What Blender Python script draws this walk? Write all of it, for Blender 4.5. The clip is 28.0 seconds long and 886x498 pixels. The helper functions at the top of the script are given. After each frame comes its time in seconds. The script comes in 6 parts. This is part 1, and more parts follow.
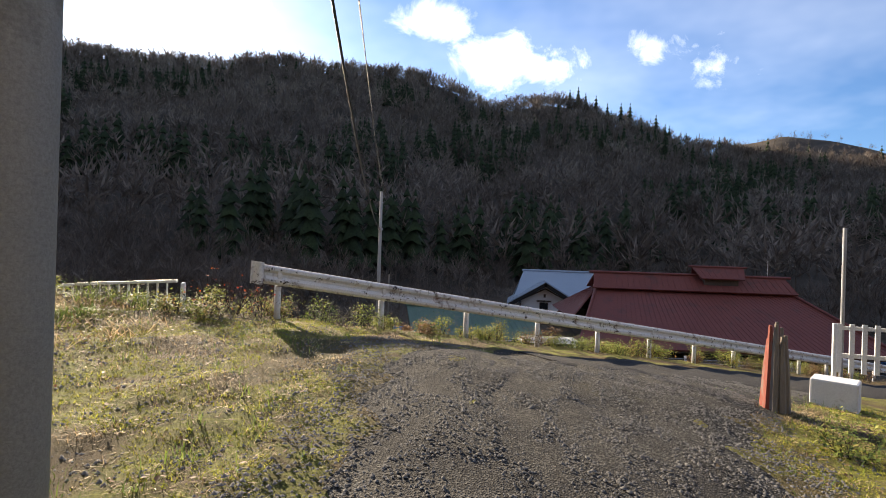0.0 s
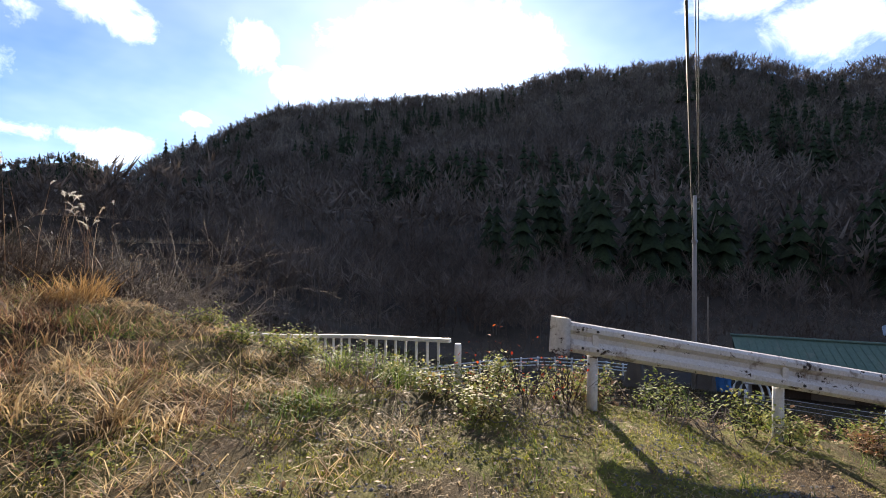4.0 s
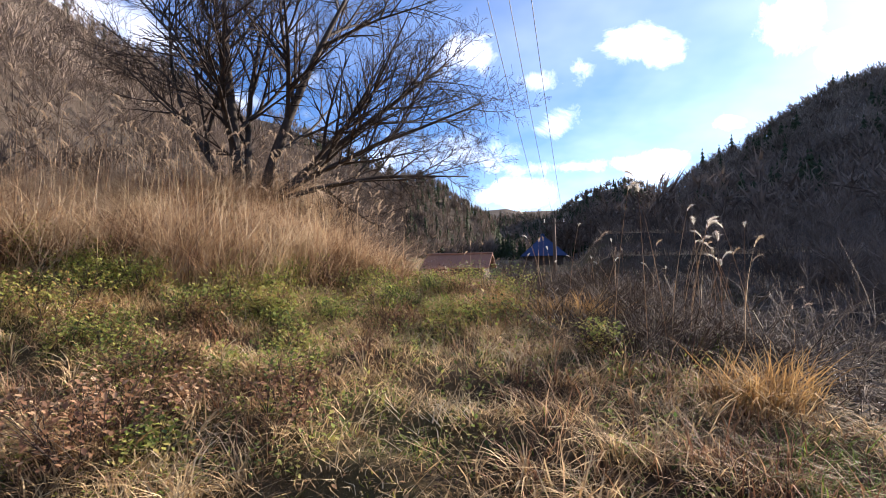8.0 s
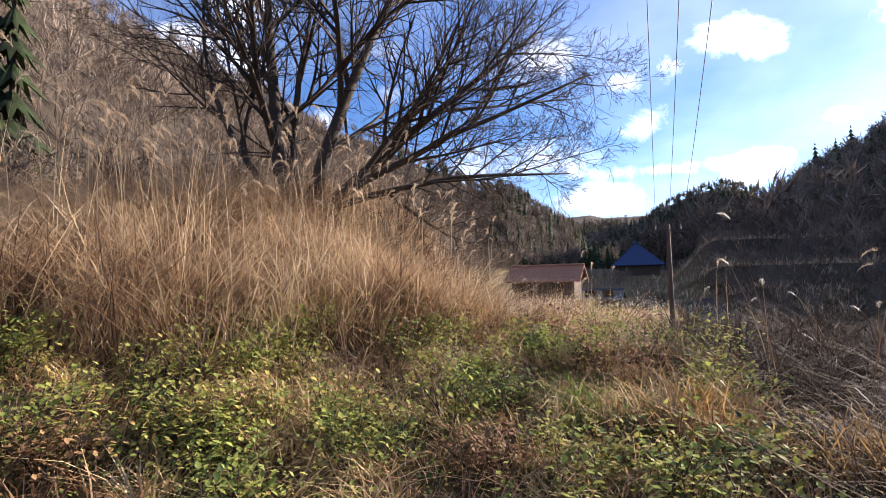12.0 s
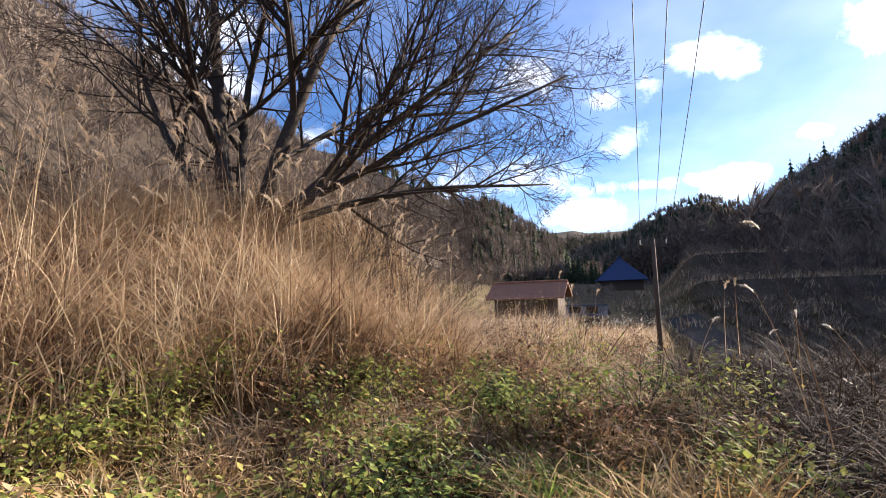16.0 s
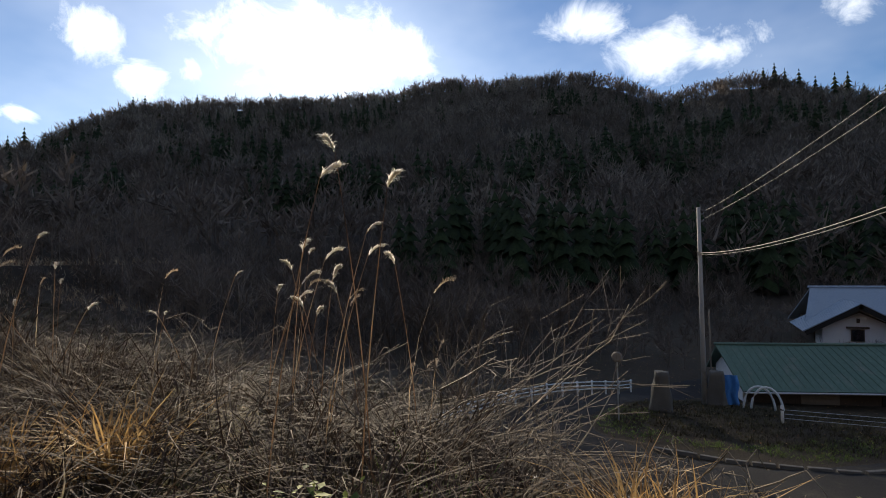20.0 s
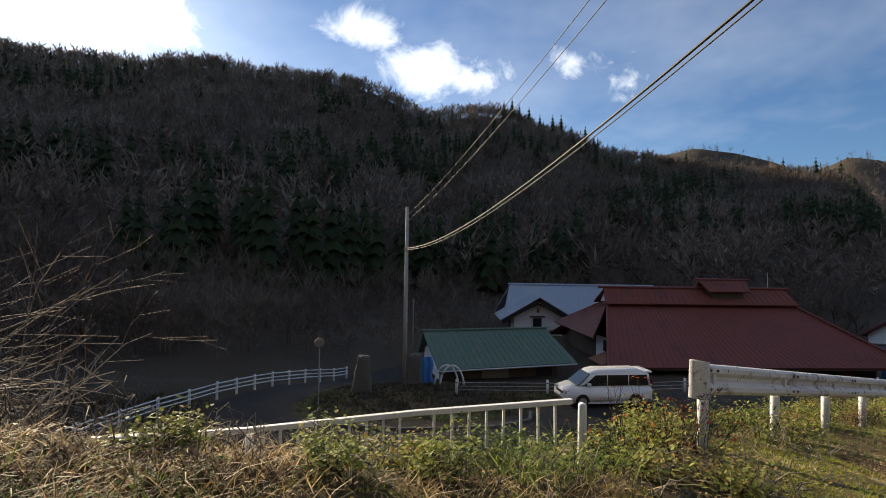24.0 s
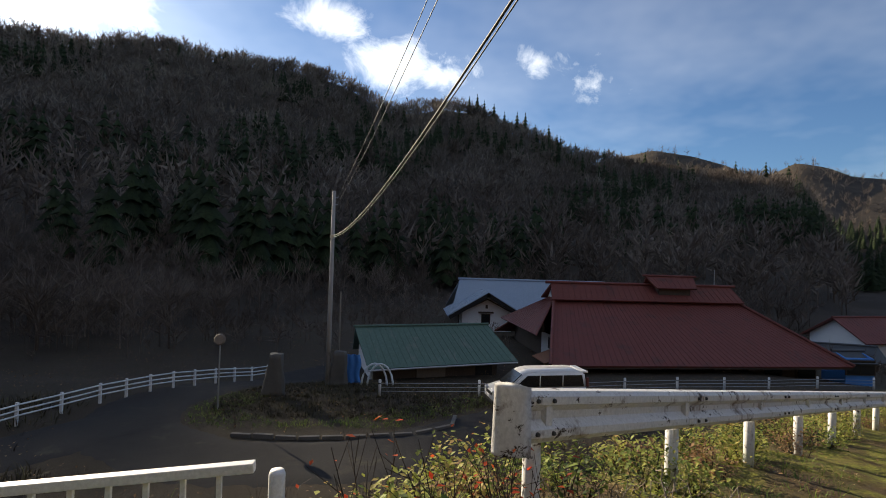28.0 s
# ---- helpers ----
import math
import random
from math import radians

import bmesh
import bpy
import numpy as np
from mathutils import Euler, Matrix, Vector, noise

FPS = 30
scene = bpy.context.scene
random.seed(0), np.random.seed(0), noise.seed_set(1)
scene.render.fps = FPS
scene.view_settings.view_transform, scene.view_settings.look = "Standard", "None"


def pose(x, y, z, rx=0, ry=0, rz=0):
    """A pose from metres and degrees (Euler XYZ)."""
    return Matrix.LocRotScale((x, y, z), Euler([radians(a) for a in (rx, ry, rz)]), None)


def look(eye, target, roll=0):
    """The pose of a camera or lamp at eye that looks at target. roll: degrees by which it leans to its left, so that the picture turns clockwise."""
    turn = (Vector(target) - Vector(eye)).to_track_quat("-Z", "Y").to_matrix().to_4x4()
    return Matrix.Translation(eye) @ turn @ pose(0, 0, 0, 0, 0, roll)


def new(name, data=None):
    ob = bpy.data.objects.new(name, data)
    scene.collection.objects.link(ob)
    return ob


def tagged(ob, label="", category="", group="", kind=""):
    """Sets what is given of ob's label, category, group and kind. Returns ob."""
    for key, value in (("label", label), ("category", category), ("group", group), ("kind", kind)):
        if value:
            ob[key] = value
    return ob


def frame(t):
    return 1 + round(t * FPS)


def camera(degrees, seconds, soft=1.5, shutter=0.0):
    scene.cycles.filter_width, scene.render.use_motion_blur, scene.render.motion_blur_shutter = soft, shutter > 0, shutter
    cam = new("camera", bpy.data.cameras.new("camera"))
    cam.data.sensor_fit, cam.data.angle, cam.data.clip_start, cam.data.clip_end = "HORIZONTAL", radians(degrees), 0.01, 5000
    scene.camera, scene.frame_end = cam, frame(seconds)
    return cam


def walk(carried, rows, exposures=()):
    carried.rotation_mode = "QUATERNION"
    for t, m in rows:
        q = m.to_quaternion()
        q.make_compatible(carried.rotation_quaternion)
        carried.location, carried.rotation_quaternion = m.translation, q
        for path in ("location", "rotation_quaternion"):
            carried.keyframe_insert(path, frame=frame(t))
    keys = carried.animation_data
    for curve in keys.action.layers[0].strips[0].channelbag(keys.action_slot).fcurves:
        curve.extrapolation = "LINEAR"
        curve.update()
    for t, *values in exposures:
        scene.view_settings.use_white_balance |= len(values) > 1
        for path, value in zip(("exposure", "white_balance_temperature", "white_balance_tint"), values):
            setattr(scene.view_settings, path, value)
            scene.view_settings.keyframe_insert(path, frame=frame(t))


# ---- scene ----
# ---- camera and walk ----
cam = camera(82.0, 28.0, soft=0.95)
PATH = [
    (0, (-0.221, -0.273, 1.602), (-0.506, 1.706, 1.612), 1.9),
    (0.5, (-0.532, 0.518, 1.569), (-0.888, 2.486, 1.575), 1.9),
    (1, (-0.837, 1.286, 1.55), (-1.263, 3.239, 1.545), 1.8),
    (1.5, (-1.134, 2.002, 1.553), (-1.655, 3.933, 1.548), 1.7),
    (2, (-1.413, 2.648, 1.582), (-1.989, 4.563, 1.579), 1.6),
    (2.5, (-1.669, 3.234, 1.628), (-2.275, 5.139, 1.631), 1.5),
    (4.5, (-2.37, 2.86, 2.05), (-3.933, 4.107, 2.075), 0.6),
    (5, (-2.864, 2.926, 2.099), (-4.654, 3.818, 2.107), 0.4),
    (5.5, (-3.355, 2.985, 2.147), (-5.29, 3.49, 2.158), -0.3),
    (6, (-3.848, 3.03, 2.196), (-5.833, 3.273, 2.223), -0.9),
    (6.5, (-4.36, 3.05, 2.253), (-6.357, 3.142, 2.294), -1.1),
    (7, (-4.891, 3.036, 2.318), (-6.89, 3.034, 2.372), -1.3),
    (7.5, (-5.423, 2.984, 2.383), (-7.419, 2.874, 2.446), -1.3),
    (8, (-5.939, 2.896, 2.444), (-7.928, 2.695, 2.513), -1.1),
    (8.5, (-6.441, 2.783, 2.5), (-8.421, 2.515, 2.575), -1.0),
    (9, (-6.945, 2.665, 2.558), (-8.912, 2.315, 2.642), -0.8),
    (9.5, (-7.471, 2.559, 2.621), (-9.425, 2.144, 2.707), -1.2),
    (10, (-8.014, 2.465, 2.689), (-9.962, 2.023, 2.783), -1.5),
    (10.5, (-8.549, 2.373, 2.757), (-10.494, 1.917, 2.851), -1.4),
    (11, (-9.054, 2.278, 2.815), (-10.992, 1.799, 2.923), -1.6),
    (11.5, (-9.516, 2.185, 2.857), (-11.449, 1.682, 2.965), -1.4),
    (12, (-9.938, 2.096, 2.883), (-11.868, 1.585, 2.994), -1.4),
    (12.5, (-10.33, 2.008, 2.899), (-12.256, 1.484, 3.02), -1.3),
    (14.5, (-11.255, 2.141, 3.003), (-13.16, 1.557, 3.169), -1.8),
    (15, (-11.321, 2.133, 3.008), (-13.227, 1.55, 3.175), -1.5),
    (15.5, (-11.374, 2.147, 3.01), (-13.281, 1.569, 3.176), -1.4),
    (16, (-11.386, 2.191, 3.007), (-13.327, 1.74, 3.18), -2.0),
    (16.5, (-11.333, 2.257, 2.998), (-13.318, 2.087, 3.166), -2.4),
    (17, (-11.214, 2.336, 2.985), (-13.199, 2.529, 3.137), -2.6),
    (17.5, (-11.072, 2.428, 2.968), (-12.974, 3.035, 3.103), -2.7),
    (18, (-10.936, 2.533, 2.948), (-12.63, 3.59, 3.061), -2.6),
    (18.5, (-10.784, 2.619, 2.925), (-12.171, 4.057, 3.005), -2.4),
    (19, (-10.598, 2.639, 2.899), (-11.798, 4.237, 2.965), -1.8),
    (19.5, (-10.385, 2.554, 2.864), (-11.437, 4.253, 2.93), -1.6),
    (20, (-10.113, 2.361, 2.819), (-10.995, 4.155, 2.873), -1.1),
    (20.5, (-9.739, 2.1, 2.762), (-10.427, 3.977, 2.815), -1.0),
    (21, (-9.278, 1.842, 2.695), (-9.79, 3.775, 2.746), -0.7),
    (21.5, (-8.804, 1.675, 2.627), (-9.154, 3.644, 2.678), -0.9),
    (22, (-8.388, 1.662, 2.561), (-8.615, 3.649, 2.609), -0.7),
    (22.5, (-8.03, 1.78, 2.5), (-8.202, 3.772, 2.547), -0.2),
    (24.5, (-7.009, 2.939, 2.271), (-6.988, 4.938, 2.318), 1.0),
    (25, (-6.788, 3.213, 2.242), (-6.746, 5.212, 2.286), 1.0),
    (25.5, (-6.548, 3.502, 2.211), (-6.489, 5.501, 2.256), 1.1),
    (26, (-6.287, 3.809, 2.179), (-6.207, 5.807, 2.226), 1.1),
    (26.5, (-6.018, 4.121, 2.146), (-5.929, 6.119, 2.187), 1.2),
    (27, (-5.752, 4.42, 2.112), (-5.655, 6.417, 2.149), 1.4),
    (27.5, (-5.482, 4.723, 2.078), (-5.379, 6.72, 2.114), 1.7),
    (28, (-5.202, 5.062, 2.042), (-5.081, 7.058, 2.076), 1.8),
]
EXPOSURE = [(0, 1.6, 7600, 12), (2.0, 1.2, 7400, 12), (5, 1.5, 6800, 16), (8, 1.62, 6700, 18), (12, 1.68, 6700, 18), (16, 1.6, 6750, 16), (18, 1.2, 7100, 12),
            (21, 0.75, 7500, 9), (25, 1.0, 7800, 9), (28, 0.95, 7700, 9)]
walk(cam, [(t, look(eye, target, roll)) for t, eye, target, roll in PATH], EXPOSURE)

# ---- daylight ----
SUN_LEFT, SUN_UP = 40.2, 19.3  # degrees left of +y and above the horizon
sun_way = Vector((-math.sin(radians(SUN_LEFT)) * math.cos(radians(SUN_UP)),
                  math.cos(radians(SUN_LEFT)) * math.cos(radians(SUN_UP)), math.sin(radians(SUN_UP))))
sun = new("sun", bpy.data.lights.new("sun", "SUN"))
sun.data.energy, sun.data.angle, sun.data.color = 5.0, radians(0.6), (1.0, 0.90, 0.76)
sun.matrix_world = look((0, 0, 60), Vector((0, 0, 60)) - sun_way)
tagged(sun, kind="structure")

world = bpy.data.worlds.new("sky")
scene.world = world
world.use_nodes = True
wn = world.node_tree
wn.nodes.clear()


def wnode(kind, **values):
    n = wn.nodes.new(kind)
    for k, v in values.items():
        n.inputs[k].default_value = v
    return n


def wmath(op, a, b=0.0):
    n = wn.nodes.new("ShaderNodeMath")
    n.operation = op
    for i, v in ((0, a), (1, b)):
        if isinstance(v, (int, float)):
            n.inputs[i].default_value = v
        else:
            wn.links.new(v, n.inputs[i])
    return n.outputs[0]


sky = wn.nodes.new("ShaderNodeTexSky")
sky.sky_type, sky.sun_disc = "NISHITA", False
sky.sun_elevation, sky.sun_rotation = radians(SUN_UP), radians(-SUN_LEFT)
sky.altitude, sky.air_density, sky.dust_density, sky.ozone_density = 400, 1.0, 0.7, 5.0
coord = wn.nodes.new("ShaderNodeTexCoord")
split = wn.nodes.new("ShaderNodeSeparateXYZ")
wn.links.new(coord.outputs["Generated"], split.inputs[0])
lift = wmath("ADD", wmath("MAXIMUM", split.outputs[2], 0.0), 0.22)
join = wn.nodes.new("ShaderNodeCombineXYZ")
wn.links.new(wmath("DIVIDE", split.outputs[0], lift), join.inputs[0])
wn.links.new(wmath("DIVIDE", split.outputs[1], lift), join.inputs[1])
puffs = wnode("ShaderNodeTexNoise", Scale=2.3, Detail=7.0, Roughness=0.55, Distortion=0.2)
veil = wnode("ShaderNodeTexNoise", Scale=0.8, Detail=5.0, Roughness=0.6)
wn.links.new(join.outputs[0], puffs.inputs["Vector"])
wn.links.new(join.outputs[0], veil.inputs["Vector"])
# cumulus round the valley: degrees left of +y, degrees up, half width, half height, thickness
CLOUDS = [(74.9, 22.2, 4.6, 2, 1), (71.3, 21, 3.2, 1.6, 0.9), (60.3, 20.9, 4.4, 3, 1), (56.7, 18.2, 2.8, 2.3, 1), (52.4, 19.4, 1.5, 1.5, 0.8), (85, 19.8, 2.6, 1.4, 0.9),
          (82.7, 15, 2.8, 1.8, 1), (66.4, 13.5, 2.2, 1, 0.9), (92.5, 22.6, 4, 2.6, 0.9), (79.5, 20.8, 1.9, 1.5, 0.6), (87.7, 7.8, 7, 2.2, 1),
          (72.5, 9.9, 3.6, 1.8, 1), (80.7, 10.6, 12, 1, 0.55), (40.1, 22.5, 13, 5, 1.3), (30.7, 22.4, 5, 3.2, 1), (2.3, 20.8, 6.2, 3.2, 1.1),
          (-2.7, 19.6, 4.4, 2.2, 1), (9.6, 24.2, 5.5, 2.2, 0.9), (-13.5, 21.2, 3.6, 2, 0.75), (-19.9, 19, 2.4, 1.8, 0.45), (96.7, 12, 9, 2, 0.6)]
compass = wmath("MULTIPLY", wmath("ARCTAN2", wmath("MULTIPLY", split.outputs[0], -1.0), split.outputs[1]), 57.2958)
above = wmath("MULTIPLY", wmath("ARCSINE", split.outputs[2]), 57.2958)
place = wn.nodes.new("ShaderNodeCombineXYZ")
wn.links.new(compass, place.inputs[0])
wn.links.new(above, place.inputs[1])
bulk = None
for left, up, wide, high, thick in CLOUDS:
    off = wn.nodes.new("ShaderNodeVectorMath")
    off.operation = "SUBTRACT"
    off.inputs[1].default_value = (left, up, 0)
    wn.links.new(place.outputs[0], off.inputs[0])
    near = wn.nodes.new("ShaderNodeVectorMath")
    near.operation = "MULTIPLY"
    near.inputs[1].default_value = (1 / wide, 1 / high, 0)
    wn.links.new(off.outputs[0], near.inputs[0])
    size = wn.nodes.new("ShaderNodeVectorMath")
    size.operation = "LENGTH"
    wn.links.new(near.outputs[0], size.inputs[0])
    body = wmath("MULTIPLY", wmath("SUBTRACT", 1.0, size.outputs["Value"]), thick)
    bulk = body if bulk is None else wmath("MAXIMUM", bulk, body)
ragged = wnode("ShaderNodeTexNoise", Scale=13.0, Detail=9.0, Roughness=0.66, Distortion=0.5)
wn.links.new(coord.outputs["Generated"], ragged.inputs["Vector"])
cumulus = wnode("ShaderNodeMapRange", **{"From Min": -0.12, "From Max": 0.95})
cumulus.interpolation_type = "SMOOTHSTEP"
wn.links.new(wmath("ADD", bulk, wmath("MULTIPLY", wmath("SUBTRACT", ragged.outputs["Fac"], 0.5), 2.6)), cumulus.inputs["Value"])
cut = wnode("ShaderNodeMapRange", **{"From Min": 0.53, "From Max": 0.66})
wn.links.new(puffs.outputs["Fac"], cut.inputs["Value"])
overhead = wnode("ShaderNodeMapRange", **{"From Min": 29.0, "From Max": 38.0})
wn.links.new(above, overhead.inputs["Value"])
behind = wnode("ShaderNodeMapRange", **{"From Min": 105.0, "From Max": 120.0})
wn.links.new(wmath("ABSOLUTE", compass), behind.inputs["Value"])
thin = wnode("ShaderNodeMapRange", **{"From Min": 0.40, "From Max": 0.80, "To Max": 0.32})
wn.links.new(veil.outputs["Fac"], thin.inputs["Value"])
drifting = wmath("MULTIPLY", cut.outputs[0], wmath("MAXIMUM", overhead.outputs[0], behind.outputs[0]))
cover = wmath("MAXIMUM", wmath("MAXIMUM", cumulus.outputs[0], drifting), thin.outputs[0])
blend = wn.nodes.new("ShaderNodeMix")
blend.data_type = "RGBA"
wn.links.new(cover, blend.inputs[0])
tone = wn.nodes.new("ShaderNodeMix")
tone.data_type, tone.blend_type = "RGBA", "MULTIPLY"
tone.inputs[0].default_value = 1.0
tone.inputs[7].default_value = (0.80, 0.98, 1.18, 1)
wn.links.new(sky.outputs[0], tone.inputs[6])
wn.links.new(tone.outputs[2], blend.inputs[6])
white = wn.nodes.new("ShaderNodeMix")
white.data_type, white.blend_type = "RGBA", "ADD"
white.inputs[0].default_value = 1.0
white.inputs[7].default_value = (8.5, 8.8, 9.2, 1)
wn.links.new(sky.outputs[0], white.inputs[6])
wn.links.new(white.outputs[2], blend.inputs[7])
back = wnode("ShaderNodeBackground", Strength=0.062)
wn.links.new(blend.outputs[2], back.inputs[0])
wout = wn.nodes.new("ShaderNodeOutputWorld")
wn.links.new(back.outputs[0], wout.inputs[0])


# ---- materials ----
def mat(name, rough=0.8, metal=0.0, spec=0.3):
    m = bpy.data.materials.new(name)
    m.use_nodes = True
    b = m.node_tree.nodes["Principled BSDF"]
    b.inputs["Roughness"].default_value, b.inputs["Metallic"].default_value = rough, metal
    b.inputs["Specular IOR Level"].default_value = spec
    return m, m.node_tree, b


def link(t, a, b):
    t.links.new(a, b)


def noise_of(t, scale, detail=5.0, rough=0.6, stretch=None, space="Object"):
    c = t.nodes.new("ShaderNodeTexCoord")
    n = t.nodes.new("ShaderNodeTexNoise")
    n.inputs["Scale"].default_value, n.inputs["Detail"].default_value, n.inputs["Roughness"].default_value = scale, detail, rough
    if stretch:
        mp = t.nodes.new("ShaderNodeMapping")
        mp.inputs["Scale"].default_value = stretch
        link(t, c.outputs[space], mp.inputs[0])
        link(t, mp.outputs[0], n.inputs["Vector"])
    else:
        link(t, c.outputs[space], n.inputs["Vector"])
    return n.outputs["Fac"]


def ramp(t, fac, stops):
    r = t.nodes.new("ShaderNodeValToRGB")
    e = r.color_ramp.elements
    while len(e) < len(stops):
        e.new(0.5)
    for i, (p, c) in enumerate(stops):
        e[i].position, e[i].color = p, (*c, 1)
    link(t, fac, r.inputs[0])
    return r.outputs[0]


def mixed(t, fac, a, b, how="MIX"):
    n = t.nodes.new("ShaderNodeMix")
    n.data_type, n.blend_type = "RGBA", how
    for i, v in ((0, fac), (6, a), (7, b)):
        if isinstance(v, tuple):
            n.inputs[i].default_value = (*v, 1)
        elif isinstance(v, (int, float)):
            n.inputs[i].default_value = v
        else:
            link(t, v, n.inputs[i])
    return n.outputs[2]


def bumped(t, b, height, strength=0.4, dist=0.02):
    n = t.nodes.new("ShaderNodeBump")
    n.inputs["Strength"].default_value, n.inputs["Distance"].default_value = strength, dist
    link(t, height, n.inputs["Height"])
    link(t, n.outputs[0], b.inputs["Normal"])


def surface(name, c1, c2, scale=4.0, fine=40.0, rough=0.8, metal=0.0, bump=0.3, dist=0.01, stretch=None, dirt=None, dirt_scale=1.5, dirt_from=0.55, spec=0.3):
    """Two-scale colour variation with relief, and stains of a third colour."""
    m, t, b = mat(name, rough, metal, spec)
    big, small = noise_of(t, scale, stretch=stretch), noise_of(t, fine, 4, 0.7, stretch=stretch)
    col = mixed(t, big, c1, c2)
    col = mixed(t, 0.35, col, ramp(t, small, [(0.25, tuple(v * 0.45 for v in c1)), (0.75, tuple(min(1, v * 1.35) for v in c2))]))
    if dirt:
        f = ramp(t, noise_of(t, dirt_scale, 8, 0.7, stretch=stretch), [(dirt_from, (0, 0, 0)), (dirt_from + 0.12, (1, 1, 1))])
        col = mixed(t, f, col, dirt)
    link(t, col, b.inputs["Base Color"])
    if bump:
        bumped(t, b, small, bump, dist)
    return m


def blades_mat(name, stops, through_light=0.35, rough=0.65, patch=1.1):
    """Leaves and stalks: each island has its own colour, and light shines through."""
    m, t, b = mat(name, rough, 0, 0.25)
    g = t.nodes.new("ShaderNodeNewGeometry")
    pick = t.nodes.new("ShaderNodeMath")
    pick.operation, pick.use_clamp = "MULTIPLY_ADD", True
    pick.inputs[1].default_value = 0.55
    link(t, g.outputs["Random Per Island"], pick.inputs[0])
    link(t, ramp(t, noise_of(t, patch, 4), [(0.32, (0, 0, 0)), (0.68, (0.5, 0.5, 0.5))]), pick.inputs[2])
    col = ramp(t, pick.outputs[0], stops)
    col = mixed(t, 0.8, col, ramp(t, noise_of(t, patch * 2.6, 4), [(0.36, (0.40, 0.37, 0.34)), (0.50, (1.0, 1.0, 1.0))]), "MULTIPLY")
    link(t, col, b.inputs["Base Color"])
    tr = t.nodes.new("ShaderNodeBsdfTranslucent")
    link(t, col, tr.inputs[0])
    mx = t.nodes.new("ShaderNodeMixShader")
    mx.inputs[0].default_value = through_light
    out = t.nodes["Material Output"]
    link(t, b.outputs[0], mx.inputs[1])
    link(t, tr.outputs[0], mx.inputs[2])
    link(t, mx.outputs[0], out.inputs[0])
    return m


M_STRAW = blades_mat("dead_straw", [(0.0, (0.05, 0.032, 0.02)), (0.25, (0.20, 0.125, 0.065)), (0.45, (0.50, 0.35, 0.18)), (0.8, (0.78, 0.62, 0.36)), (1.0, (0.86, 0.76, 0.56))], 0.36)
M_SUSUKI = blades_mat("dead_susuki", [(0.0, (0.055, 0.032, 0.022)), (0.28, (0.15, 0.085, 0.055)), (0.45, (0.46, 0.31, 0.19)), (0.8, (0.76, 0.62, 0.42)), (1.0, (0.86, 0.75, 0.57))], 0.36, patch=0.7)
M_PLUME = blades_mat("susuki_plume", [(0.0, (0.66, 0.62, 0.55)), (1.0, (0.86, 0.84, 0.79))], 0.65, 0.9)
M_PLUME_TAN = blades_mat("tan_plume", [(0.0, (0.38, 0.29, 0.21)), (1.0, (0.64, 0.54, 0.42))], 0.5, 0.9)
M_GREEN = blades_mat("green_grass", [(0.0, (0.03, 0.06, 0.015)), (0.4, (0.12, 0.19, 0.04)), (0.8, (0.27, 0.33, 0.08)), (1.0, (0.38, 0.38, 0.12))], 0.4)
M_HERB = blades_mat("herb_leaf", [(0.0, (0.02, 0.035, 0.012)), (0.25, (0.06, 0.10, 0.03)), (0.45, (0.24, 0.30, 0.07)), (0.66, (0.37, 0.39, 0.10)), (0.84, (0.46, 0.37, 0.13)), (1.0, (0.36, 0.16, 0.08))], 0.38)
M_LITTER = blades_mat("leaf_litter", [(0.0, (0.08, 0.05, 0.03)), (0.5, (0.24, 0.14, 0.07)), (0.85, (0.38, 0.24, 0.12)), (1.0, (0.42, 0.15, 0.06))], 0.25)
M_MOSS = blades_mat("moss", [(0.0, (0.16, 0.18, 0.03)), (0.5, (0.42, 0.43, 0.06)), (1.0, (0.58, 0.55, 0.11))], 0.45, 0.9)
M_VINE = surface("dry_vine", (0.06, 0.048, 0.038), (0.24, 0.205, 0.17), 6, 60, 0.85)
M_BARK = surface("bark", (0.028, 0.022, 0.018), (0.085, 0.07, 0.058), 3, 30, 0.9, bump=0.6, dist=0.02, stretch=(1, 1, 0.3))
M_TWIG = surface("twig_bark", (0.028, 0.02, 0.017), (0.065, 0.048, 0.038), 3, 30, 0.9)
M_CONIFER = blades_mat("cedar_needles", [(0.0, (0.014, 0.024, 0.010)), (1.0, (0.035, 0.055, 0.02))], 0.1, 0.9)
M_WOODS = blades_mat("bare_woods", [(0.0, (0.075, 0.06, 0.05)), (0.6, (0.18, 0.142, 0.115)), (1.0, (0.30, 0.25, 0.205))], 0.15, 0.95, patch=0.02)
M_ASPHALT = surface("worn_asphalt", (0.018, 0.018, 0.019), (0.038, 0.036, 0.035), 1.2, 150, 0.95, bump=0.8, dist=0.01, dirt=(0.055, 0.05, 0.04), dirt_scale=0.7, dirt_from=0.57, spec=0.2)
M_GRAVEL, vt, vb = mat("fine_gravel", 0.95, 0, 0.2)
chips = vt.nodes.new("ShaderNodeTexVoronoi")
chips.inputs["Scale"].default_value = 75.0
vc = vt.nodes.new("ShaderNodeTexCoord")
link(vt, vc.outputs["Object"], chips.inputs["Vector"])
tone_of = ramp(vt, chips.outputs["Color"], [(0.1, (0.014, 0.013, 0.012)), (0.5, (0.04, 0.038, 0.035)), (0.9, (0.12, 0.114, 0.105))])
worn = ramp(vt, noise_of(vt, 1.3, 6, 0.7), [(0.40, (0.55, 0.55, 0.55)), (0.62, (1.1, 1.08, 1.0))])
silt = ramp(vt, noise_of(vt, 0.9, 8, 0.7), [(0.60, (0, 0, 0)), (0.70, (1, 1, 1))])
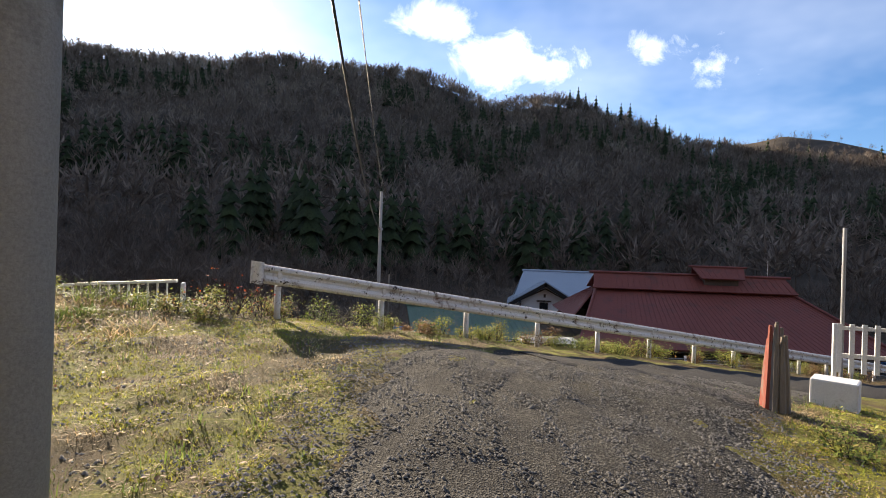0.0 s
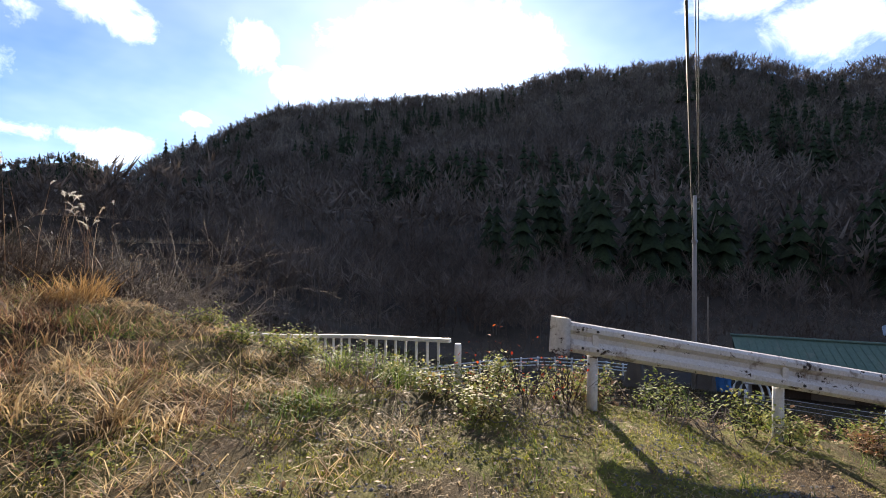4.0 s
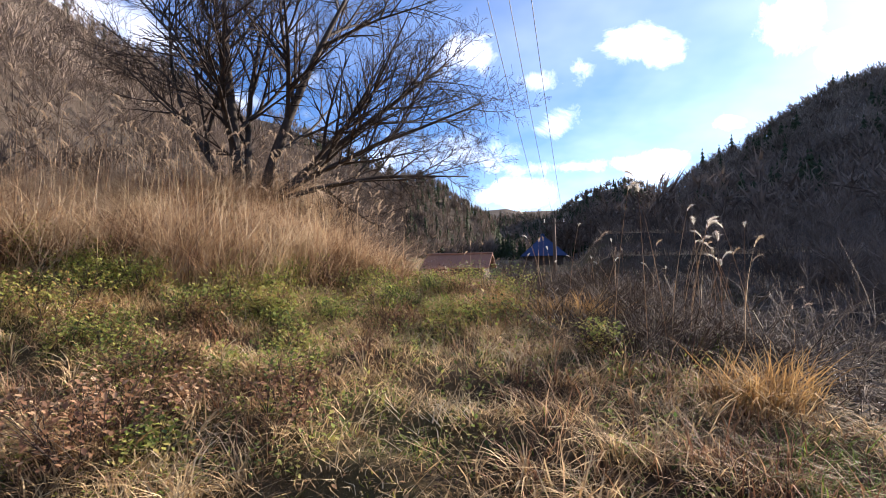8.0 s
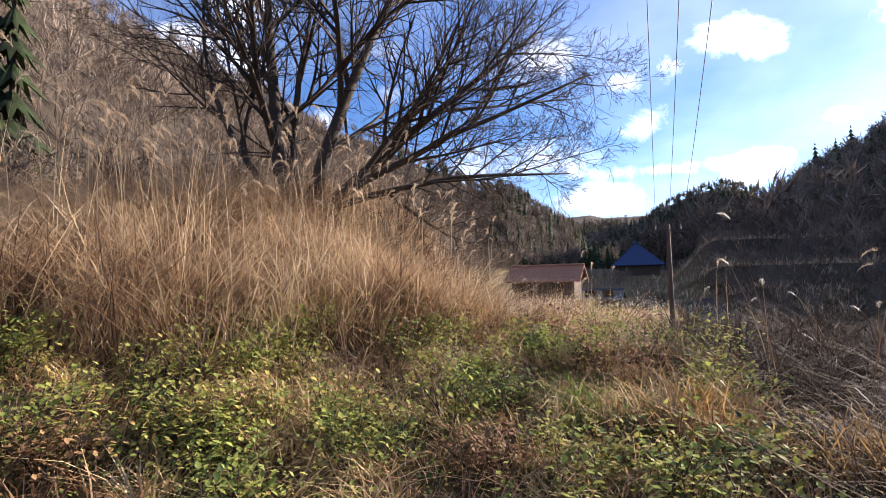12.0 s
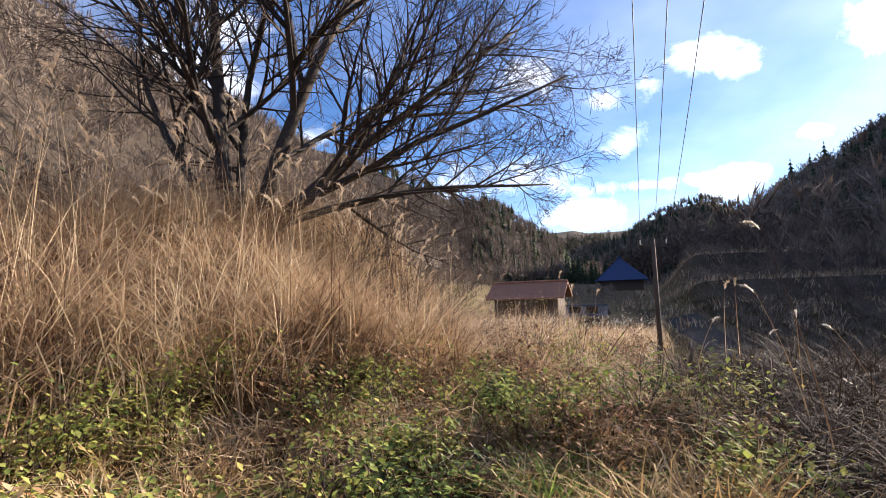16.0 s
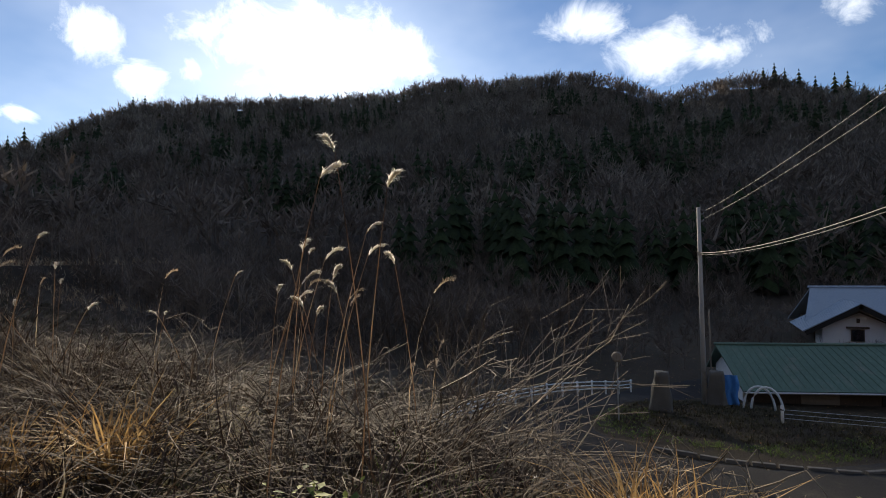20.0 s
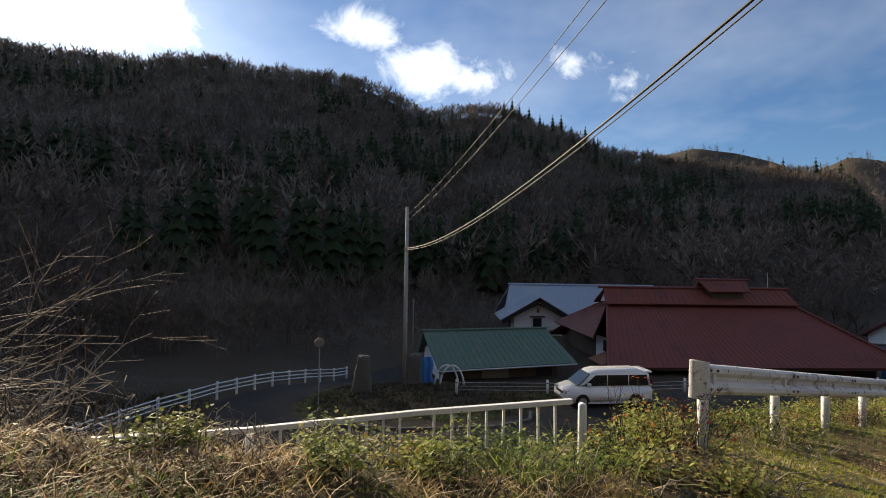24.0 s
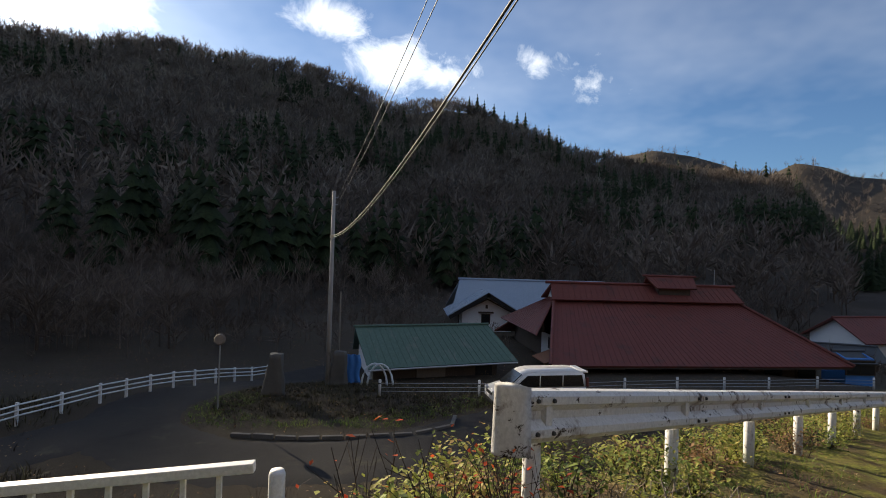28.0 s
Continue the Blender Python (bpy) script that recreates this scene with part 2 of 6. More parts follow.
link(vt, mixed(vt, silt, mixed(vt, 1.0, tone_of, worn, "MULTIPLY"), (0.075, 0.066, 0.038)), vb.inputs["Base Color"])
bumped(vt, vb, chips.outputs["Distance"], 1.0, 0.012)
M_STONE = surface("stone_chip", (0.055, 0.053, 0.05), (0.17, 0.162, 0.152), 3, 60, 0.9)
M_WHITE = surface("white_rail_paint", (0.56, 0.56, 0.55), (0.76, 0.76, 0.75), 2.0, 50, 0.5, bump=0.1, dirt=(0.16, 0.11, 0.08), dirt_scale=3.4, dirt_from=0.555, stretch=(1.0, 1.0, 0.8))
def chipped(m, scale, start, rust, stretch=None):
    """Rust chips that break through the paint."""
    t = m.node_tree
    b = t.nodes["Principled BSDF"]
    paint = b.inputs["Base Color"].links[0].from_socket
    f = ramp(t, noise_of(t, scale, 6, 0.75, stretch), [(start, (0, 0, 0)), (start + 0.025, (1, 1, 1))])
    link(t, mixed(t, f, paint, rust), b.inputs["Base Color"])


chipped(M_WHITE, 6.0, 0.60, (0.035, 0.022, 0.016))
chipped(M_WHITE, 2.2, 0.63, (0.07, 0.04, 0.028), (1.0, 1.0, 4.0))
M_WHITE2 = surface("white_fence_paint", (0.66, 0.66, 0.65), (0.80, 0.80, 0.79), 2.0, 50, 0.5, bump=0.1, dirt=(0.30, 0.24, 0.19), dirt_scale=4.0, dirt_from=0.64)
M_CONC = surface("concrete", (0.30, 0.29, 0.28), (0.44, 0.43, 0.41), 1.6, 70, 0.9, bump=0.3, dirt=(0.17, 0.16, 0.14), dirt_scale=1.1, dirt_from=0.58)
M_BLOCK = surface("whitewashed_concrete", (0.66, 0.65, 0.64), (0.80, 0.79, 0.78), 3, 60, 0.85, bump=0.3, dirt=(0.35, 0.32, 0.28), dirt_scale=2.5, dirt_from=0.6)
M_RED = surface("red_roof_paint", (0.150, 0.040, 0.031), (0.205, 0.060, 0.047), 0.5, 9, 0.55, bump=0.05, dirt=(0.115, 0.045, 0.037), dirt_scale=0.7, dirt_from=0.54)
M_GREENROOF = surface("green_roof_paint", (0.07, 0.135, 0.105), (0.12, 0.195, 0.155), 0.6, 9, 0.55, bump=0.05, dirt=(0.17, 0.20, 0.165), dirt_scale=0.9, dirt_from=0.56, stretch=(1, 0.2, 1))
M_BLUEROOF = surface("grey_blue_roof", (0.25, 0.33, 0.42), (0.34, 0.42, 0.50), 0.5, 9, 0.45, bump=0.05)
M_DEEPBLUE = surface("deep_blue_roof", (0.018, 0.045, 0.12), (0.03, 0.065, 0.165), 0.5, 9, 0.65, bump=0.05)
M_RUST = surface("rusty_roof", (0.22, 0.10, 0.06), (0.33, 0.16, 0.10), 0.6, 9, 0.7)
M_DARKROOF = surface("dark_tin_roof", (0.05, 0.06, 0.065), (0.09, 0.10, 0.11), 0.6, 9, 0.5)
M_PLASTER = surface("white_plaster", (0.74, 0.75, 0.75), (0.84, 0.85, 0.85), 0.7, 30, 0.9, bump=0.1, dirt=(0.6, 0.59, 0.56), dirt_scale=0.7, dirt_from=0.6)
M_WOOD = surface("dark_weathered_wood", (0.05, 0.038, 0.03), (0.12, 0.09, 0.07), 1.0, 25, 0.85, bump=0.3, stretch=(1, 1, 0.15))
M_GREYWOOD = surface("grey_weathered_wood", (0.14, 0.115, 0.09), (0.28, 0.24, 0.20), 5.0, 45, 0.9, bump=0.7, dist=0.02, stretch=(1, 1, 0.12))
M_REDWOOD = surface("flaking_red_paint", (0.25, 0.06, 0.04), (0.36, 0.10, 0.07), 6.0, 45, 0.8, bump=0.5, stretch=(1, 1, 0.2), dirt=(0.24, 0.2, 0.16), dirt_scale=8, dirt_from=0.52)
M_DARK = surface("dark_opening", (0.012, 0.012, 0.013), (0.022, 0.021, 0.02), 2, 20, 0.6, bump=0)
M_STEEL = surface("galvanised_steel", (0.35, 0.36, 0.37), (0.50, 0.51, 0.52), 3, 40, 0.45, 0.7, bump=0.05)
M_WIRE = surface("wire", (0.035, 0.035, 0.036), (0.075, 0.075, 0.075), 3, 40, 0.6, bump=0)
M_CAR = surface("pearl_white_car_paint", (0.76, 0.77, 0.76), (0.80, 0.81, 0.80), 1, 20, 0.18, bump=0, spec=0.6)
M_GLASS = surface("dark_car_glass", (0.012, 0.014, 0.016), (0.02, 0.022, 0.024), 1, 20, 0.06, bump=0, spec=0.6)
M_TYRE = surface("tyre_rubber", (0.018, 0.018, 0.018), (0.03, 0.03, 0.03), 5, 40, 0.85, bump=0.1)
M_BLUETARP = surface("blue_tarp", (0.04, 0.20, 0.55), (0.07, 0.28, 0.65), 3, 20, 0.5, bump=0.3)
M_PALEPIPE = surface("pale_plastic", (0.60, 0.66, 0.68), (0.70, 0.75, 0.77), 3, 20, 0.5, bump=0)
M_REDLEAF = blades_mat("red_leaf", [(0.0, (0.45, 0.12, 0.03)), (1.0, (0.55, 0.05, 0.03))], 0.5)

# Ground: soil, moss and straw on the level, darker humus on the slopes and hills; below the bank the dark tone also
# stands in for shade.
M_GROUND, gt, gb = mat("grassy_soil", 0.95, 0, 0.2)
c_near = ramp(gt, noise_of(gt, 0.55, 8, 0.65), [(0.25, (0.05, 0.035, 0.023)), (0.42, (0.115, 0.08, 0.045)), (0.54, (0.14, 0.11, 0.05)), (0.64, (0.09, 0.088, 0.03)), (0.8, (0.18, 0.125, 0.07))])
c_fine = ramp(gt, noise_of(gt, 26, 8, 0.8), [(0.3, (0.35, 0.35, 0.35)), (0.7, (1.25, 1.2, 1.1))])
c_near = mixed(gt, 0.85, c_near, c_fine, "MULTIPLY")
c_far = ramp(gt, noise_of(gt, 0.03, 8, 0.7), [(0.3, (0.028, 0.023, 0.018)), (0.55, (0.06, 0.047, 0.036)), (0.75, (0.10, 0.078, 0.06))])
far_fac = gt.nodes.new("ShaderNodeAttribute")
far_fac.attribute_name = "humus_shade"
moss_fac = gt.nodes.new("ShaderNodeAttribute")
moss_fac.attribute_name = "mossy"
moss_edge = gt.nodes.new("ShaderNodeMath")
moss_edge.operation, moss_edge.use_clamp = "MULTIPLY_ADD", True
link(gt, moss_fac.outputs["Fac"], moss_edge.inputs[0])
link(gt, ramp(gt, noise_of(gt, 3.5, 8, 0.7), [(0.38, (0, 0, 0)), (0.58, (1, 1, 1))]), moss_edge.inputs[1])
moss_edge.inputs[2].default_value = 0.0
c_moss = ramp(gt, noise_of(gt, 22, 6, 0.7), [(0.3, (0.07, 0.075, 0.02)), (0.55, (0.21, 0.215, 0.04)), (0.75, (0.34, 0.33, 0.075))])
c_near = mixed(gt, moss_edge.outputs[0], c_near, c_moss)
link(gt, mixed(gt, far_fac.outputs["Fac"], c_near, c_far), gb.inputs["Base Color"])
bumped(gt, gb, noise_of(gt, 24, 8, 0.8), 1.0, 0.06)


# ---- geometry helpers ----
def part(name, bm, material, parent=None, label="", smooth=False):
    me = bpy.data.meshes.new(name)
    bmesh.ops.recalc_face_normals(bm, faces=bm.faces)
    bm.to_mesh(me)
    bm.free()
    me.materials.append(material)
    if smooth:
        me.shade_smooth()
    ob = new(name, me)
    ob.parent = parent
    return tagged(ob, label)


def thing(name, label, category, group="", kind="", m=None):
    ob = tagged(new(name), label, category, group, kind)
    ob.matrix_basis = m or Matrix()
    return ob


def box(bm, x0, y0, z0, x1, y1, z1, bevel=0.0, m=None):
    made = bmesh.ops.create_cube(bm, size=1.0)["verts"]
    mm = Matrix.Translation(((x0 + x1) / 2, (y0 + y1) / 2, (z0 + z1) / 2)) @ Matrix.Diagonal((x1 - x0, y1 - y0, z1 - z0, 1))
    bmesh.ops.transform(bm, matrix=(m or Matrix()) @ mm, verts=made)
    if bevel:
        edges = list({e for v in made for e in v.link_edges})
        bmesh.ops.bevel(bm, geom=edges, offset=bevel, segments=2, affect="EDGES", profile=0.6)
    return bm


def boxed(*a, **k):
    return box(bmesh.new(), *a, **k)


def tube(bm, pts, radii, sides=8, cap=True):
    """A round bar along points, with a radius at each."""
    rings = []
    n = len(pts)
    pts = [Vector(p) for p in pts]
    for i, p in enumerate(pts):
        d = (pts[min(i + 1, n - 1)] - pts[max(i - 1, 0)]).normalized()
        a = d.orthogonal().normalized() if abs(d.z) > 0.95 else d.cross(Vector((0, 0, 1))).normalized()
        b = d.cross(a)
        r = radii[i] if isinstance(radii, (list, tuple)) else radii
        rings.append([bm.verts.new(p + r * (math.cos(q) * a + math.sin(q) * b)) for q in (2 * math.pi * k / sides for k in range(sides))])
    for r0, r1 in zip(rings, rings[1:]):
        for k in range(sides):
            bm.faces.new((r0[k], r0[(k + 1) % sides], r1[(k + 1) % sides], r1[k]))
    if cap:
        bm.faces.new(rings[0][::-1])
        bm.faces.new(rings[-1])
    return bm


def tubed(pts, radii, sides=8):
    return tube(bmesh.new(), pts, radii, sides)


def prism(bm, outline, y0, y1):
    """An outline in x and z drawn out from y0 to y1."""
    a = [bm.verts.new((x, y0, z)) for x, z in outline]
    b = [bm.verts.new((x, y1, z)) for x, z in outline]
    n = len(outline)
    for i in range(n):
        bm.faces.new((a[i], a[(i + 1) % n], b[(i + 1) % n], b[i]))
    bm.faces.new(a[::-1])
    bm.faces.new(b)
    return bm


def slab(bm, quad, thick):
    """A sheet on four corners, drawn down by its thickness."""
    q = [Vector(v) for v in quad]
    n = (q[1] - q[0]).cross(q[3] - q[0]).normalized()
    if n.z < 0:
        n = -n
    top = [bm.verts.new(v) for v in q]
    low = [bm.verts.new(v - thick * n) for v in q]
    k = len(q)
    bm.faces.new(top)
    bm.faces.new(low[::-1])
    for i in range(k):
        bm.faces.new((top[i], low[i], low[(i + 1) % k], top[(i + 1) % k]))
    return bm


def quick_mesh(name, verts, quads, tris, material, label="", category="", kind="stuff", parent=None, smooth=False):
    """A large mesh from arrays of corners."""
    me = bpy.data.meshes.new(name)
    nq, nt = len(quads), len(tris)
    me.vertices.add(len(verts))
    me.vertices.foreach_set("co", np.asarray(verts, np.float32).ravel())
    idx = np.concatenate([np.asarray(quads, np.int32).ravel(), np.asarray(tris, np.int32).ravel()])
    me.loops.add(len(idx))
    me.loops.foreach_set("vertex_index", idx)
    me.polygons.add(nq + nt)
    me.polygons.foreach_set("loop_start", np.concatenate([np.arange(nq) * 4, nq * 4 + np.arange(nt) * 3]).astype(np.int32))
    me.update(calc_edges=True)
    me.validate()
    me.materials.append(material)
    if smooth:
        me.shade_smooth()
    ob = new(name, me)
    ob.parent = parent
    return tagged(ob, label, category, "", kind)


# ---- the lie of the land ----
def smooth01(v):
    v = np.clip(v, 0, 1)
    return v * v * (3 - 2 * v)


def table(b, pairs):
    xs, ys = zip(*pairs)
    return np.interp(b, xs, ys)


NEAR_RIDGE = [(-43, -6), (-42, -2), (-41.4, 1.2), (-40.9, 2.07), (-39.4, 5.7), (-37.4, 7.36), (-34.7, 7.98), (-29.4, 8.66), (-25, 9.41), (-21, 10.44), (-18.3, 10.77),
              (-15.5, 12.19), (-12.5, 13.6), (-10, 13.91), (-7.5, 15.59), (-5.3, 16.08), (-3, 16.38), (-0.5, 15.88), (1.5, 15.73), (3.5, 15.81), (6, 17.19),
              (8.5, 18.19), (11, 18.71), (14, 18.94), (18, 18.84), (21, 18.73), (24.5, 19.04), (27, 18.82), (29, 18.57), (32, 17.69), (35, 17.34), (38, 17.1),
              (42, 16.77), (45, 16.52), (48, 16.16), (51, 15.88), (54, 15.12), (57, 14.76), (59.7, 13.72), (62.7, 12.09), (65.3, 10.26), (67.5, 9.36), (69.5, 8.32),
              (71.9, 6.37), (75, 4.2), (79, 1.5), (84, -2), (88, -6)]
ROUND_HILL = [(65, 1), (69, 4), (72, 6.2), (73.4, 7.6), (75.4, 8.4), (77.4, 8.1), (78.4, 7.9), (81.1, 6.8), (83.3, 5.2), (86, 4.4), (91, 3.6), (99, 1)]
FAR_HILL = [(79, 3), (83.7, 5.6), (86.5, 5.8), (88.6, 6.4), (90.1, 6.3), (91.7, 6.2), (97, 5.5), (111, 2)]
EAST_HILL = [(-75, 3.5), (-60, 6), (-46.3, 7.4), (-43.8, 8.0), (-42.3, 8.2), (-40.4, 9.2), (-38.1, 9.8), (-36, 8.8), (-34.4, 8.9), (-32.2, 10.0), (-29.4, 11.0), (-25.7, 11.8), (-23.5, 11.4), (-21, 11.2), (-12, 6)]
WEST_HILL = [(86, -6), (88.5, 1), (90.5, 4.6), (92.1, 5.7), (93.5, 6.7), (95.2, 7.9), (97, 9.2), (98.5, 9.7), (100.9, 9.9), (104.5, 11.7), (108.9, 13.4), (113, 15.6), (122, 17), (138, 14), (155, -6)]


def bumps(x, y, size, seed):
    """Cheap smooth noise from a few waves."""
    r = np.random.RandomState(seed)
    out = np.zeros_like(x)
    for k in range(7):
        a, p, f = r.rand() * 6.28, r.rand() * 6.28, (0.6 + 1.3 * r.rand()) / size
        out += np.sin((x * np.cos(a) + y * np.sin(a)) * f * 6.28 + p)
    return out / 4


def edge_y(x):
    """Where the level ground ends and the bank to the lower lane begins."""
    west = table(-x, [(6.5, 6.3), (9, 5.6), (11, 5.2), (15, 5.1), (19, 4.6), (25, 3.2), (60, 9.15), (200, 33)])
    return np.where(x > -4.2, 8.6 + 0.78 * (x + 4.4), west + 2.2 * smooth01((x + 6.2) / 2.0))


VALLEY = [(16, 0.9), (20, 0.1), (26, -0.9), (33, -1.0), (42, -0.2), (62, -1.5), (81, 0.3), (124, 2.5), (200, 4.5)]


def level(x, y):
    """The upper ground: it climbs to the west and falls along the rail."""
    z = -0.10 * np.clip(x, -24, 45) - 0.11 * np.logaddexp(0, 3 * (np.clip(y, -40, 45) - 7.2)) / 3
    z = z + 0.7 * smooth01((-x - 15.5) / 4) * smooth01((2.2 - y) / 4)
    z = z + 0.28 * smooth01((-x - 6) / 5) + 1.8 * smooth01((-y + 0.8 + 0.25 * (-x - 12)) / 9) * smooth01((-x - 6) / 8)
    z = z - 2.0 * smooth01((-x - 25) / 22) * smooth01((y + 22) / 20)
    w = smooth01((-x - 16.0) / 9) * smooth01((y + 5.0 + 6.0 * smooth01((-x - 30) / 10)) / 5.5)
    return z + (table(-x, VALLEY) - z) * w


def low(x, y):
    z = -5.0 - 1.8 * smooth01((y - 30) / 14) - 0.8 * smooth01((y - 50) / 30)
    z = z + table(-x, [(26, 0), (45, 0.8), (60, 3.6), (80, 7.2), (110, 11), (300, 15)]) - 3.0 * smooth01((x - 22) / 30)
    # field terraces up the valley
    z = np.maximum(z, -6 + 9.4 * smooth01((-x - 72) / 6) * smooth01((y - 9) / 4) + 4.3 * smooth01((-x - 94) / 4) * smooth01((y - 13.5) / 3))
    return z


NEAR_FOOT = [(-45, 100), (-20, 92), (0, 88), (12, 70), (25, 54), (60, 56), (75, 90), (88, 200)]


def ridge(x, y, pairs, far, foot, keep=0.55):
    b, r = np.degrees(np.arctan2(-(x + 6), y - 4)), np.hypot(x + 6, y - 4)
    foot = table(b, foot) if isinstance(foot, list) else foot
    top = 1.9 + far * np.tan(np.radians(table(b, pairs)))
    up = np.clip((r - foot) / (far - foot), 0, 1)
    shape = up ** 1.4
    beyond = np.clip((r - far) / (far * keep), 0, 1)
    z = -7 + (top + 7) * shape * (1 - smooth01(beyond))
    return np.where(up > 0, z, -99)


def height(x, y):
    x, y = np.asarray(x, float), np.asarray(y, float)
    d = y - edge_y(x)
    up, lo = level(x, y), low(x, y)
    run = 7.5
    z = up + (np.where(x > -55, np.minimum(lo, up), lo) - up) * smooth01(d / run)
    z = z + 0.035 * bumps(x, y, 2.2, 3) * np.where(d < 3, 1, 0.3) + 0.02 * bumps(x, y, 0.7, 4)
    z = z + 0.065 * bumps(x, y, 1.3, 7) * smooth01((-x - 5.5) / 3) * smooth01((5.6 - y) / 1.5) * smooth01((x + 40) / 10)
    # wooded hills round the valley
    z = np.maximum(z, ridge(x, y, NEAR_RIDGE, 480, NEAR_FOOT))
    z = np.maximum(z, ridge(x, y, ROUND_HILL, 900, 480))
    z = np.maximum(z, ridge(x, y, FAR_HILL, 2100, 1200))
    z = np.maximum(z, ridge(x, y, EAST_HILL, 1000, 430))
    z = np.maximum(z, ridge(x, y, WEST_HILL, 420, 190))
    # the long hill to the north
    north = np.clip((-y - 24 + 0.06 * np.clip(x, -500, 0)) / 95, 0, 1)
    nz = level(np.clip(x, -24, 10), np.full_like(y, -20.0)) - 1.5 + 78 * north ** 0.95
    nz = np.where(y < -24, nz + 2.2 * bumps(x, y, 60, 6) * north, -99)
    return np.maximum(z, nz)


def H(x, y):
    return float(height(np.array([x]), np.array([y]))[0])


DRIVE = [(2.2, -6.5), (1.2, -2), (0.2, 2.4), (0.2, 4.5), (0.2, 6.5), (2.0, 8.8), (5.2, 11.0)]
DRIVE_WEST, DRIVE_EAST = [(-0.35, 1.2), (-0.45, 3.0), (-0.6, 4.6), (-0.9, 5.8), (-1.2, 6.8)], [(0.7, 3.4), (1.1, 4.6), (1.2, 6.0), (1.8, 7.4)]


def away(x, y, line):
    """How far points lie from a line of points."""
    best = np.full(np.shape(x), 1e9)
    for (ax, ay), (bx, by) in zip(line, line[1:]):
        dx, dy = bx - ax, by - ay
        f = np.clip(((x - ax) * dx + (y - ay) * dy) / (dx * dx + dy * dy), 0, 1)
        best = np.minimum(best, np.hypot(x - ax - f * dx, y - ay - f * dy))
    return best


def off_drive(x, y):
    return np.minimum(away(x, y, DRIVE), np.minimum(away(x, y, DRIVE_WEST), away(x, y, DRIVE_EAST)))


def patchy(x, y, size, seed):
    return 0.5 + 0.5 * np.clip(bumps(x, y, size, seed) * 1.2, -1, 1)


# one ground sheet, fine near the walk and coarse towards the horizon
radii = np.concatenate([np.linspace(0.05, 14, 90), 14 * (4200 / 14) ** np.linspace(0.012, 1, 130)])
turns = np.linspace(0, 2 * math.pi, 521)[:-1]
gx = -7 + radii[:, None] * np.cos(turns)[None]
gy = 6 + radii[:, None] * np.sin(turns)[None]
gz = height(gx, gy)
# Below the bank the 0.85 puts the valley's shade into the ground colour.
humus_shade_at = np.maximum(0.85 * smooth01((gy - edge_y(gx) - 3) / 5), np.maximum(smooth01((np.hypot(gx + 6, gy - 4) - table(np.degrees(np.arctan2(-(gx + 6), gy - 4)), NEAR_FOOT) + 12) / 14), smooth01((-gy - 22) / 6)))
nr, na = gx.shape
i0 = (np.arange(nr - 1)[:, None] * na + np.arange(na)[None]).ravel()
i1 = (np.arange(nr - 1)[:, None] * na + (np.arange(na)[None] + 1) % na).ravel()
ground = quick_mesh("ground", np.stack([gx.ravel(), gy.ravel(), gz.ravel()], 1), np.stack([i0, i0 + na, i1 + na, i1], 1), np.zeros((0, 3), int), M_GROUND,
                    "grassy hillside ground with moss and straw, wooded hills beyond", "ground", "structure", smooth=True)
att = ground.data.attributes.new("humus_shade", "FLOAT", "POINT")
att.data.foreach_set("value", humus_shade_at.ravel().astype(np.float32))
mossy_at = smooth01((patchy(gx, gy, 2.4, 35) - 0.35) / 0.2) * smooth01((6.5 - off_drive(gx, gy)) / 2.5) * smooth01((gx + 9) / 2.5) * (gy > -5)
att = ground.data.attributes.new("mossy", "FLOAT", "POINT")
att.data.foreach_set("value", mossy_at.ravel().astype(np.float32))


def strip(name, middle, widths, material, label, category, lift=0.03, across=8, ragged=0.0, kind="structure", seed=1):
    """A road laid on the ground along a line of points."""
    r = np.random.RandomState(seed)
    pts, wid = [], []
    for (a, b), (w0, w1) in zip(zip(middle, middle[1:]), zip(widths, widths[1:])):
        n = max(2, int(math.dist(a, b) / 0.35))
        for k in range(n):
            f = k / n
            pts.append((a[0] + (b[0] - a[0]) * f, a[1] + (b[1] - a[1]) * f))
            wid.append(w0 + (w1 - w0) * f)
    p = np.array(pts)
    for _ in range(12):
        p[1:-1] = (p[:-2] + 2 * p[1:-1] + p[2:]) / 4
    d = np.gradient(p, axis=0)
    d /= np.linalg.norm(d, axis=1)[:, None]
    nrm = np.stack([-d[:, 1], d[:, 0]], 1)
    wid = np.array(wid)
    f = np.linspace(-1, 1, across + 1)
    edge = 1 + ragged * r.randn(len(p), 2)
    off = np.where(f[None] < 0, f[None] * edge[:, :1], f[None] * edge[:, 1:]) * wid[:, None] / 2
    x, y = p[:, :1] + nrm[:, :1] * off, p[:, 1:] + nrm[:, 1:] * off
    drop = np.where(np.abs(f) > 0.999, -0.05, lift)[None]
    z = height(x, y) + drop
    n, k = x.shape
    j = (np.arange(n - 1)[:, None] * k + np.arange(k - 1)[None]).ravel()
    return quick_mesh(name, np.stack([x.ravel(), y.ravel(), z.ravel()], 1), np.stack([j, j + 1, j + k + 1, j + k], 1), np.zeros((0, 3), int), material, label, category, kind, smooth=True)


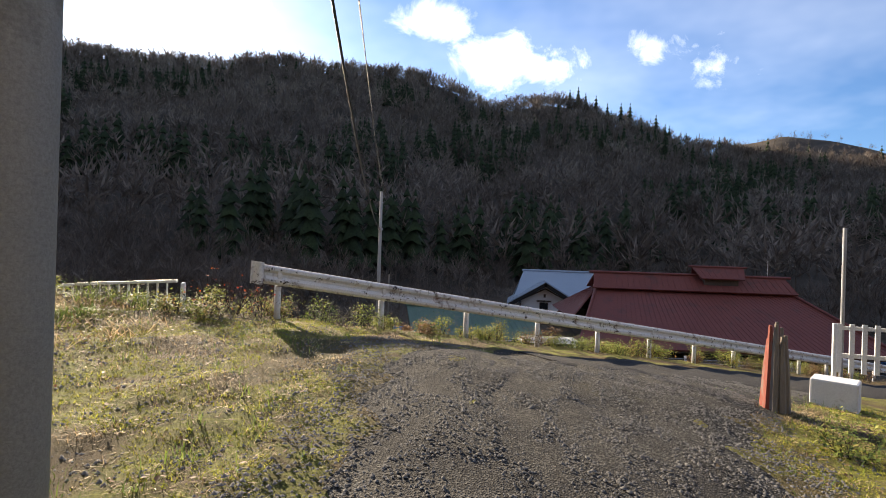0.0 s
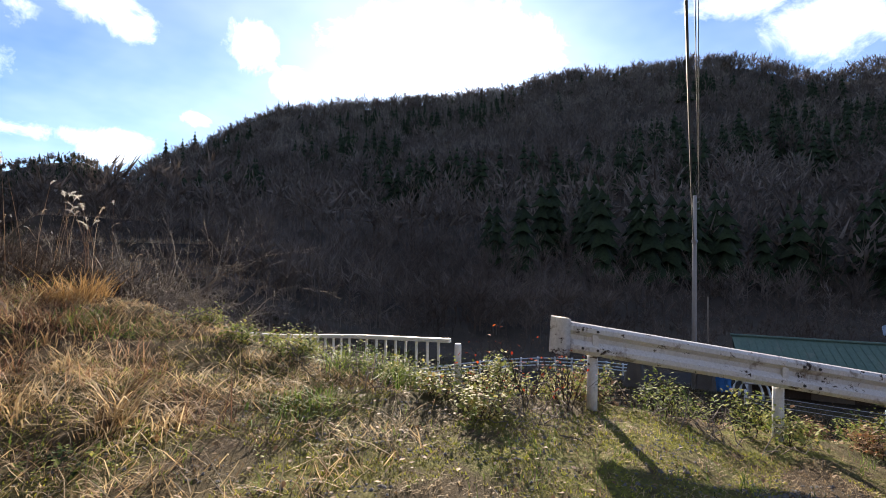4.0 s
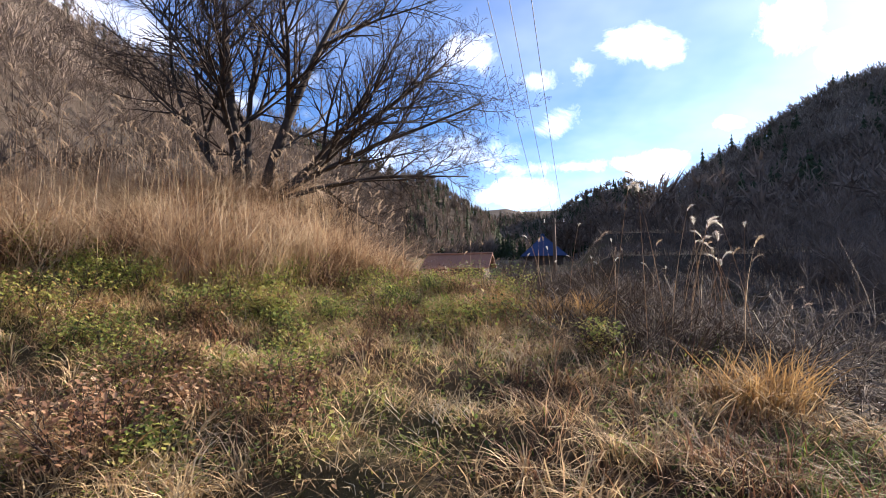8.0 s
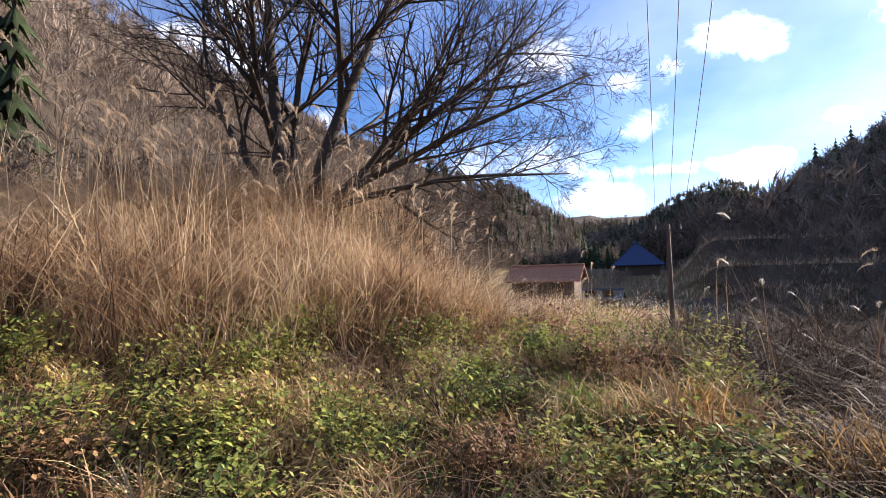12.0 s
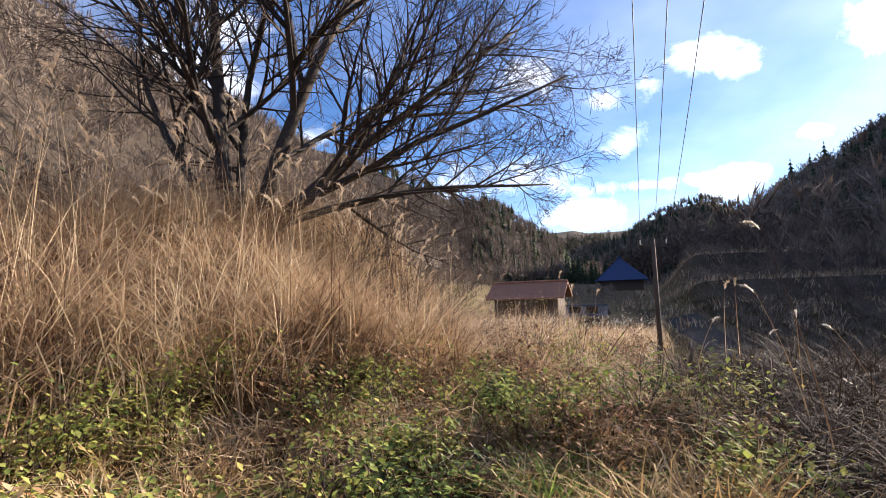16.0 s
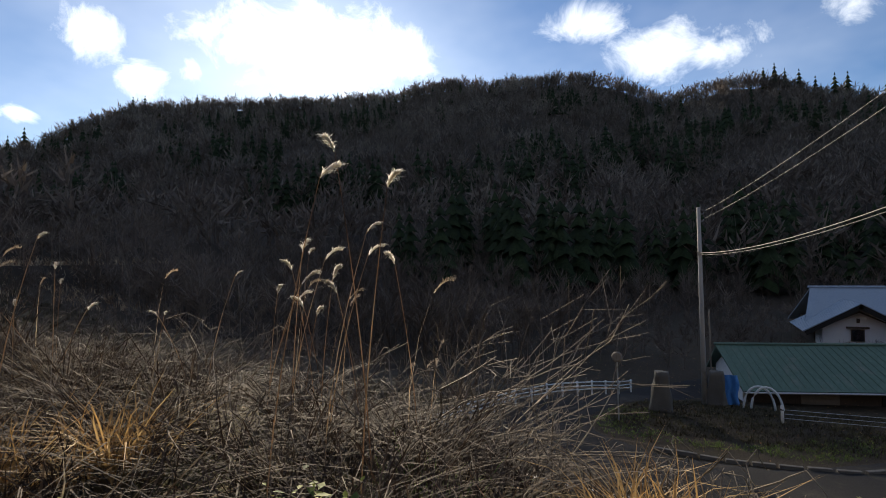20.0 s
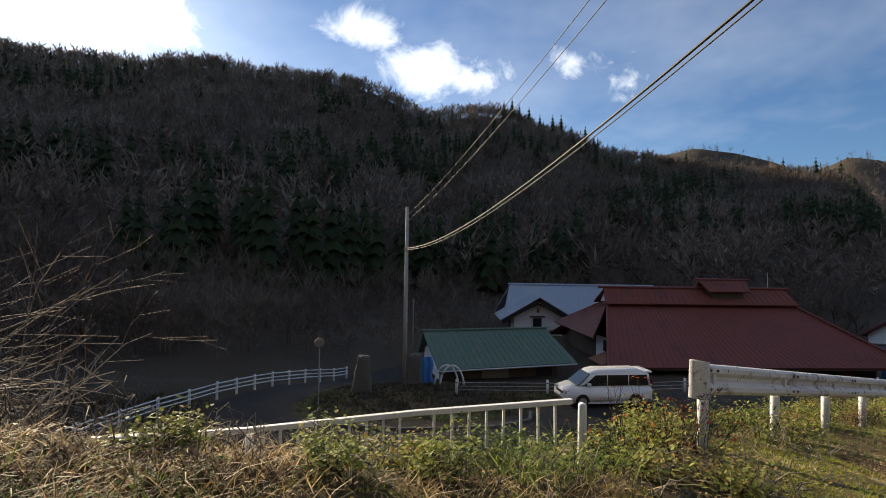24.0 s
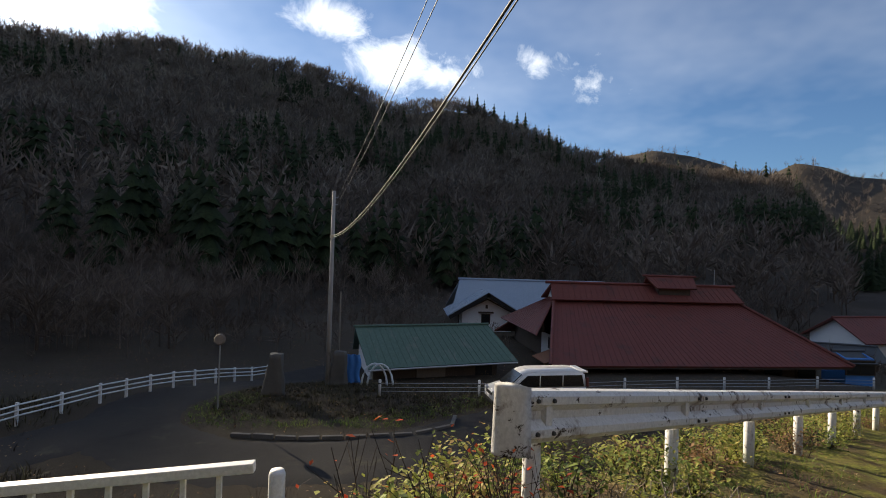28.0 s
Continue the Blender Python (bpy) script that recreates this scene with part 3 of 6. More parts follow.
# ---- roads ----
RU, RN = Vector((0.788, 0.616)), Vector((-0.616, 0.788))  # along the guardrail, and towards the valley
rail_at = lambda s, n=0.0: (-4.75 + RU.x * s + RN.x * n, 7.93 + RU.y * s + RN.y * n)
strip("road_upper", [rail_at(4.2, -2.7), rail_at(8, -2.75), rail_at(16, -2.8), rail_at(26, -2.6), rail_at(40, -2)], [1.6, 3.2, 3.5, 3.6, 3.6], M_ASPHALT, "worn grey asphalt lane along the guardrail", "road", 0.035, ragged=0.02)
strip("drive", DRIVE, [2.6, 2.6, 3.3, 4.2, 4.9, 4.8, 3.6], M_GRAVEL, "grey gravel drive with weeds at its edges", "drive", 0.028, ragged=0.05, seed=2)
strip("road_lower", [(16, 34.0), (8, 31.5), (2, 29.2), (-3, 25.3), (-7, 22.7), (-12, 22.6), (-16, 25.2), (-17.0, 28.6), (-15.6, 33), (-12.4, 38.5), (-6, 46)], [4.2] * 11, M_ASPHALT, "grey asphalt lane curving round below the bank", "road", 0.05, ragged=0.01, seed=3)
strip("road_branch", [(-16.4, 26.5), (-20.2, 21), (-28, 16), (-45, 14), (-70, 14)], [4.2, 4.0, 3.8, 3.6, 3.6], M_ASPHALT, "grey asphalt lane running up the valley", "road", 0.06, ragged=0.01, seed=4)


# ---- guardrail ----
def guardrail():
    rail = thing("guardrail", "white painted steel guardrail with rust-chipped beam, descending beside the lane", "guardrail")
    top = lambda s: 1.33 - 0.152 * s
    prof = [(0.0, -0.015), (0.05, -0.02), (0.075, -0.05), (0.075, -0.10), (0.02, -0.15), (0.02, -0.20), (0.075, -0.25), (0.075, -0.30), (0.05, -0.335), (0.0, -0.35)]
    for k in range(11):
        bm = bmesh.new()
        cols = []
        s0, s1 = max(0.18, -0.1 + k * 2.6), 2.6 + k * 2.6
        proud = 0.006 * (k % 2)
        for s in (s0, (s0 + s1) / 2, s1):
            cols.append([bm.verts.new((*rail_at(s, -(o + proud)), top(s) + h)) for o, h in prof] + [bm.verts.new((*rail_at(s, -(o + proud) + 0.012), top(s) + h)) for o, h in reversed(prof)])
        n = len(cols[0])
        for a, b in zip(cols, cols[1:]):
            for i in range(n):
                bm.faces.new((a[i], a[(i + 1) % n], b[(i + 1) % n], b[i]))
        bm.faces.new(cols[0])
        bm.faces.new(cols[-1][::-1])
        beam = part("beam", bm, M_WHITE, rail)
        for s in (s0 + 0.18, s0 + 0.34):
            for dz in (-0.075, -0.275):
                b = bmesh.new()
                bmesh.ops.create_cone(b, segments=8, radius1=0.016, radius2=0.012, depth=0.016, cap_ends=True)
                x, y = rail_at(s, -(0.085 + proud))
                bmesh.ops.transform(b, matrix=Matrix.Translation((x, y, top(s) + dz)) @ Matrix.Rotation(math.atan2(-RN.y, -RN.x), 4, "Z") @ Matrix.Rotation(radians(90), 4, "Y"), verts=b.verts)
                part("bolt", b, M_WIRE, beam)
    bm = bmesh.new()
    rings = []
    for a in np.linspace(-90, 90, 9):
        q = radians(a)
        o, s = 0.06 - 0.10 * math.sin(q) - 0.0, 0.20 - 0.20 * math.cos(q)
        rings.append([bm.verts.new((*rail_at(s + 0.02 * (1 - h), -o * (0.85 + 0.3 * h * 0.5)), top(s) + 0.012 - 0.385 * h)) for h in (0, 0.04, 0.5, 0.96, 1)])
    for a, b in zip(rings, rings[1:]):
        for i in range(4):
            bm.faces.new((a[i], a[i + 1], b[i + 1], b[i]))
    bm.faces.new([r[0] for r in rings])
    bm.faces.new([r[-1] for r in rings][::-1])
    bmesh.ops.solidify(bm, geom=bm.faces[:], thickness=0.004)
    part("end_cap", bm, M_WHITE, rail, "rounded white end sleeve with drip stains", smooth=True)
    for k in range(14):
        s = 0.5 + 2.0 * k
        x, y = rail_at(s, 0.07)
        part("post", tubed([(x, y, H(x, y) - 0.3), (x, y, top(s) - 0.06)], 0.0575, 12), M_WHITE, rail, smooth=True)
        part("bracket", boxed(-0.03, -0.07, -0.25, 0.03, 0.06, -0.10, m=Matrix.Translation((*rail_at(s, 0.01), top(s))) @ Matrix.Rotation(math.atan2(RU.y, RU.x), 4, "Z")), M_WHITE, rail)


guardrail()


# ---- white picket fence along the bank ----
def picket_fence(points, label, tall=0.85, gap=0.155, post_every=2.0):
    fence = thing("picket_fence", label, "fence")
    for (a, b) in zip(points, points[1:]):
        A, B = Vector(a), Vector(b)
        d = B - A
        L = d.length
        rot = Matrix.Rotation(math.atan2(d.y, d.x), 4, "Z")
        pitch = math.atan2(d.z, math.hypot(d.x, d.y))
        base = Matrix.Translation(A) @ rot @ Matrix.Rotation(-pitch, 4, "Y")
        part("top_rail", boxed(0, -0.03, -0.05, L, 0.03, 0, 0.006, m=base), M_WHITE2, fence)
        part("bottom_rail", boxed(0, -0.02, -tall + 0.08, L, 0.02, -tall + 0.12, 0.004, m=base), M_WHITE2, fence)
        n = int(L / gap)
        me = None
        for k in range(1, n):
            if me is None:
                pk = part("picket", boxed(-0.012, -0.012, -tall + 0.09, 0.012, 0.012, -0.04), M_WHITE2, fence)
                me = pk.data
            else:
                pk = new("picket", me)
                pk.parent = fence
            pk.matrix_basis = base @ Matrix.Translation((k * L / n, 0, 0)) @ Matrix.Rotation(pitch, 4, "Y") @ Matrix.Rotation(radians(random.uniform(-1.5, 1.5)), 4, "Y")
    return fence


fence = picket_fence([(-5.97, 7.74, 0.97), (-7.5, 7.6, 0.87), (-9.1, 7.45, 0.72), (-10.8, 7.4, 0.60), (-13.0, 7.6, 0.66), (-15.0, 8.0, 0.85)], "white metal picket fence half buried in dry vines on the bank")
part("end_post", tubed([(-5.86, 7.76, -0.3), (-5.86, 7.76, 0.90), (-5.86, 7.76, 0.92)], [0.042, 0.042, 0.034], 12), M_WHITE2, fence, "white round end post with domed cap", smooth=True)
for x, y, top in ((-9.1, 7.55, 0.68), (-10.8, 7.5, 0.56), (-13.0, 7.7, 0.62), (-15.0, 8.1, 0.8)):
    part("post", tubed([(x, y, -0.6), (x, y, top)], 0.04, 10), M_WHITE2, fence, smooth=True)


# ---- utility poles and wires ----
def utility_pole(x, y, z0, z1, r0, r1, material, label, lean=(0, 0)):
    p = thing("utility_pole", label, "utility pole")
    bm = tubed([(x, y, z0), (x + lean[0] * 0.5, y + lean[1] * 0.5, (z0 + z1) / 2), (x + lean[0], y + lean[1], z1)], [r0, (r0 + r1) / 2, r1], 20)
    part("shaft", bm, material, p, smooth=True)
    return p


p_near = utility_pole(-2.2, 1.43, -0.2, 11.2, 0.19, 0.12, M_CONC, "grey weathered concrete utility pole beside the drive")
p_down = utility_pole(-9.8, 34.8, H(-9.8, 34.8) - 0.3, 5.7, 0.15, 0.10, M_CONC, "tall grey concrete utility pole by the lower lane")
p_west = utility_pole(-38.0, 6.6, H(-38.0, 6.6) - 0.3, 5.3, 0.13, 0.09, M_WOOD, "dark timber utility pole standing in the reeds")
utility_pole(-9.4, 36.2, H(-9.4, 36.2) - 0.3, -0.2, 0.05, 0.04, M_GREYWOOD, "slim grey post beside the tall pole")
for zz in (5.3, 4.9):
    part("insulator", tubed([(-9.8, 34.73, zz), (-9.55, 34.7, zz), (-9.55, 34.7, zz + 0.12)], 0.02, 8), M_STEEL, p_down)
part("clamp", tubed([(-9.8, 34.6, 3.05), (-9.8, 35.0, 3.05)], 0.14, 10), M_STEEL, p_down)
for dx in (-0.6, 0, 0.6):
    part("insulator", tubed([(-38.0, 6.6 + dx, 5.05), (-38.0, 6.6 + dx, 5.27)], 0.03, 8), M_STEEL, p_west)
part("crossarm", boxed(-38.05, 5.9, 4.97, -37.95, 7.3, 5.05), M_WOOD, p_west)
for zz in (6.2, 7.1, 9.0):
    part("band", tubed([(-2.2, 1.43, zz), (-2.2, 1.43, zz + 0.03)], 0.19 - 0.0063 * zz + 0.006, 20), M_STEEL, p_near)


def wire(a, b, sag, r, label):
    w = bpy.data.curves.new("wire", "CURVE")
    w.dimensions, w.bevel_depth, w.bevel_resolution = "3D", r, 1
    s = w.splines.new("POLY")
    n = 26
    s.points.add(n)
    for k in range(n + 1):
        f = k / n
        p = Vector(a).lerp(Vector(b), f)
        s.points[k].co = (p.x, p.y, p.z - 4 * sag * f * (1 - f), 1)
    w.materials.append(M_WIRE)
    return tagged(new("wire", w), label, "wire")


wire((-9.55, 34.7, 5.42), (-1.85, 1.34, 9.5), 0.6, 0.011, "thin dark power wire between the poles")
wire((-9.55, 34.7, 5.02), (-1.75, 1.36, 9.2), 0.6, 0.011, "thin dark power wire between the poles")
wire((-9.8, 34.65, 3.1), (-1.8, 1.24, 7.3), 1.2, 0.022, "thick twisted service cable between the poles")
wire((-9.8, 34.65, 3.0), (-1.8, 1.24, 7.22), 1.22, 0.012, "thin cable twisted along the service cable")
for k, dy in enumerate((-0.6, 0.0, 0.6)):
    wire((-38.0, 6.6 + dy, 5.27), (-1.9, 1.34 + dy * 0.5, 9.9 - 0.2 * k), 0.9, 0.007, "thin dark power wire running up the valley")
wire((-38.0, 6.6, 5.25), (-90, 10, 8), 0.9, 0.007, "thin dark power wire running up the valley")


# ---- houses below the bank ----
def seamed(parent, quad, count, material, w=0.035, h=0.025):
    """Standing seams up a roof sheet: from the eave (first two corners) to the ridge (last two)."""
    a, b, c, d = [Vector(v) for v in quad]
    n = (b - a).cross(d - a).normalized()
    if n.z < 0:
        n = -n
    for k in range(count + 1):
        f = k / count
        p, q = a.lerp(b, f), d.lerp(c, f)
        side = (b - a).normalized() * w / 2
        bm = bmesh.new()
        v = [bm.verts.new(x) for x in (p - side, p + side, q + side, q - side)] + [bm.verts.new(x + h * n) for x in (p - side, p + side, q + side, q - side)]
        for f4 in ((4, 5, 6, 7), (0, 1, 5, 4), (1, 2, 6, 5), (2, 3, 7, 6), (3, 0, 4, 7)):
            bm.faces.new([v[i] for i in f4])
        part("seam", bm, material, parent)


def roof_sheet(parent, quad, material, count=0, thick=0.12, label="", name="roof"):
    r = part(name, slab(bmesh.new(), quad, thick), material, parent, label)
    if count:
        seamed(r, quad, count, material)
    return r


def window(parent, x, y, z, w, h, deep=0.08):
    f = part("window", boxed(x - w / 2, y - deep, z, x + w / 2, y + 0.02, z + h), M_WOOD, parent)
    part("pane", boxed(x - w / 2 + 0.07, y - deep - 0.006, z + 0.07, x + w / 2 - 0.07, y - deep + 0.01, z + h - 0.07), M_GLASS, f)
    return f


def about(x0, y0, x1, y1, turn, up=0.0):
    """Carries the corner x0, y0 to x1, y1 and turns the rest round it."""
    return Matrix.Translation((x1, y1, up)) @ Matrix.Rotation(radians(turn), 4, "Z") @ Matrix.Translation((-x0, -y0, 0))


def red_house():
    g = -7.2
    h = thing("farmhouse", "large farmhouse with steep dark red metal roof and ridge vent", "house", m=about(4.2, 38.4, 4.9, 40.6, 4.0, -0.6))
    part("wall", boxed(6.0, 40.2, g, 26.4, 54.6, -4.2), M_WOOD, h, "dark timber wall in the shade of the eave")
    part("side_wall", boxed(5.75, 41.4, g, 6.02, 45.4, -3.38), M_PLASTER, h, "white plastered end wall")
    part("end_wall", boxed(5.80, 45.4, g, 6.0, 53.0, -2.7), M_WOOD, h)
    part("side_opening", boxed(5.70, 42.6, -4.4, 5.78, 43.6, -3.5), M_DARK, h)
    ridge_l, ridge_r = (7.2, 46.6, -0.55), (24.2, 46.6, -0.55)
    roof_sheet(h, [(4.2, 38.4, -4.75), (28.3, 38.4, -4.75), ridge_r, ridge_l], M_RED, 52, label="dark red standing-seam slope")
    roof_sheet(h, [(28.3, 56, -4.75), (4.2, 56, -4.75), (7.2, 47.8, -0.55), (24.2, 47.8, -0.55)], M_RED, 0)
    roof_sheet(h, [(4.0, 52.6, -3.05), (4.0, 41.6, -3.05), (7.2, 46.6, -0.55), (7.2, 47.8, -0.55)], M_RED, 18, label="sunlit red hip with pale seams")
    roof_sheet(h, [(28.3, 38.6, -4.7), (28.3, 55.8, -4.7), (24.2, 47.8, -0.55), (24.2, 46.6, -0.55)], M_RED, 20)
    for a, b in (((7.15, 46.55, -0.45), (4.1, 38.4, -4.68)), ((24.25, 46.55, -0.45), (28.35, 38.4, -4.68))):
        part("hip_cap", tubed([a, b], 0.12, 8), M_RED, h)
    # raised roof along the ridge
    roof_sheet(h, [(6.7, 45.7, -0.62), (24.7, 45.7, -0.62), (24.3, 47.2, 0.72), (7.1, 47.2, 0.72)], M_RED, 34, name="ridge_roof")
    roof_sheet(h, [(24.7, 48.7, -0.62), (6.7, 48.7, -0.62), (7.1, 47.2, 0.72), (24.3, 47.2, 0.72)], M_RED, 0, name="ridge_roof")
    for x in (7.3, 24.1):
        part("gable", prism(bmesh.new(), [(-1.2, -0.6), (1.2, -0.6), (0, 0.6)], -0.05, 0.05), M_PLASTER, h).matrix_basis = Matrix.Translation((x, 47.2, 0)) @ Matrix.Rotation(radians(90), 4, "Z")
    part("ridge_cap", tubed([(6.6, 47.2, 0.78), (24.8, 47.2, 0.78)], 0.13, 8), M_RED, h)
    for q in ([(16.4, 45.9, 0.55), (20.2, 45.9, 0.55), (20.6, 47.2, 1.55), (16.0, 47.2, 1.55)], [(20.2, 48.5, 0.55), (16.4, 48.5, 0.55), (16.0, 47.2, 1.55), (20.6, 47.2, 1.55)]):
        roof_sheet(h, q, M_RED, 8, name="vent_roof")
    part("vent_cap", tubed([(15.7, 47.2, 1.6), (20.9, 47.2, 1.6)], 0.10, 8), M_RED, h)
    part("vent_wall", boxed(16.8, 46.3, -0.2, 19.8, 48.1, 0.6), M_WOOD, h)
    part("lean_to_roof", slab(bmesh.new(), [(4.2, 40.0, -4.9), (6.2, 40.0, -4.2), (6.2, 43.0, -4.2), (4.2, 43.0, -4.9)], 0.08), M_RUST, h)
    part("eave_board", boxed(4.3, 38.5, -4.98, 28.2, 38.62, -4.80), M_WOOD, h)
    for k in range(7):
        x = 7.5 + 2.9 * k
        w = part("sliding_door", boxed(x, 40.12, g + 0.4, x + 1.8, 40.2, g + 2.2), M_WOOD, h)
        part("pane", boxed(x + 0.15, 40.08, g + 1.2, x + 1.65, 40.13, g + 2.05), M_GLASS, w)
    part("antenna", tubed([(22.9, 47.4, 0.4), (22.9, 47.4, 2.3)], 0.03, 6), M_STEEL, h)


def storehouse():
    g = -8.0
    h = thing("storehouse", "white plastered storehouse with a grey-blue metal roof and small barred window", "house", m=about(2.85, 60.3, 3.3, 61.4, 0.0, -0.7))
    part("wall", boxed(0.1, 60.3, g, 5.6, 66.5, -3.0), M_PLASTER, h)
    part("gable", prism(bmesh.new(), [(0.1, -3.0), (5.6, -3.0), (2.85, -1.35)], 60.3, 60.55), M_PLASTER, h)
    fr = window(h, 2.75, 60.28, -4.45, 1.0, 1.1, 0.10)
    part("lintel", boxed(1.9, 60.12, -3.28, 3.6, 60.30, -3.10), M_WOOD, h, "dark canopy board over the window")
    part("emblem", boxed(2.7, 60.24, -2.75, 2.95, 60.31, -2.35), M_WOOD, h)
    for a, b in (((-1.5, 59.3, -3.55), (2.85, 59.3, -0.95)), ((7.2, 59.3, -3.55), (2.85, 59.3, -0.95))):
        part("bargeboard", slab(bmesh.new(), [a, (a[0], a[1] - 0.12, a[2]), (b[0], b[1] - 0.12, b[2]), b], 0.42), M_DARK, h)
        inner = [(a[0] * 0.72 + 2.85 * 0.28, 60.05, a[2] + 0.35), (2.85, 60.05, -1.62)]
        part("plaster_band", slab(bmesh.new(), [inner[0], (inner[0][0], 59.93, inner[0][2]), (inner[1][0], 59.93, inner[1][2]), inner[1]], 0.14), M_WOOD, h)
    roof_sheet(h, [(-1.6, 66.5, -3.5), (-1.6, 59.2, -3.5), (2.85, 59.2, -0.9), (2.85, 66.5, -0.9)], M_BLUEROOF, 12, label="grey-blue metal slope")
    roof_sheet(h, [(7.3, 59.2, -3.5), (7.3, 66.5, -3.5), (2.85, 66.5, -0.9), (2.85, 59.2, -0.9)], M_BLUEROOF, 12)
    part("rear_wall", boxed(0.0, 63.5, g, 17.5, 71.0, -3.0), M_WOOD, h)
    roof_sheet(h, [(-1.0, 62.2, -3.6), (18.6, 62.2, -3.6), (18.6, 67, 0.15), (0.4, 67, 0.15)], M_BLUEROOF, 30, label="long grey-blue metal roof")
    roof_sheet(h, [(18.6, 71.8, -3.6), (-1.0, 71.8, -3.6), (0.4, 67, 0.15), (18.6, 67, 0.15)], M_BLUEROOF, 0)
    part("ridge_cap", tubed([(0.2, 67, 0.22), (18.7, 67, 0.22)], 0.14, 8), M_BLUEROOF, h)


def green_shed():
    g = H(-4, 38) - 0.2
    h = thing("shed", "low timber shed with a faded green metal roof", "shed", m=about(-8.6, 36.9, -7.7, 37.4, 14.0, -0.35))
    part("wall", boxed(-8.1, 37.9, g, 0.6, 43.4, -4.3), M_WOOD, h)
    part("end_wall", prism(bmesh.new(), [(38.0, g), (43.2, g), (43.2, -4.35), (40.6, -2.95), (38.0, -4.35)], -0.09, 0.09), M_PLASTER, h).matrix_basis = Matrix.Translation((-8.21, 0, 0)) @ Matrix.Rotation(radians(90), 4, "Z")
    part("shutter", boxed(-5.2, 37.82, g + 0.3, -3.2, 37.9, g + 1.6), M_GREYWOOD, h)
    part("shutter", boxed(-1.0, 37.82, g + 0.3, 0.2, 37.9, g + 1.6), M_DARK, h)
    roof_sheet(h, [(-8.6, 36.9, -4.75), (1.7, 36.9, -4.55), (0.9, 40.6, -2.55), (-9.0, 40.6, -2.62)], M_GREENROOF, 24, label="faded green metal slope with pale streaks")
    roof_sheet(h, [(1.7, 44.4, -4.55), (-8.6, 44.4, -4.75), (-9.0, 40.6, -2.62), (0.9, 40.6, -2.55)], M_GREENROOF, 0)
    part("ridge_cap", tubed([(-9.1, 40.6, -2.56), (1.0, 40.6, -2.49)], 0.09, 8), M_GREENROOF, h)
    part("gutter", tubed([(-8.6, 36.85, -4.85), (1.7, 36.85, -4.65)], 0.06, 8), M_STEEL, h)


def simple_house(name, x, y, w, d, wall_h, roof_h, roof_mat, wall_mat, label, turn=0.0, g=None, over=0.7, count=16):
    h = thing(name, label, "house", m=Matrix.Translation((x, y, H(x, y) - 0.4 if g is None else g)) @ Matrix.Rotation(radians(turn), 4, "Z"))
    part("wall", boxed(-w / 2, -d / 2, 0, w / 2, d / 2, wall_h), wall_mat, h)
    for s in (-1, 1):
        part("gable", prism(bmesh.new(), [(-d / 2, wall_h), (d / 2, wall_h), (0, wall_h + roof_h * 0.9)], -0.06, 0.06), wall_mat, h).matrix_basis = Matrix.Translation((s * (w / 2 - 0.1), 0, 0)) @ Matrix.Rotation(radians(90), 4, "Z")
    e = wall_h - 0.35
    roof_sheet(h, [(-w / 2 - over, -d / 2 - over, e), (w / 2 + over, -d / 2 - over, e), (w / 2 + over, 0, wall_h + roof_h), (-w / 2 - over, 0, wall_h + roof_h)], roof_mat, count)
    roof_sheet(h, [(w / 2 + over, d / 2 + over, e), (-w / 2 - over, d / 2 + over, e), (-w / 2 - over, 0, wall_h + roof_h), (w / 2 + over, 0, wall_h + roof_h)], roof_mat, count)
    part("ridge_cap", tubed([(-w / 2 - over, 0, wall_h + roof_h + 0.05), (w / 2 + over, 0, wall_h + roof_h + 0.05)], 0.12, 8), roof_mat, h)
    n = max(2, int(w / 2.4))
    for k in range(n):
        window(h, -w / 2 + (k + 0.5) * w / n, -d / 2, 0.9, 1.3, 1.2)
    return h


def hip_house(x, y, w, d, wall_h, roof_h, label, roof_mat):
    g = H(x, y) - 0.4
    h = thing("cottage", label, "house", m=Matrix.Translation((x, y, g)))
    part("wall", boxed(-w / 2, -d / 2, 0, w / 2, d / 2, wall_h), M_WOOD, h)
    o, r = 1.0, w * 0.14
    A, B, C, D = (-w / 2 - o, -d / 2 - o, wall_h), (w / 2 + o, -d / 2 - o, wall_h), (w / 2 + o, d / 2 + o, wall_h), (-w / 2 - o, d / 2 + o, wall_h)
    L, R = (-r, 0, wall_h + roof_h), (r, 0, wall_h + roof_h)
    for q, n in (([A, B, R, L], 14), ([C, D, L, R], 14), ([B, C, R, (R[0], 0.01, R[2])], 10), ([D, A, L, (L[0], -0.01, L[2])], 10)):
        roof_sheet(h, q, roof_mat, n)
    part("ridge_cap", boxed(-r - 0.3, -0.35, wall_h + roof_h - 0.2, r + 0.3, 0.35, wall_h + roof_h + 0.35, 0.06), roof_mat, h)
    for k in range(3):
        window(h, -w / 3 + k * w / 3, -d / 2, 0.8, 1.4, 1.3)
    return h


red_house()
storehouse()
green_shed()
simple_house("house", 49.6, 64.0, 8, 6.5, 3.8, 2.2, M_RED, M_PLASTER, "two-storey house with a dull red roof and white plaster gable", turn=12, g=-9.6)
simple_house("house", 42.2, 58.0, 4.6, 3.4, 2.2, 1.0, M_DARKROOF, M_WOOD, "small dark-roofed outbuilding beside the lane", turn=-20, g=-9.3)
simple_house("house", 58.5, 62.0, 10, 8, 3.6, 2.6, M_RED, M_GREYWOOD, "grey timber house with a red metal roof", turn=8, g=-10.4)
simple_house("shed", 30.8, 45.0, 2.4, 2.4, 2.2, 0.4, M_DARKROOF, M_BLUETARP, "small shed wrapped in blue sheeting", g=-7.2, over=0.2, count=0)
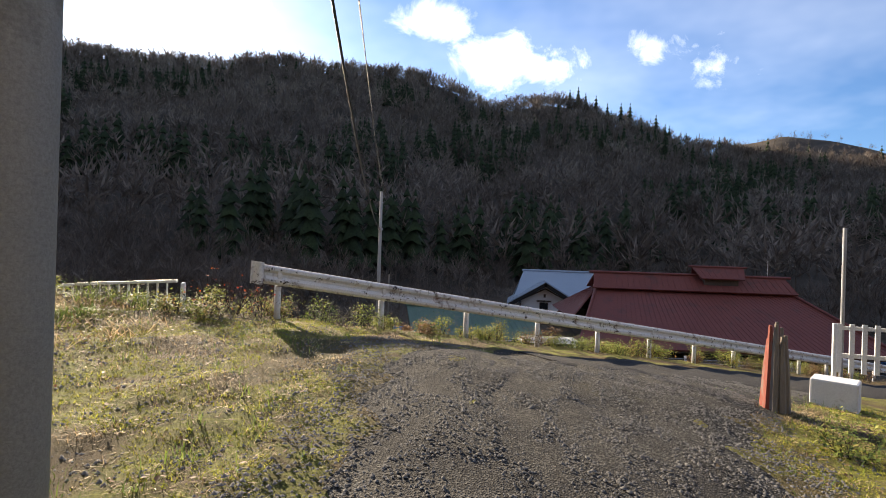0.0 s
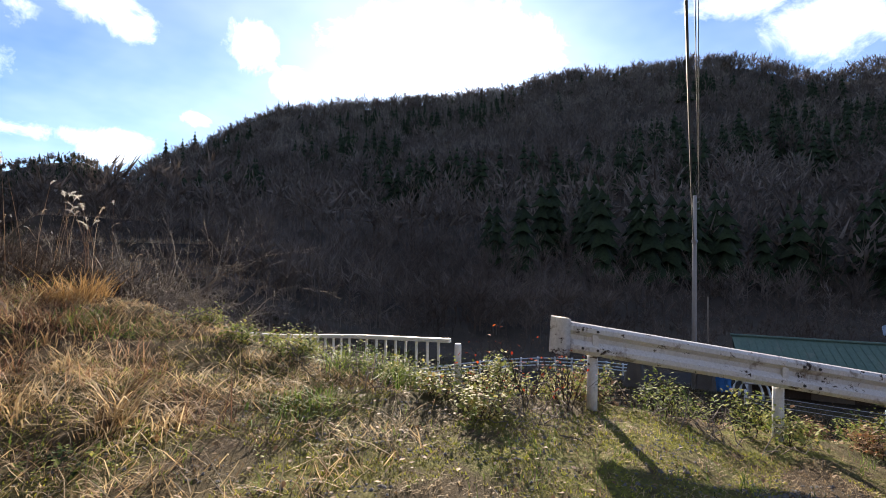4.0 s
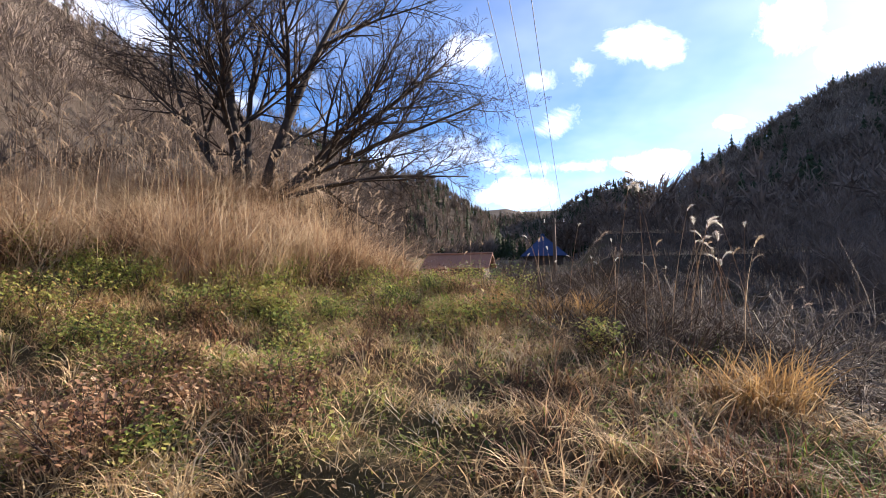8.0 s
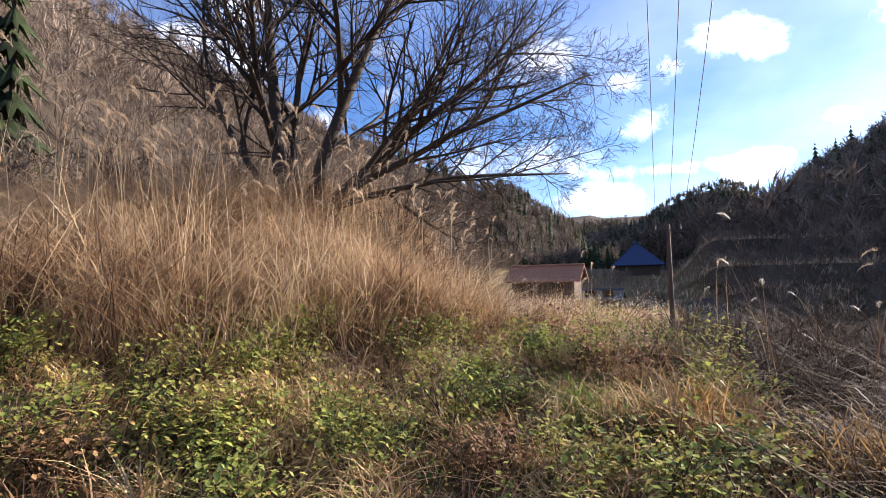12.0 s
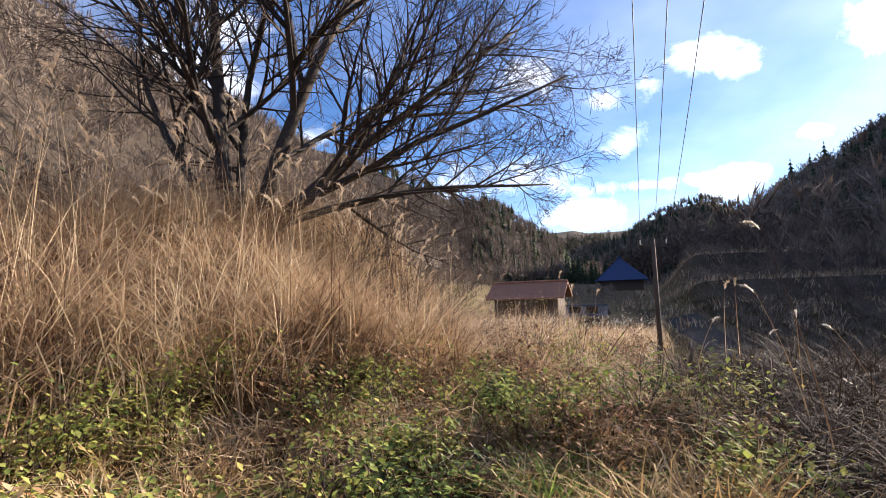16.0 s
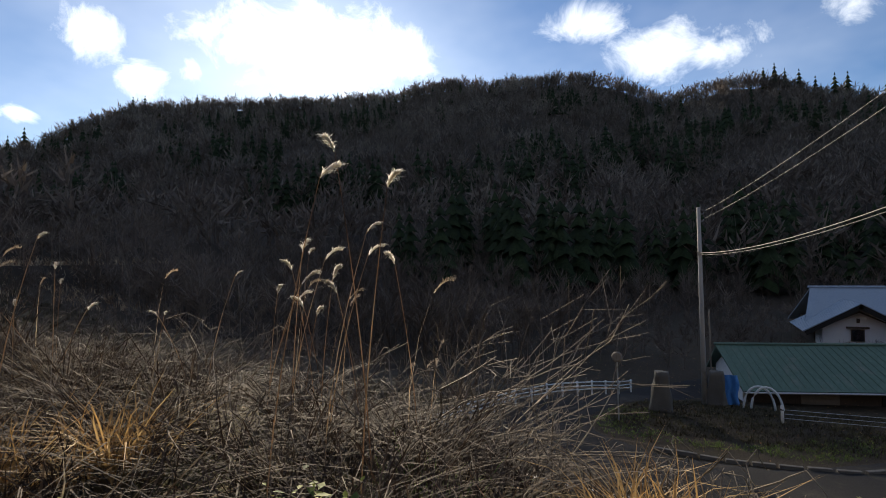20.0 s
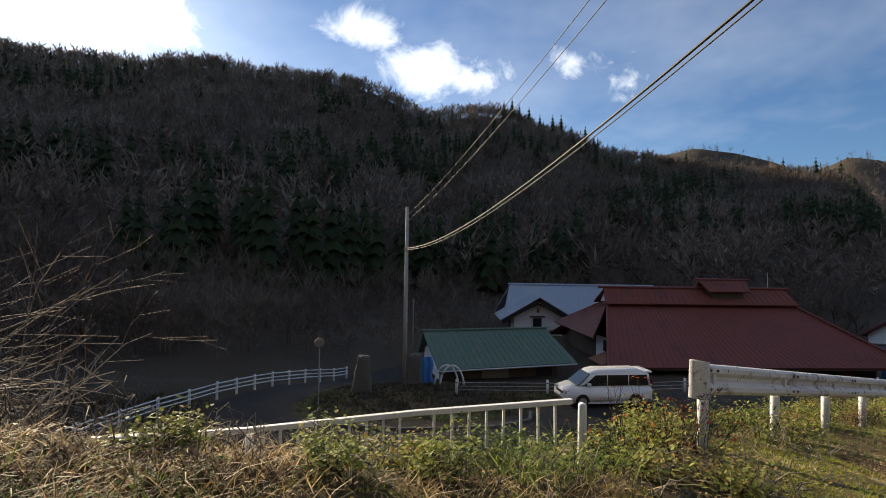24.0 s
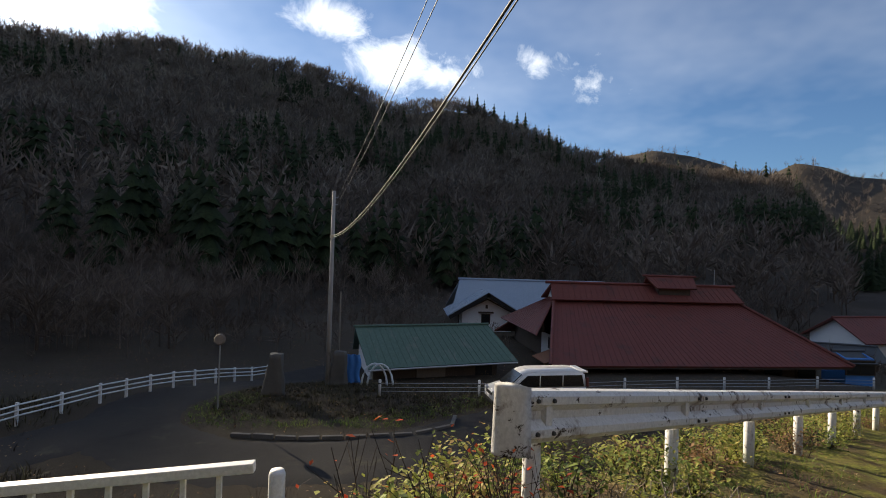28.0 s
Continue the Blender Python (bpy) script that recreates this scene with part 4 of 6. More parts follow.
hip_house(-124, 13.9, 7.6, 8.0, 2.3, 4.7, "farmhouse with a steep bright blue hipped roof far up the valley", M_DEEPBLUE)
simple_house("shed", -64.0, -1.1, 6.2, 5, 2.4, 1.2, M_RUST, M_WOOD, "long low shed with a rusty brown metal roof in the reeds", turn=82, g=0.2)
simple_house("shed", -71.0, 4.5, 3.6, 3, 1.4, 0.7, M_DARKROOF, M_WOOD, "small dark shed beside the reed field", turn=80)


# ---- van ----
def van():
    g = H(0.95, 29.2) + 0.06
    v = thing("van", "pearl white minivan with dark windows parked on the lower lane", "van", m=Matrix.Translation((0.95, 29.4, g)) @ Matrix.Rotation(radians(188), 4, "Z"))
    # side outline, front at +x
    lower = [(-2.28, 0.28), (2.25, 0.25), (2.34, 0.55), (2.28, 0.86), (1.62, 1.06), (-2.30, 1.02), (-2.33, 0.5)]
    upper = [(1.62, 1.05), (0.86, 1.68), (0.45, 1.79), (-1.9, 1.80), (-2.18, 1.70), (-2.31, 1.02)]
    bm = prism(bmesh.new(), lower, -0.85, 0.85)
    bmesh.ops.bevel(bm, geom=bm.edges[:], offset=0.07, segments=3, affect="EDGES")
    body = part("body", bm, M_CAR, v, smooth=True)
    bm = prism(bmesh.new(), upper, -0.76, 0.76)
    bmesh.ops.bevel(bm, geom=bm.edges[:], offset=0.08, segments=3, affect="EDGES")
    part("cabin", bm, M_CAR, v, smooth=True)
    part("spoiler", boxed(-2.36, -0.68, 1.70, -2.05, 0.68, 1.78, 0.02), M_CAR, v)
    for s in (-1, 1):
        y = s * 0.765
        for x0, x1, x2, x3 in ((0.12, 1.30, 0.72, 0.12), (-1.02, 0.06, 0.06, -1.02), (-2.12, -1.08, -1.08, -2.02)):
            bm = bmesh.new()
            slab_pts = [(x0, y, 1.10), (x1, y, 1.10), (x2, y, 1.62), (x3, y, 1.62)]
            a = [bm.verts.new((p[0], p[1] + s * 0.012, p[2])) for p in slab_pts]
            b = [bm.verts.new((p[0], p[1] - s * 0.02, p[2])) for p in slab_pts]
            bm.faces.new(a)
            for i in range(4):
                bm.faces.new((a[i], a[(i + 1) % 4], b[(i + 1) % 4], b[i]))
            part("side_window", bm, M_GLASS, v)
        part("mirror", boxed(1.02, s * 0.86 - 0.09, 1.08, 1.18, s * 0.86 + 0.11, 1.24, 0.03), M_CAR, v)
        part("headlight", boxed(2.02, s * 0.62 - 0.17, 0.70, 2.33, s * 0.62 + 0.17, 0.88, 0.04), M_STEEL, v)
        part("tail_light", boxed(-2.36, s * 0.72 - 0.07, 1.05, -2.28, s * 0.72 + 0.07, 1.5, 0.02), M_RED, v)
        part("sill", boxed(-1.2, s * 0.85 - 0.03, 0.22, 1.15, s * 0.85 + 0.01, 0.30), M_CAR, v)
        part("door_gap", boxed(0.07, s * 0.851 - 0.004, 0.35, 0.09, s * 0.851 + 0.004, 1.02), M_DARK, v)
        for x in (1.42, -1.38):
            w = part("wheel", bmesh.new(), M_TYRE, v)
            bm = bmesh.new()
            bmesh.ops.create_cone(bm, segments=28, radius1=0.32, radius2=0.32, depth=0.21, cap_ends=True)
            bmesh.ops.bevel(bm, geom=bm.edges[:], offset=0.025, segments=2, affect="EDGES")
            bmesh.ops.transform(bm, matrix=Matrix.Translation((x, s * 0.765, 0.32)) @ Matrix.Rotation(radians(90), 4, "X"), verts=bm.verts)
            bm.to_mesh(w.data)
            bm.free()
            bm = bmesh.new()
            bmesh.ops.create_cone(bm, segments=20, radius1=0.2, radius2=0.19, depth=0.03, cap_ends=True)
            bmesh.ops.transform(bm, matrix=Matrix.Translation((x, s * 0.875, 0.32)) @ Matrix.Rotation(radians(90), 4, "X"), verts=bm.verts)
            part("rim", bm, M_STEEL, w)
            arch = bmesh.new()
            bmesh.ops.create_cone(arch, segments=28, radius1=0.37, radius2=0.37, depth=0.03, cap_ends=True)
            bmesh.ops.transform(arch, matrix=Matrix.Translation((x, s * 0.84, 0.33)) @ Matrix.Rotation(radians(90), 4, "X"), verts=arch.verts)
            part("wheel_arch", arch, M_DARK, v)
    ws = bmesh.new()
    q = [(1.62, -0.66, 1.09), (1.62, 0.66, 1.09), (0.94, 0.60, 1.65), (0.94, -0.60, 1.65)]
    n = Vector((0.62, 0, 0.76))
    a = [ws.verts.new(Vector(p) + 0.015 * n) for p in q]
    b = [ws.verts.new(Vector(p) - 0.03 * n) for p in q]
    ws.faces.new(a)
    for i in range(4):
        ws.faces.new((a[i], a[(i + 1) % 4], b[(i + 1) % 4], b[i]))
    part("windscreen", ws, M_GLASS, v)
    part("rear_window", boxed(-2.31, -0.6, 1.12, -2.22, 0.6, 1.62, 0.02), M_GLASS, v)
    part("grille", boxed(2.28, -0.42, 0.66, 2.345, 0.42, 0.78, 0.01), M_DARK, v)
    part("bumper_intake", boxed(2.25, -0.6, 0.32, 2.35, 0.6, 0.46, 0.02), M_DARK, v)
    part("number_plate", boxed(2.335, -0.165, 0.50, 2.36, 0.165, 0.64), M_PLASTER, v)


van()


# ---- railing, posts, stone and sign along the lower lane ----
def lane_railing():
    r = thing("railing", "pale blue-white three-bar metal railing along the lane", "railing")
    line = [(-22.4, 18.6), (-21.4, 22.2), (-20.3, 25.9), (-19.0, 29.0), (-17.8, 31.0), (-16.5, 33.0), (-15.3, 35.6), (-14.1, 38.2)]
    pts = []
    for (a, b) in zip(line, line[1:]):
        for k in range(2):
            pts.append((a[0] + (b[0] - a[0]) * k / 2, a[1] + (b[1] - a[1]) * k / 2))
    pts.append(line[-1])
    for x, y in pts:
        part("post", boxed(x - 0.05, y - 0.05, H(x, y) - 0.2, x + 0.05, y + 0.05, H(x, y) + 0.9, 0.01), M_WHITE2, r)
    for dz in (0.40, 0.60, 0.82):
        part("bar", tubed([(x + 0.07, y, H(x, y) + dz) for x, y in pts], 0.035, 8), M_PALEPIPE, r, smooth=True)


lane_railing()


def delineators():
    r = thing("cable_fence", "white round posts strung with thin cables beside the lane", "fence")
    line = [(-6.6, 31.0), (-1.5, 31.4), (3.2, 32.0), (7.0, 33.2), (10.8, 34.6), (14.6, 36.0), (18.4, 37.2), (22.4, 38.0), (27, 38.6)]
    for x, y in line:
        p = part("post", tubed([(x, y, H(x, y) - 0.2), (x, y, H(x, y) + 0.8), (x, y, H(x, y) + 0.82)], [0.07, 0.07, 0.05], 10), M_WHITE2, r, smooth=True)
        part("band", tubed([(x, y, H(x, y) + 0.60), (x, y, H(x, y) + 0.66)], 0.074, 10), M_DARK, p)
    for dz in (0.25, 0.45, 0.65):
        part("cable", tubed([(x, y - 0.08, H(x, y) + dz) for x, y in line], 0.012, 6), M_STEEL, r)


delineators()


def standing_stone(x, y, tall):
    bm = bmesh.new()
    bmesh.ops.create_cube(bm, size=1.0)
    bmesh.ops.subdivide_edges(bm, edges=bm.edges[:], cuts=7, use_grid_fill=True)
    for v in bm.verts:
        c = v.co.copy()
        f = 1 + 0.38 * noise.noise(c * 1.9 + Vector((x, y, 0))) + 0.14 * noise.noise(c * 6)
        v.co = Vector((c.x * 0.85 * f * (1 - 0.55 * c.z) + 0.10 * c.z, c.y * 0.5 * f, (c.z * (1 + 0.05 * noise.noise(c * 3)) + 0.5) * tall - 0.15 - 0.25 * max(0, c.z) * abs(c.x)))
    s = part("standing_stone", bm, M_DARKSTONE, None, "", True)
    s.matrix_basis = Matrix.Translation((x, y, H(x, y)))
    return tagged(s, "rough dark standing stone monument on the grass island", "stone")


M_DARKSTONE = surface("dark_mossy_stone", (0.07, 0.068, 0.062), (0.16, 0.15, 0.135), 3, 40, 0.9, bump=0.6, dist=0.02)
standing_stone(-11.8, 30.9, 2.2)
standing_stone(-9.2, 34.9, 2.1)
sign = thing("road_mirror", "round traffic mirror on a thin pole, seen from behind", "mirror")
sz = H(-13.6, 28.4)
part("pole", tubed([(-13.6, 28.4, sz - 0.2), (-13.6, 28.4, sz + 3.2)], 0.035, 8), M_STEEL, sign)
bm = bmesh.new()
bmesh.ops.create_cone(bm, segments=24, radius1=0.26, radius2=0.2, depth=0.10, cap_ends=True)
bmesh.ops.transform(bm, matrix=Matrix.Translation((-13.6, 28.3, sz + 3.1)) @ Matrix.Rotation(radians(80), 4, "X"), verts=bm.verts)
part("mirror_back", bm, M_GREYWOOD, sign)
arch = thing("hoop_frame", "pale plastic hoop frame standing beside the shed", "hoop")
az = H(-7.6, 35.4)
for dx in (0, 0.35):
    part("hoop", tubed([(-7.9 + dx + 0.75 * (1 - math.cos(q)), 35.0 - dx * 0.3, az + 1.35 * math.sin(q)) for q in np.linspace(0, math.pi, 13)], 0.06, 8), M_PALEPIPE, arch, smooth=True)
tarp = thing("tarp", "bright blue tarpaulin hung at the shed end", "tarpaulin")
bm = bmesh.new()
bmesh.ops.create_grid(bm, x_segments=10, y_segments=14, size=0.5)
for v in bm.verts:
    v.co = Vector((v.co.x * 0.9 + 0.05 * math.sin(v.co.y * 9), 0.08 * math.sin(v.co.x * 14) + 0.05 * noise.noise(v.co * 6), (v.co.y + 0.5) * 1.7))
bmesh.ops.solidify(bm, geom=bm.faces[:], thickness=0.01)
part("sheet", bm, M_BLUETARP, tarp, smooth=True).matrix_basis = Matrix.Translation((-8.5, 35.8, az))
curb = thing("curb", "low concrete kerb round the grass island", "kerb", kind="structure")
cpts = [(-3.1, 27.4), (-3.3, 26.3), (-4.9, 25.3), (-6.7, 24.95), (-9.3, 24.7), (-11.9, 25.0)]
for a, b in zip(cpts, cpts[1:]):
    n = max(2, int(math.dist(a, b) / 0.8))
    for k in range(n):
        p = [a[i] + (b[i] - a[i]) * (k + 0.5) / n for i in (0, 1)]
        part("curb_stone", boxed(-0.38, -0.08, -0.15, 0.38, 0.08, 0.14, 0.015, m=Matrix.Translation((*p, H(*p))) @ Matrix.Rotation(math.atan2(b[1] - a[1], b[0] - a[0]), 4, "Z")), M_STONE, curb)

# ---- things beside the drive ----
stump = thing("broken_post", "split weathered timber post with flaking red paint on one side", "post")
sx, sy = 3.16, 6.9
for k in range(9):
    a, r = k * 0.7, 0.10
    tall = 0.85 + 0.28 * abs(math.sin(k * 2.3))
    px, py = r * math.cos(a), r * math.sin(a)
    top = (sx + px * 0.8 + 0.02 * math.sin(k), sy + py * 0.8, H(sx, sy) + tall)
    bm = tubed([(sx + px * 1.3, sy + py * 1.3, H(sx, sy) - 0.1), (sx + px, sy + py, H(sx, sy) + tall * 0.6), top], [0.055, 0.048, 0.02], 6)
    part("splinter", bm, M_REDWOOD if 3 <= k <= 5 else M_GREYWOOD, stump)
part("core", tubed([(sx, sy, H(sx, sy) - 0.1), (sx, sy, H(sx, sy) + 0.8)], [0.13, 0.09], 10), M_GREYWOOD, stump)
bm = boxed(-0.30, -0.24, -0.14, 0.30, 0.24, 0.44, 0.03)
blk = part("concrete_block", bm, M_BLOCK, None)
blk.matrix_basis = Matrix.Translation((4.75, 8.45, H(4.75, 8.45))) @ Matrix.Rotation(radians(-35), 4, "Z")
tagged(blk, "whitewashed concrete block at the roadside", "concrete block")
gate = thing("picket_gate", "white timber picket fence panel standing on the concrete block", "fence")
gm = Matrix.Translation((5.55, 9.2, H(4.75, 8.45) + 0.1)) @ Matrix.Rotation(radians(-8), 4, "Z")
part("rail", boxed(-0.35, -0.02, 0.55, 2.6, 0.02, 0.62, m=gm), M_WHITE2, gate)
part("rail", boxed(-0.35, -0.02, 1.02, 2.6, 0.02, 1.08, m=gm), M_WHITE2, gate)
for k in range(17):
    part("picket", boxed(-0.36 + k * 0.18, -0.045, 0.30, -0.29 + k * 0.18, -0.02, 1.12, m=gm), M_WHITE2, gate)
for x in (-0.38, 2.55):
    part("post", boxed(x - 0.03, -0.03, -0.1, x + 0.03, 0.03, 1.12, 0.008, m=gm), M_WHITE2, gate)
slim = thing("steel_pole", "thin grey steel pole with a wire beside the picket panel", "pole")
part("shaft", tubed([(9.3, 16.2, H(9.3, 16.2) - 0.2), (9.3, 16.2, H(9.3, 16.2) + 4.6)], 0.05, 10), M_STEEL, slim)


# ---- plants: helpers ----
RS = np.random.RandomState(11)
TRACK = [(0, -0.3), (-1.6, 3.1), (-3, 3), (-5.5, 3), (-8, 2.5), (-11.4, 2.1), (-10.9, 2.6), (-10.2, 2.4), (-8.6, 1.6), (-7.0, 2.9), (-5.2, 5)]
LANE = [rail_at(4.6, -2.6), rail_at(8, -2.75), rail_at(16, -2.8), rail_at(26, -2.6)]
LOWER = [(16, 34.0), (8, 31.5), (2, 29.2), (-3, 25.3), (-7, 22.7), (-12, 22.6), (-16, 25.2), (-17.0, 28.6), (-15.6, 33), (-12.4, 38.5)]


def blade_arrays(x, y, z, h, w, bend, az, segs=3, face=None, tilt=None, ta=None):
    """Tapered, bending blades."""
    n = len(x)
    f = np.linspace(0, 1, segs + 1)
    dx, dy = np.cos(az), np.sin(az)
    fa = az + math.pi / 2 if face is None else face
    sx, sy = np.cos(fa), np.sin(fa)
    rise = np.maximum(0.12, 1 - 0.45 * np.clip(bend, 0, 1.6) * 0.9)
    vs = []
    for k, fk in enumerate(f):
        cx = x + dx * bend * h * fk * fk * 0.8
        cy = y + dy * bend * h * fk * fk * 0.8
        if tilt is not None:
            cx, cy = cx + np.cos(ta) * tilt * h * fk, cy + np.sin(ta) * tilt * h * fk
        cz = z + h * (fk - (1 - rise) * fk ** 2.2)
        if k < segs:
            ww = w * (1 - 0.55 * fk) / 2
            vs.append(np.stack([cx - sx * ww, cy - sy * ww, cz], 1))
            vs.append(np.stack([cx + sx * ww, cy + sy * ww, cz], 1))
        else:
            vs.append(np.stack([cx, cy, cz], 1))
    per = 2 * segs + 1
    verts = np.stack(vs, 1).reshape(-1, 3)
    base = np.arange(n)[:, None] * per
    q = np.concatenate([base + np.array([2 * k, 2 * k + 1, 2 * k + 3, 2 * k + 2])[None] for k in range(segs - 1)], 0) if segs > 1 else np.zeros((0, 4), int)
    t = base + np.array([2 * segs - 2, 2 * segs - 1, 2 * segs])[None]
    return verts, q, t


def blades(name, x, y, h, w, bend, material, label, category="grass", segs=3, lift=0.0, parent=None, az=None, kind="stuff", tilt=None, ta=None):
    az = RS.rand(len(x)) * 6.283 if az is None else az
    v, q, t = blade_arrays(x, y, height(x, y) - 0.02 + lift, h, w, bend, az, segs, None, tilt, ta)
    return quick_mesh(name, v, q, t, material, label, category, kind, parent)


def tufts(cx, cy, per, spread):
    """Points gathered round tuft centres, and the tuft that each belongs to."""
    which = np.repeat(np.arange(len(cx)), per)
    r, a = np.abs(RS.randn(len(which))) * spread, RS.rand(len(which)) * 6.283
    return cx[which] + r * np.cos(a), cy[which] + r * np.sin(a), which, a


def scatter(n, x0, x1, y0, y1, keep):
    x, y = x0 + (x1 - x0) * RS.rand(n), y0 + (y1 - y0) * RS.rand(n)
    ok = keep(x, y)
    return x[ok], y[ok]


def leaf_arrays(x, y, z, size, az, tilt):
    """Small folded leaves: two triangles each, along az, tipped by tilt."""
    d = np.stack([np.cos(az) * np.cos(tilt), np.sin(az) * np.cos(tilt), np.sin(tilt)], 1)
    s = np.stack([-np.sin(az), np.cos(az), 0 * az], 1)
    up = np.cross(d, s)
    p = np.stack([x, y, z], 1)
    L = size[:, None]
    v = np.stack([p, p + d * L * 0.5 + s * L * 0.32 + up * L * 0.08, p + d * L, p + d * L * 0.5 - s * L * 0.32 + up * L * 0.08], 1).reshape(-1, 3)
    b = np.arange(len(x))[:, None] * 4
    return v, np.zeros((0, 4), int), np.concatenate([b + np.array([[0, 1, 2]]), b + np.array([[0, 2, 3]])], 0)


def leaves(name, x, y, z, size, material, label, category="plants", parent=None, flat=0.5, kind="stuff"):
    n = len(x)
    v, q, t = leaf_arrays(x, y, z, size, RS.rand(n) * 6.283, (RS.rand(n) - 0.4) * flat * 2)
    return quick_mesh(name, v, q, t, material, label, category, kind, parent)


def tube_arrays(lines):
    """Many thin bars in one go: each a list of points and radii, three-sided."""
    V, Q, base = [], [], 0
    for pts, rad in lines:
        p = np.asarray(pts, float)
        n = len(p)
        d = np.gradient(p, axis=0)
        d /= np.linalg.norm(d, axis=1)[:, None] + 1e-9
        ref = np.where(np.abs(d[:, 2:3]) > 0.9, np.array([[1.0, 0, 0]]), np.array([[0, 0, 1.0]]))
        a = np.cross(d, ref)
        a /= np.linalg.norm(a, axis=1)[:, None] + 1e-9
        b = np.cross(d, a)
        r = np.asarray(rad, float)[:, None]
        ring = np.stack([p + r * a, p + r * (-0.5 * a + 0.866 * b), p + r * (-0.5 * a - 0.866 * b)], 1)
        V.append(ring.reshape(-1, 3))
        i = base + np.arange(n - 1)[:, None] * 3
        for k in range(3):
            m = (k + 1) % 3
            Q.append(np.concatenate([i + k, i + m, i + 3 + m, i + 3 + k], 1))
        base += 3 * n
    return np.concatenate(V), np.concatenate(Q), np.zeros((0, 3), int)


# ---- bare branching ----
def grow(p, d, length, rad, depth, out, spread=0.65, lift=0.12, kids=7, wob=0.10, rng=random):
    """A limb and its branches as lists of points, radii and depth."""
    n = 1 if depth == 0 else 3 if depth == 1 else 6
    pts, rads = [Vector(p)], [rad]
    d = Vector(d).normalized()
    for k in range(n):
        d = (d + Vector((rng.gauss(0, wob), rng.gauss(0, wob), rng.gauss(0, wob) + lift * 0.25))).normalized()
        pts.append(pts[-1] + d * length / n)
        rads.append(rad * (1 - 0.80 * (k + 1) / n))
    out.append(([tuple(v) for v in pts], rads, depth))
    if depth <= 0:
        return
    for k in range(kids):
        f = 0.14 + 0.83 * (k + rng.random()) / kids
        i = min(n - 1, int(f * n))
        q = pts[i].lerp(pts[i + 1], f * n - i)
        ax = (pts[i + 1] - pts[i]).normalized()
        side = ax.orthogonal().normalized()
        side.rotate(Matrix.Rotation(rng.random() * 6.283, 3, ax))
        nd = (ax + side * spread * rng.uniform(0.6, 1.3)).normalized()
        grow(q, nd, length * (1 - f * 0.55) * rng.uniform(0.48, 0.80), rads[i] * rng.uniform(0.55, 0.75), depth - 1, out, spread, lift, max(3, kids - 2), wob, rng)


def big_tree():
    rng = random.Random(5)
    x, y = -21.6, -4.9
    g = H(x, y) - 0.15
    t = thing("tree", "large bare multi-stemmed deciduous tree with fine spreading twigs", "tree")
    right, dep = Vector((-0.54, 0.84, 0)), Vector((-0.84, -0.54, 0))
    stems = [(-0.10, 1.0, 0.0, 10.5, 0.20, -0.25), (0.40, 1.0, 0.1, 10.5, 0.20, 0.35), (0.80, 0.72, 0.1, 9.5, 0.16, 0.7), (1.0, 0.34, 0.1, 8.5, 0.11, 0.8), (-0.50, 0.90, 0.2, 8.0, 0.11, -0.4), (0.15, 1.0, 0.4, 9.0, 0.13, 0.0),
             (1.0, 0.55, -0.3, 9.0, 0.12, 0.6)]
    twigs = []
    for r, u, d, L, rad, off in stems:
        out, L = [], L * 0.9
        base = Vector((x, y, g)) + right * off
        grow(base, right * r + dep * d + Vector((0, 0, u)), L, rad, 4, out, spread=0.92, lift=0.05, kids=10, wob=0.06, rng=rng)
        main = [o for o in out if o[2] == 4][0]
        part("trunk", tubed(main[0], main[1], 10), M_BARK, t, smooth=True)
        v, q, k = tube_arrays([o[:2] for o in out if o[2] == 3])
        quick_mesh("limb", v, q, k, M_BARK, parent=t, smooth=True)
        for pts, rads, dd in out:
            if dd <= 2:
                twigs.append((pts, [max(v, 0.0042) for v in rads]))
    v, q, k = tube_arrays(twigs)
    quick_mesh("twig", v, q, k, M_TWIG, parent=t)


big_tree()


def bare_shrub(x, y, tall, seed, name="shrub", label="leafless grey-brown shrub with tangled stems", material=None, n=9, spread=0.8, wob=0.14):
    rng = random.Random(seed)
    t = thing(name, label, "shrub")
    out = []
    for k in range(n):
        a = rng.random() * 6.283
        b = rng.uniform(0.2, 0.9)
        grow((x + 0.1 * math.cos(a), y + 0.1 * math.sin(a), H(x, y) - 0.05), (b * math.cos(a), b * math.sin(a), 1), tall * rng.uniform(0.6, 1.1), 0.018, 2, out, spread, 0.0, 5, wob, rng)
    v, q, k = tube_arrays([(p, [max(0.004, r) for r in rr]) for p, rr, d in out if d == 2])
    quick_mesh("stem", v, q, k, material or M_VINE, parent=t)
    v, q, k = tube_arrays([(p, [max(0.0035, r) for r in rr]) for p, rr, d in out if d < 2])
    quick_mesh("twig", v, q, k, material or M_VINE, parent=t)


